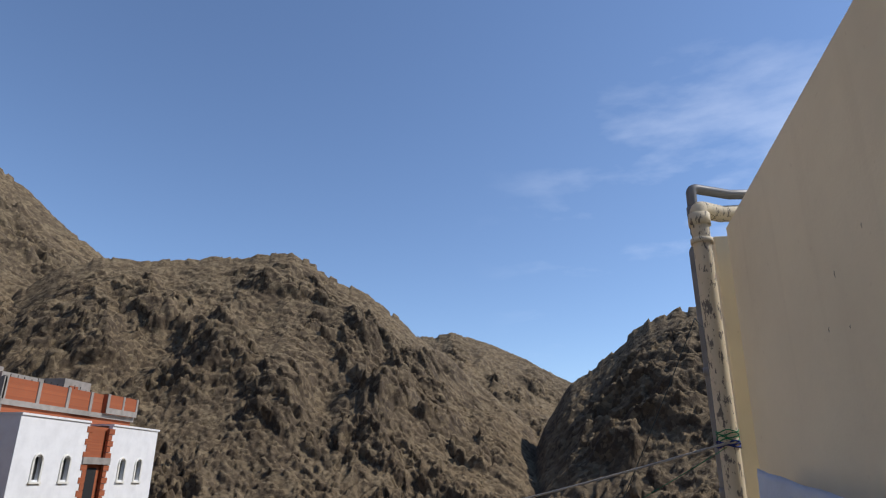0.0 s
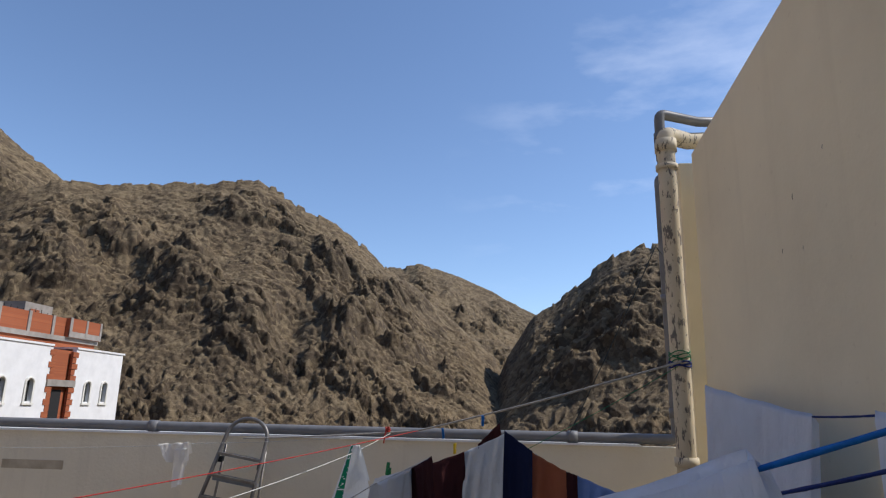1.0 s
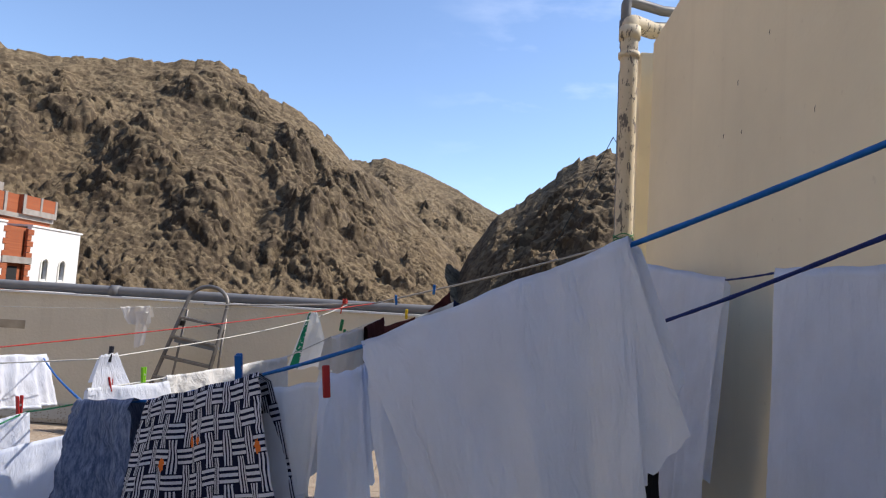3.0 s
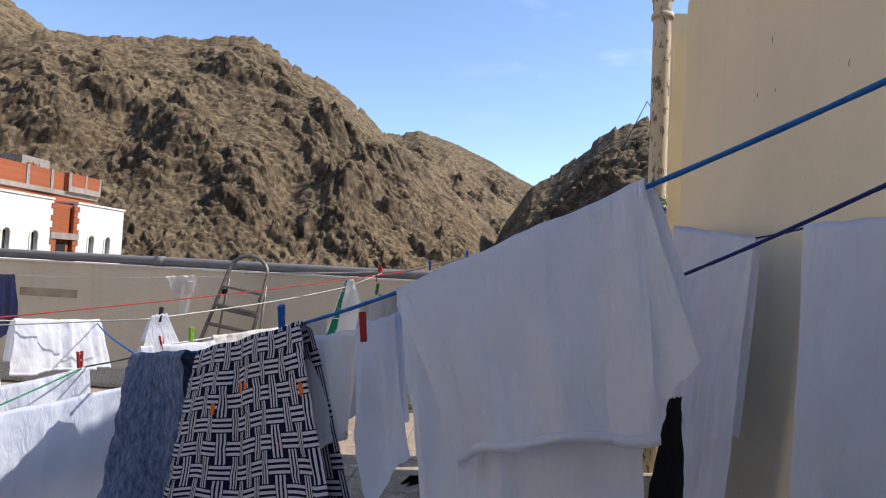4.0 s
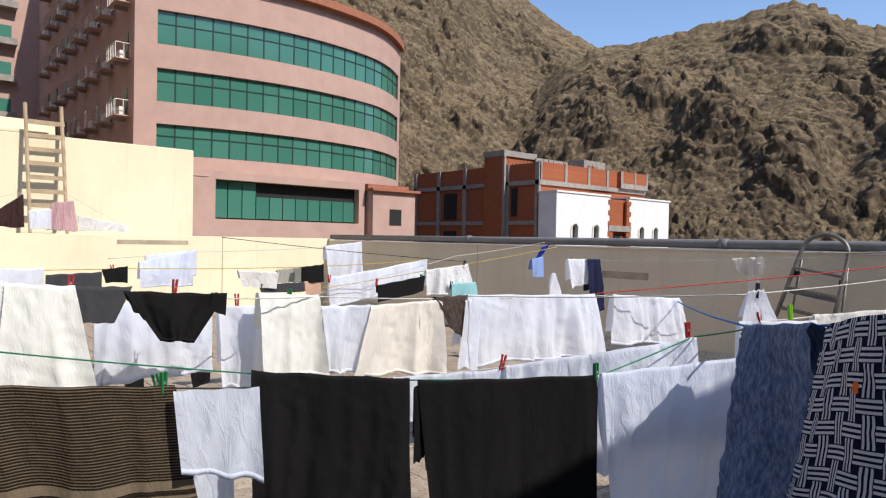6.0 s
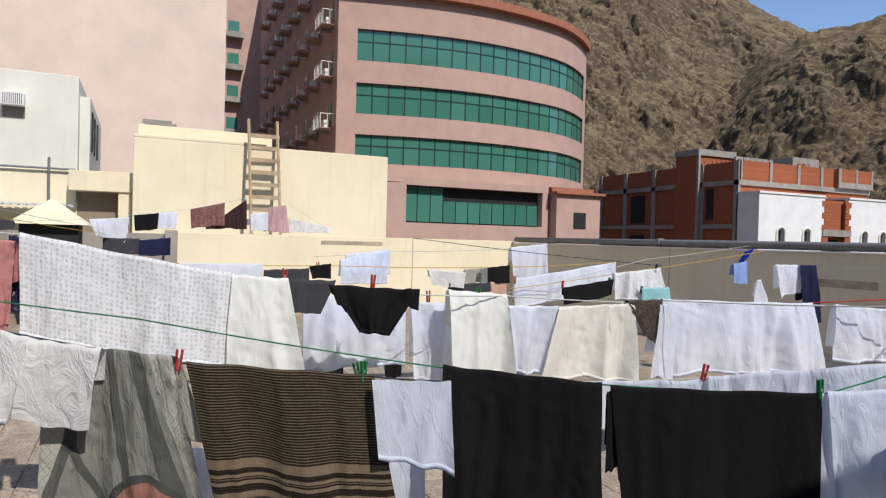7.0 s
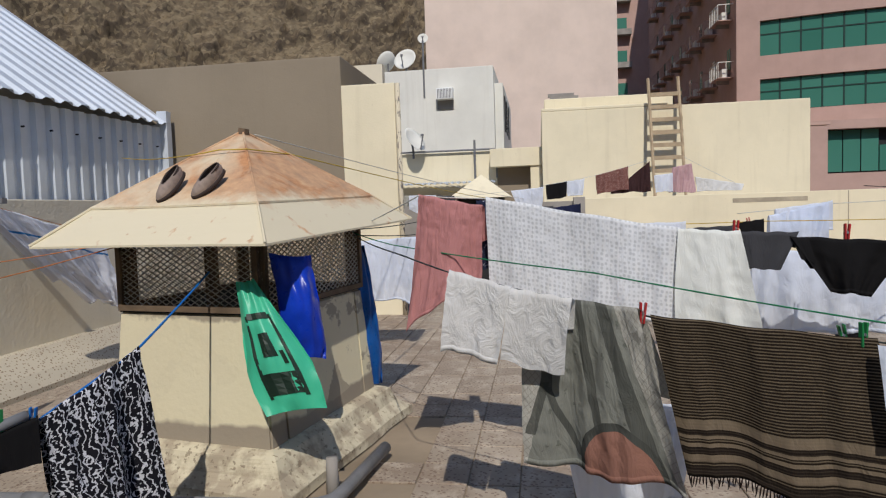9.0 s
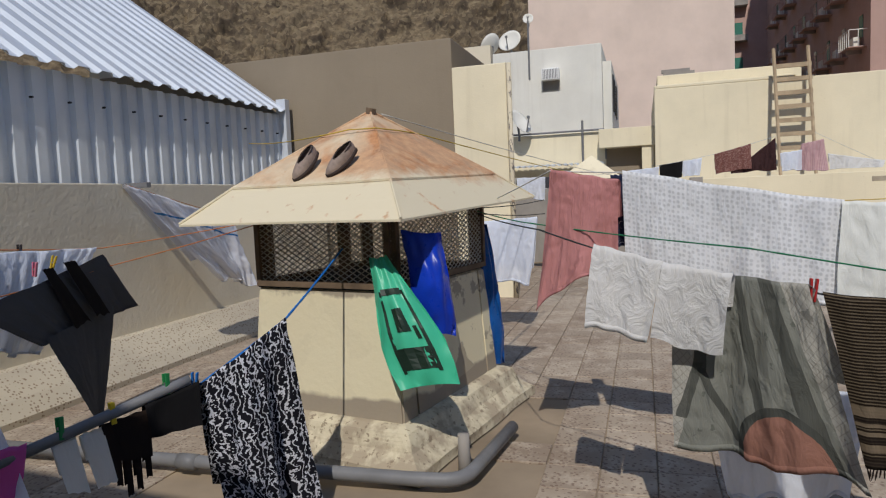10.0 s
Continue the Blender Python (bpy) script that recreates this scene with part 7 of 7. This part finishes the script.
rope("dark_rope", ROPE["rope_dark"], 0.004, [(-4.62, -1.30, 1.40), (-3.12, -0.63, 1.36), (-3.04, -0.39, 1.28), (-2.85, 0.15, 1.17), (-2.74, 0.45, 1.12), (-2.49, 1.16, 1.07), (-2.39, 1.46, 1.05)], "dark green nylon clothes line")
rope("white_line", ROPE["rope_white"], 0.004, [(-4.70, -1.30, 1.45), (-3.83, -0.67, 1.65), (-3.76, -0.27, 1.62), (-3.61, 0.74, 1.42), (-3.45, 1.80, 1.32), (-3.63, 2.46, 1.29), (-3.44, 3.61, 1.24), (-3.24, 4.90, 1.23), (-3.07, 5.98, 1.16)], "white nylon clothes line")
rope("thin_line", ROPE["rope_white"], 0.004, [(-2.85, 2.51, 0.88), (-2.35, 2.91, 0.98), (-1.58, 3.54, 1.18)], "thin clothes line under white sheets")
rope("thin_line", ROPE["rope_white"], 0.004, [(-1.54, 3.94, 1.24), (-1.28, 4.29, 1.28), (-0.77, 4.97, 1.37), (-0.54, 5.28, 1.50), (-0.21, 5.72, 1.65)], "thin clothes line under white sheets")
rope("yellow_line", ROPE["rope_yellow"], 0.004, [(-6.70, -0.72, 1.40), (-6.51, 0.62, 1.36), (-6.31, 2.00, 1.36), (-6.04, 3.91, 1.37), (-5.86, 5.20, 1.44)], "thin yellow clothes line")
rope("thin_line", ROPE["rope_white"], 0.004, [(-7.77, 2.20, 1.40), (-7.67, 3.14, 1.49), (-7.67, 3.10, 1.48), (-7.49, 4.77, 1.55), (-7.43, 5.31, 1.62)], "thin white nylon clothes line")
rope("yellow_line", ROPE["rope_yellow"], 0.004, [(-6.32, 4.08, 1.11), (-6.00, 5.30, 1.30), (-5.50, 7.16, 1.61)], "thin yellow clothes line")
rope("white_line", ROPE["rope_white"], 0.003, [(-6.07, 3.73, 1.05), (-5.89, 5.69, 1.48), (-5.55, 6.97, 1.67)], "thin white nylon clothes line")
rope("white_line", ROPE["rope_white"], 0.003, [(-6.21, 8.45, 1.41), (-3.71, 8.45, 1.49), (-3.24, 8.45, 1.53), (-1.54, 8.45, 1.63)], "thin clothes line along the parapet")
rope("black_line", ROPE["rope_dark"], 0.004, [(-7.63, 3.43, 1.66), (-5.77, 5.82, 1.41)], "black cable sagging between lines")
rope("white_line", ROPE["rope_white"], 0.004, [(-12.50, -2.61, 1.82), (-12.50, -1.57, 1.77), (-12.50, -0.50, 1.84), (-12.50, 0.13, 1.89)], "thin clothes line on the far roof")
rope("white_line", ROPE["rope_white"], 0.005, [(-14.90, 0.10, 1.98), (-14.90, 1.26, 2.16), (-14.90, 2.44, 2.46)], "thin clothes line on the far roof")
rope("white_line", ROPE["rope_white"], 0.005, [(-14.90, 3.12, 2.49), (-14.90, 4.34, 1.80)], "thin clothes line on the far roof")
rope("white_line", ROPE["rope_white"], 0.004, [(-4.30, -1.86, 2.11), (-12.50, -0.25, 1.68)], "thin white line tied to the kiosk top")
rope("yellow_line", ROPE["rope_yellow"], 0.004, [(-6.68, -4.46, 2.23), *[KIOSK_M @ Vector(p) for p in ((0.277, -0.228, 1.965), (0.26, 0.0, 1.99), (0.24, 0.20, 1.985), (0.0, 0.21, 1.985), (-0.24, 0.20, 1.985))], (-12.50, -0.23, 1.60)], "thin yellow line across the kiosk roof")
rope("orange_rope", ROPE["rope_orange"], 0.004, [(-2.63, -3.44, 1.10), (-3.83, -3.82, 1.14), (-4.00, -2.60, 1.42)], "thin orange nylon clothes line")
rope("orange_rope", ROPE["rope_orange"], 0.004, [(-2.96, -3.93, 1.34), (-4.01, -4.03, 1.26), (-4.30, -2.70, 1.44)], "thin orange nylon clothes line")
rope("blue_rope", ROPE["rope_blue"], 0.006, [(-2.40, -1.99, 0.78), (-2.76, -1.78, 0.99), (-3.62, -1.88, 1.25)], "frayed blue rope tied to the kiosk mesh")
rope("dark_cable", ROPE["rope_dark"], 0.004, [(-4.65, -1.30, 1.44), (-7.20, -1.19, 1.45)], "black cable tied to the kiosk corner")
rope("dark_cable", ROPE["rope_dark"], 0.004, [(-4.65, -1.30, 1.40), (-7.20, -1.19, 1.30)], "black cable tied to the kiosk corner")
rope("hanging_cable", ROPE["rope_dark"], 0.005, [(2.38, 8.94, 3.95), (2.18, 8.45, 3.95), (1.78, 8.45, 3.10), (1.12, 8.45, 1.77)], "black cable hanging from the pipe")
rope("red_line", ROPE["rope_orange"], 0.003, [(-4.66, -4.37, 1.75), (-6.56, -4.45, 1.35)], "thin line of the white dress")
peg("red", (0.04, 2.27, 1.58))
peg("red", (-3.06, 5.99, 0.94))
peg("lime", (-1.36, 4.18, 1.30))
peg("red", (-1.47, 4.04, 1.26))
peg("dark", (-1.48, 4.03, 1.42))
peg("green", (-0.47, 5.38, 1.59))
peg("blue", (-0.29, 2.54, 1.57))
peg("red", (-2.37, 2.90, 1.00))
peg("red", (-1.61, 3.51, 1.22))
peg("green", (-1.71, 2.85, 1.06))
peg("green", (-2.50, 1.12, 1.09))
peg("red", (-2.75, 0.42, 1.13))
peg("red", (-3.56, 1.00, 1.42))
peg("red", (-3.49, 1.49, 1.39))
peg("green", (-3.66, 2.27, 1.30))
peg("red", (-3.90, 2.02, 1.26))
peg("red", (-5.95, 4.55, 1.18))
peg("red", (-6.03, 3.98, 1.23))
peg("red", (-6.06, 3.78, 1.20))
peg("blue", (-6.09, 3.60, 1.20))
peg("blue", (-6.13, 3.32, 1.18))
peg("red", (-6.33, 1.89, 1.35))
peg("dark", (-5.86, 5.81, 1.38))
peg("dark", (-5.81, 5.55, 1.13))
peg("green", (-5.87, 5.13, 1.22))
peg("yellow", (-0.06, 6.30, 1.68))
peg("green", (-0.60, 6.30, 1.47))
peg("blue", (-0.16, 6.30, 1.80))
peg("blue", (0.17, 6.30, 1.91))
peg("yellow", (-2.10, -2.17, 0.74))
peg("green", (-1.94, -2.26, 0.73))
peg("green", (-2.28, -2.06, 0.81))
peg("blue", (-2.38, -2.00, 0.79))
peg("dark", (-3.27, -3.96, 1.30))
peg("pink", (-3.02, -3.56, 1.21))
peg("yellow", (-3.21, -3.63, 1.23))
peg("green", (-2.84, 1.20, 1.02))


# ---------------------------------------------------------------- floor tiles
def tile_mesh():
    bm = boxes((-0.1465, -0.1465, -0.012, 0.1465, 0.1465, 0.0), bevel=0.0)
    top = [e for e in bm.edges if all(v.co.z > -0.001 for v in e.verts)]
    bmesh.ops.bevel(bm, geom=top, offset=0.004, segments=1, affect="EDGES")
    me = bpy.data.meshes.new("tile")
    bm.to_mesh(me)
    bm.free()
    me.materials.append(M_TILE)
    return me


def lay_tiles():
    me = tile_mesh()
    rnd = random.Random(11)
    rest_v, rest_f = [], []
    base = [v.co.copy() for v in me.vertices]
    polys = [tuple(p.vertices) for p in me.polygons]
    for i in range(-47, 8):
        for j in range(-16, 30):
            x, y = 0.3 * i + 0.06, 0.3 * j + 0.03
            if -5.3 < x < -2.9 and -2.9 < y < -0.55 - 0.35 * abs(math.sin(2.1 * x)):
                continue
            if y > 8.7 or y < -4.5:
                continue
            m = pose(x, y, rnd.uniform(-0.003, 0.002), rnd.uniform(-0.5, 0.5), rnd.uniform(-0.5, 0.5), rnd.uniform(-0.6, 0.6))
            if -9.8 < x < -3.2 and -1.6 < y < 2.2:
                o = new("tile", me)
                o.matrix_world = m
                o.parent = FLOOR
            else:
                k = len(rest_v)
                rest_v.extend(m @ v for v in base)
                rest_f.extend(tuple(k + n for n in p) for p in polys)
    me2 = bpy.data.meshes.new("tiles")
    me2.from_pydata([tuple(v) for v in rest_v], [], rest_f)
    me2.materials.append(M_TILE)
    o = new("tiles", me2)
    o.parent = FLOOR
    tagged(o, "worn speckled terrazzo floor tiles", kind="stuff")


lay_tiles()
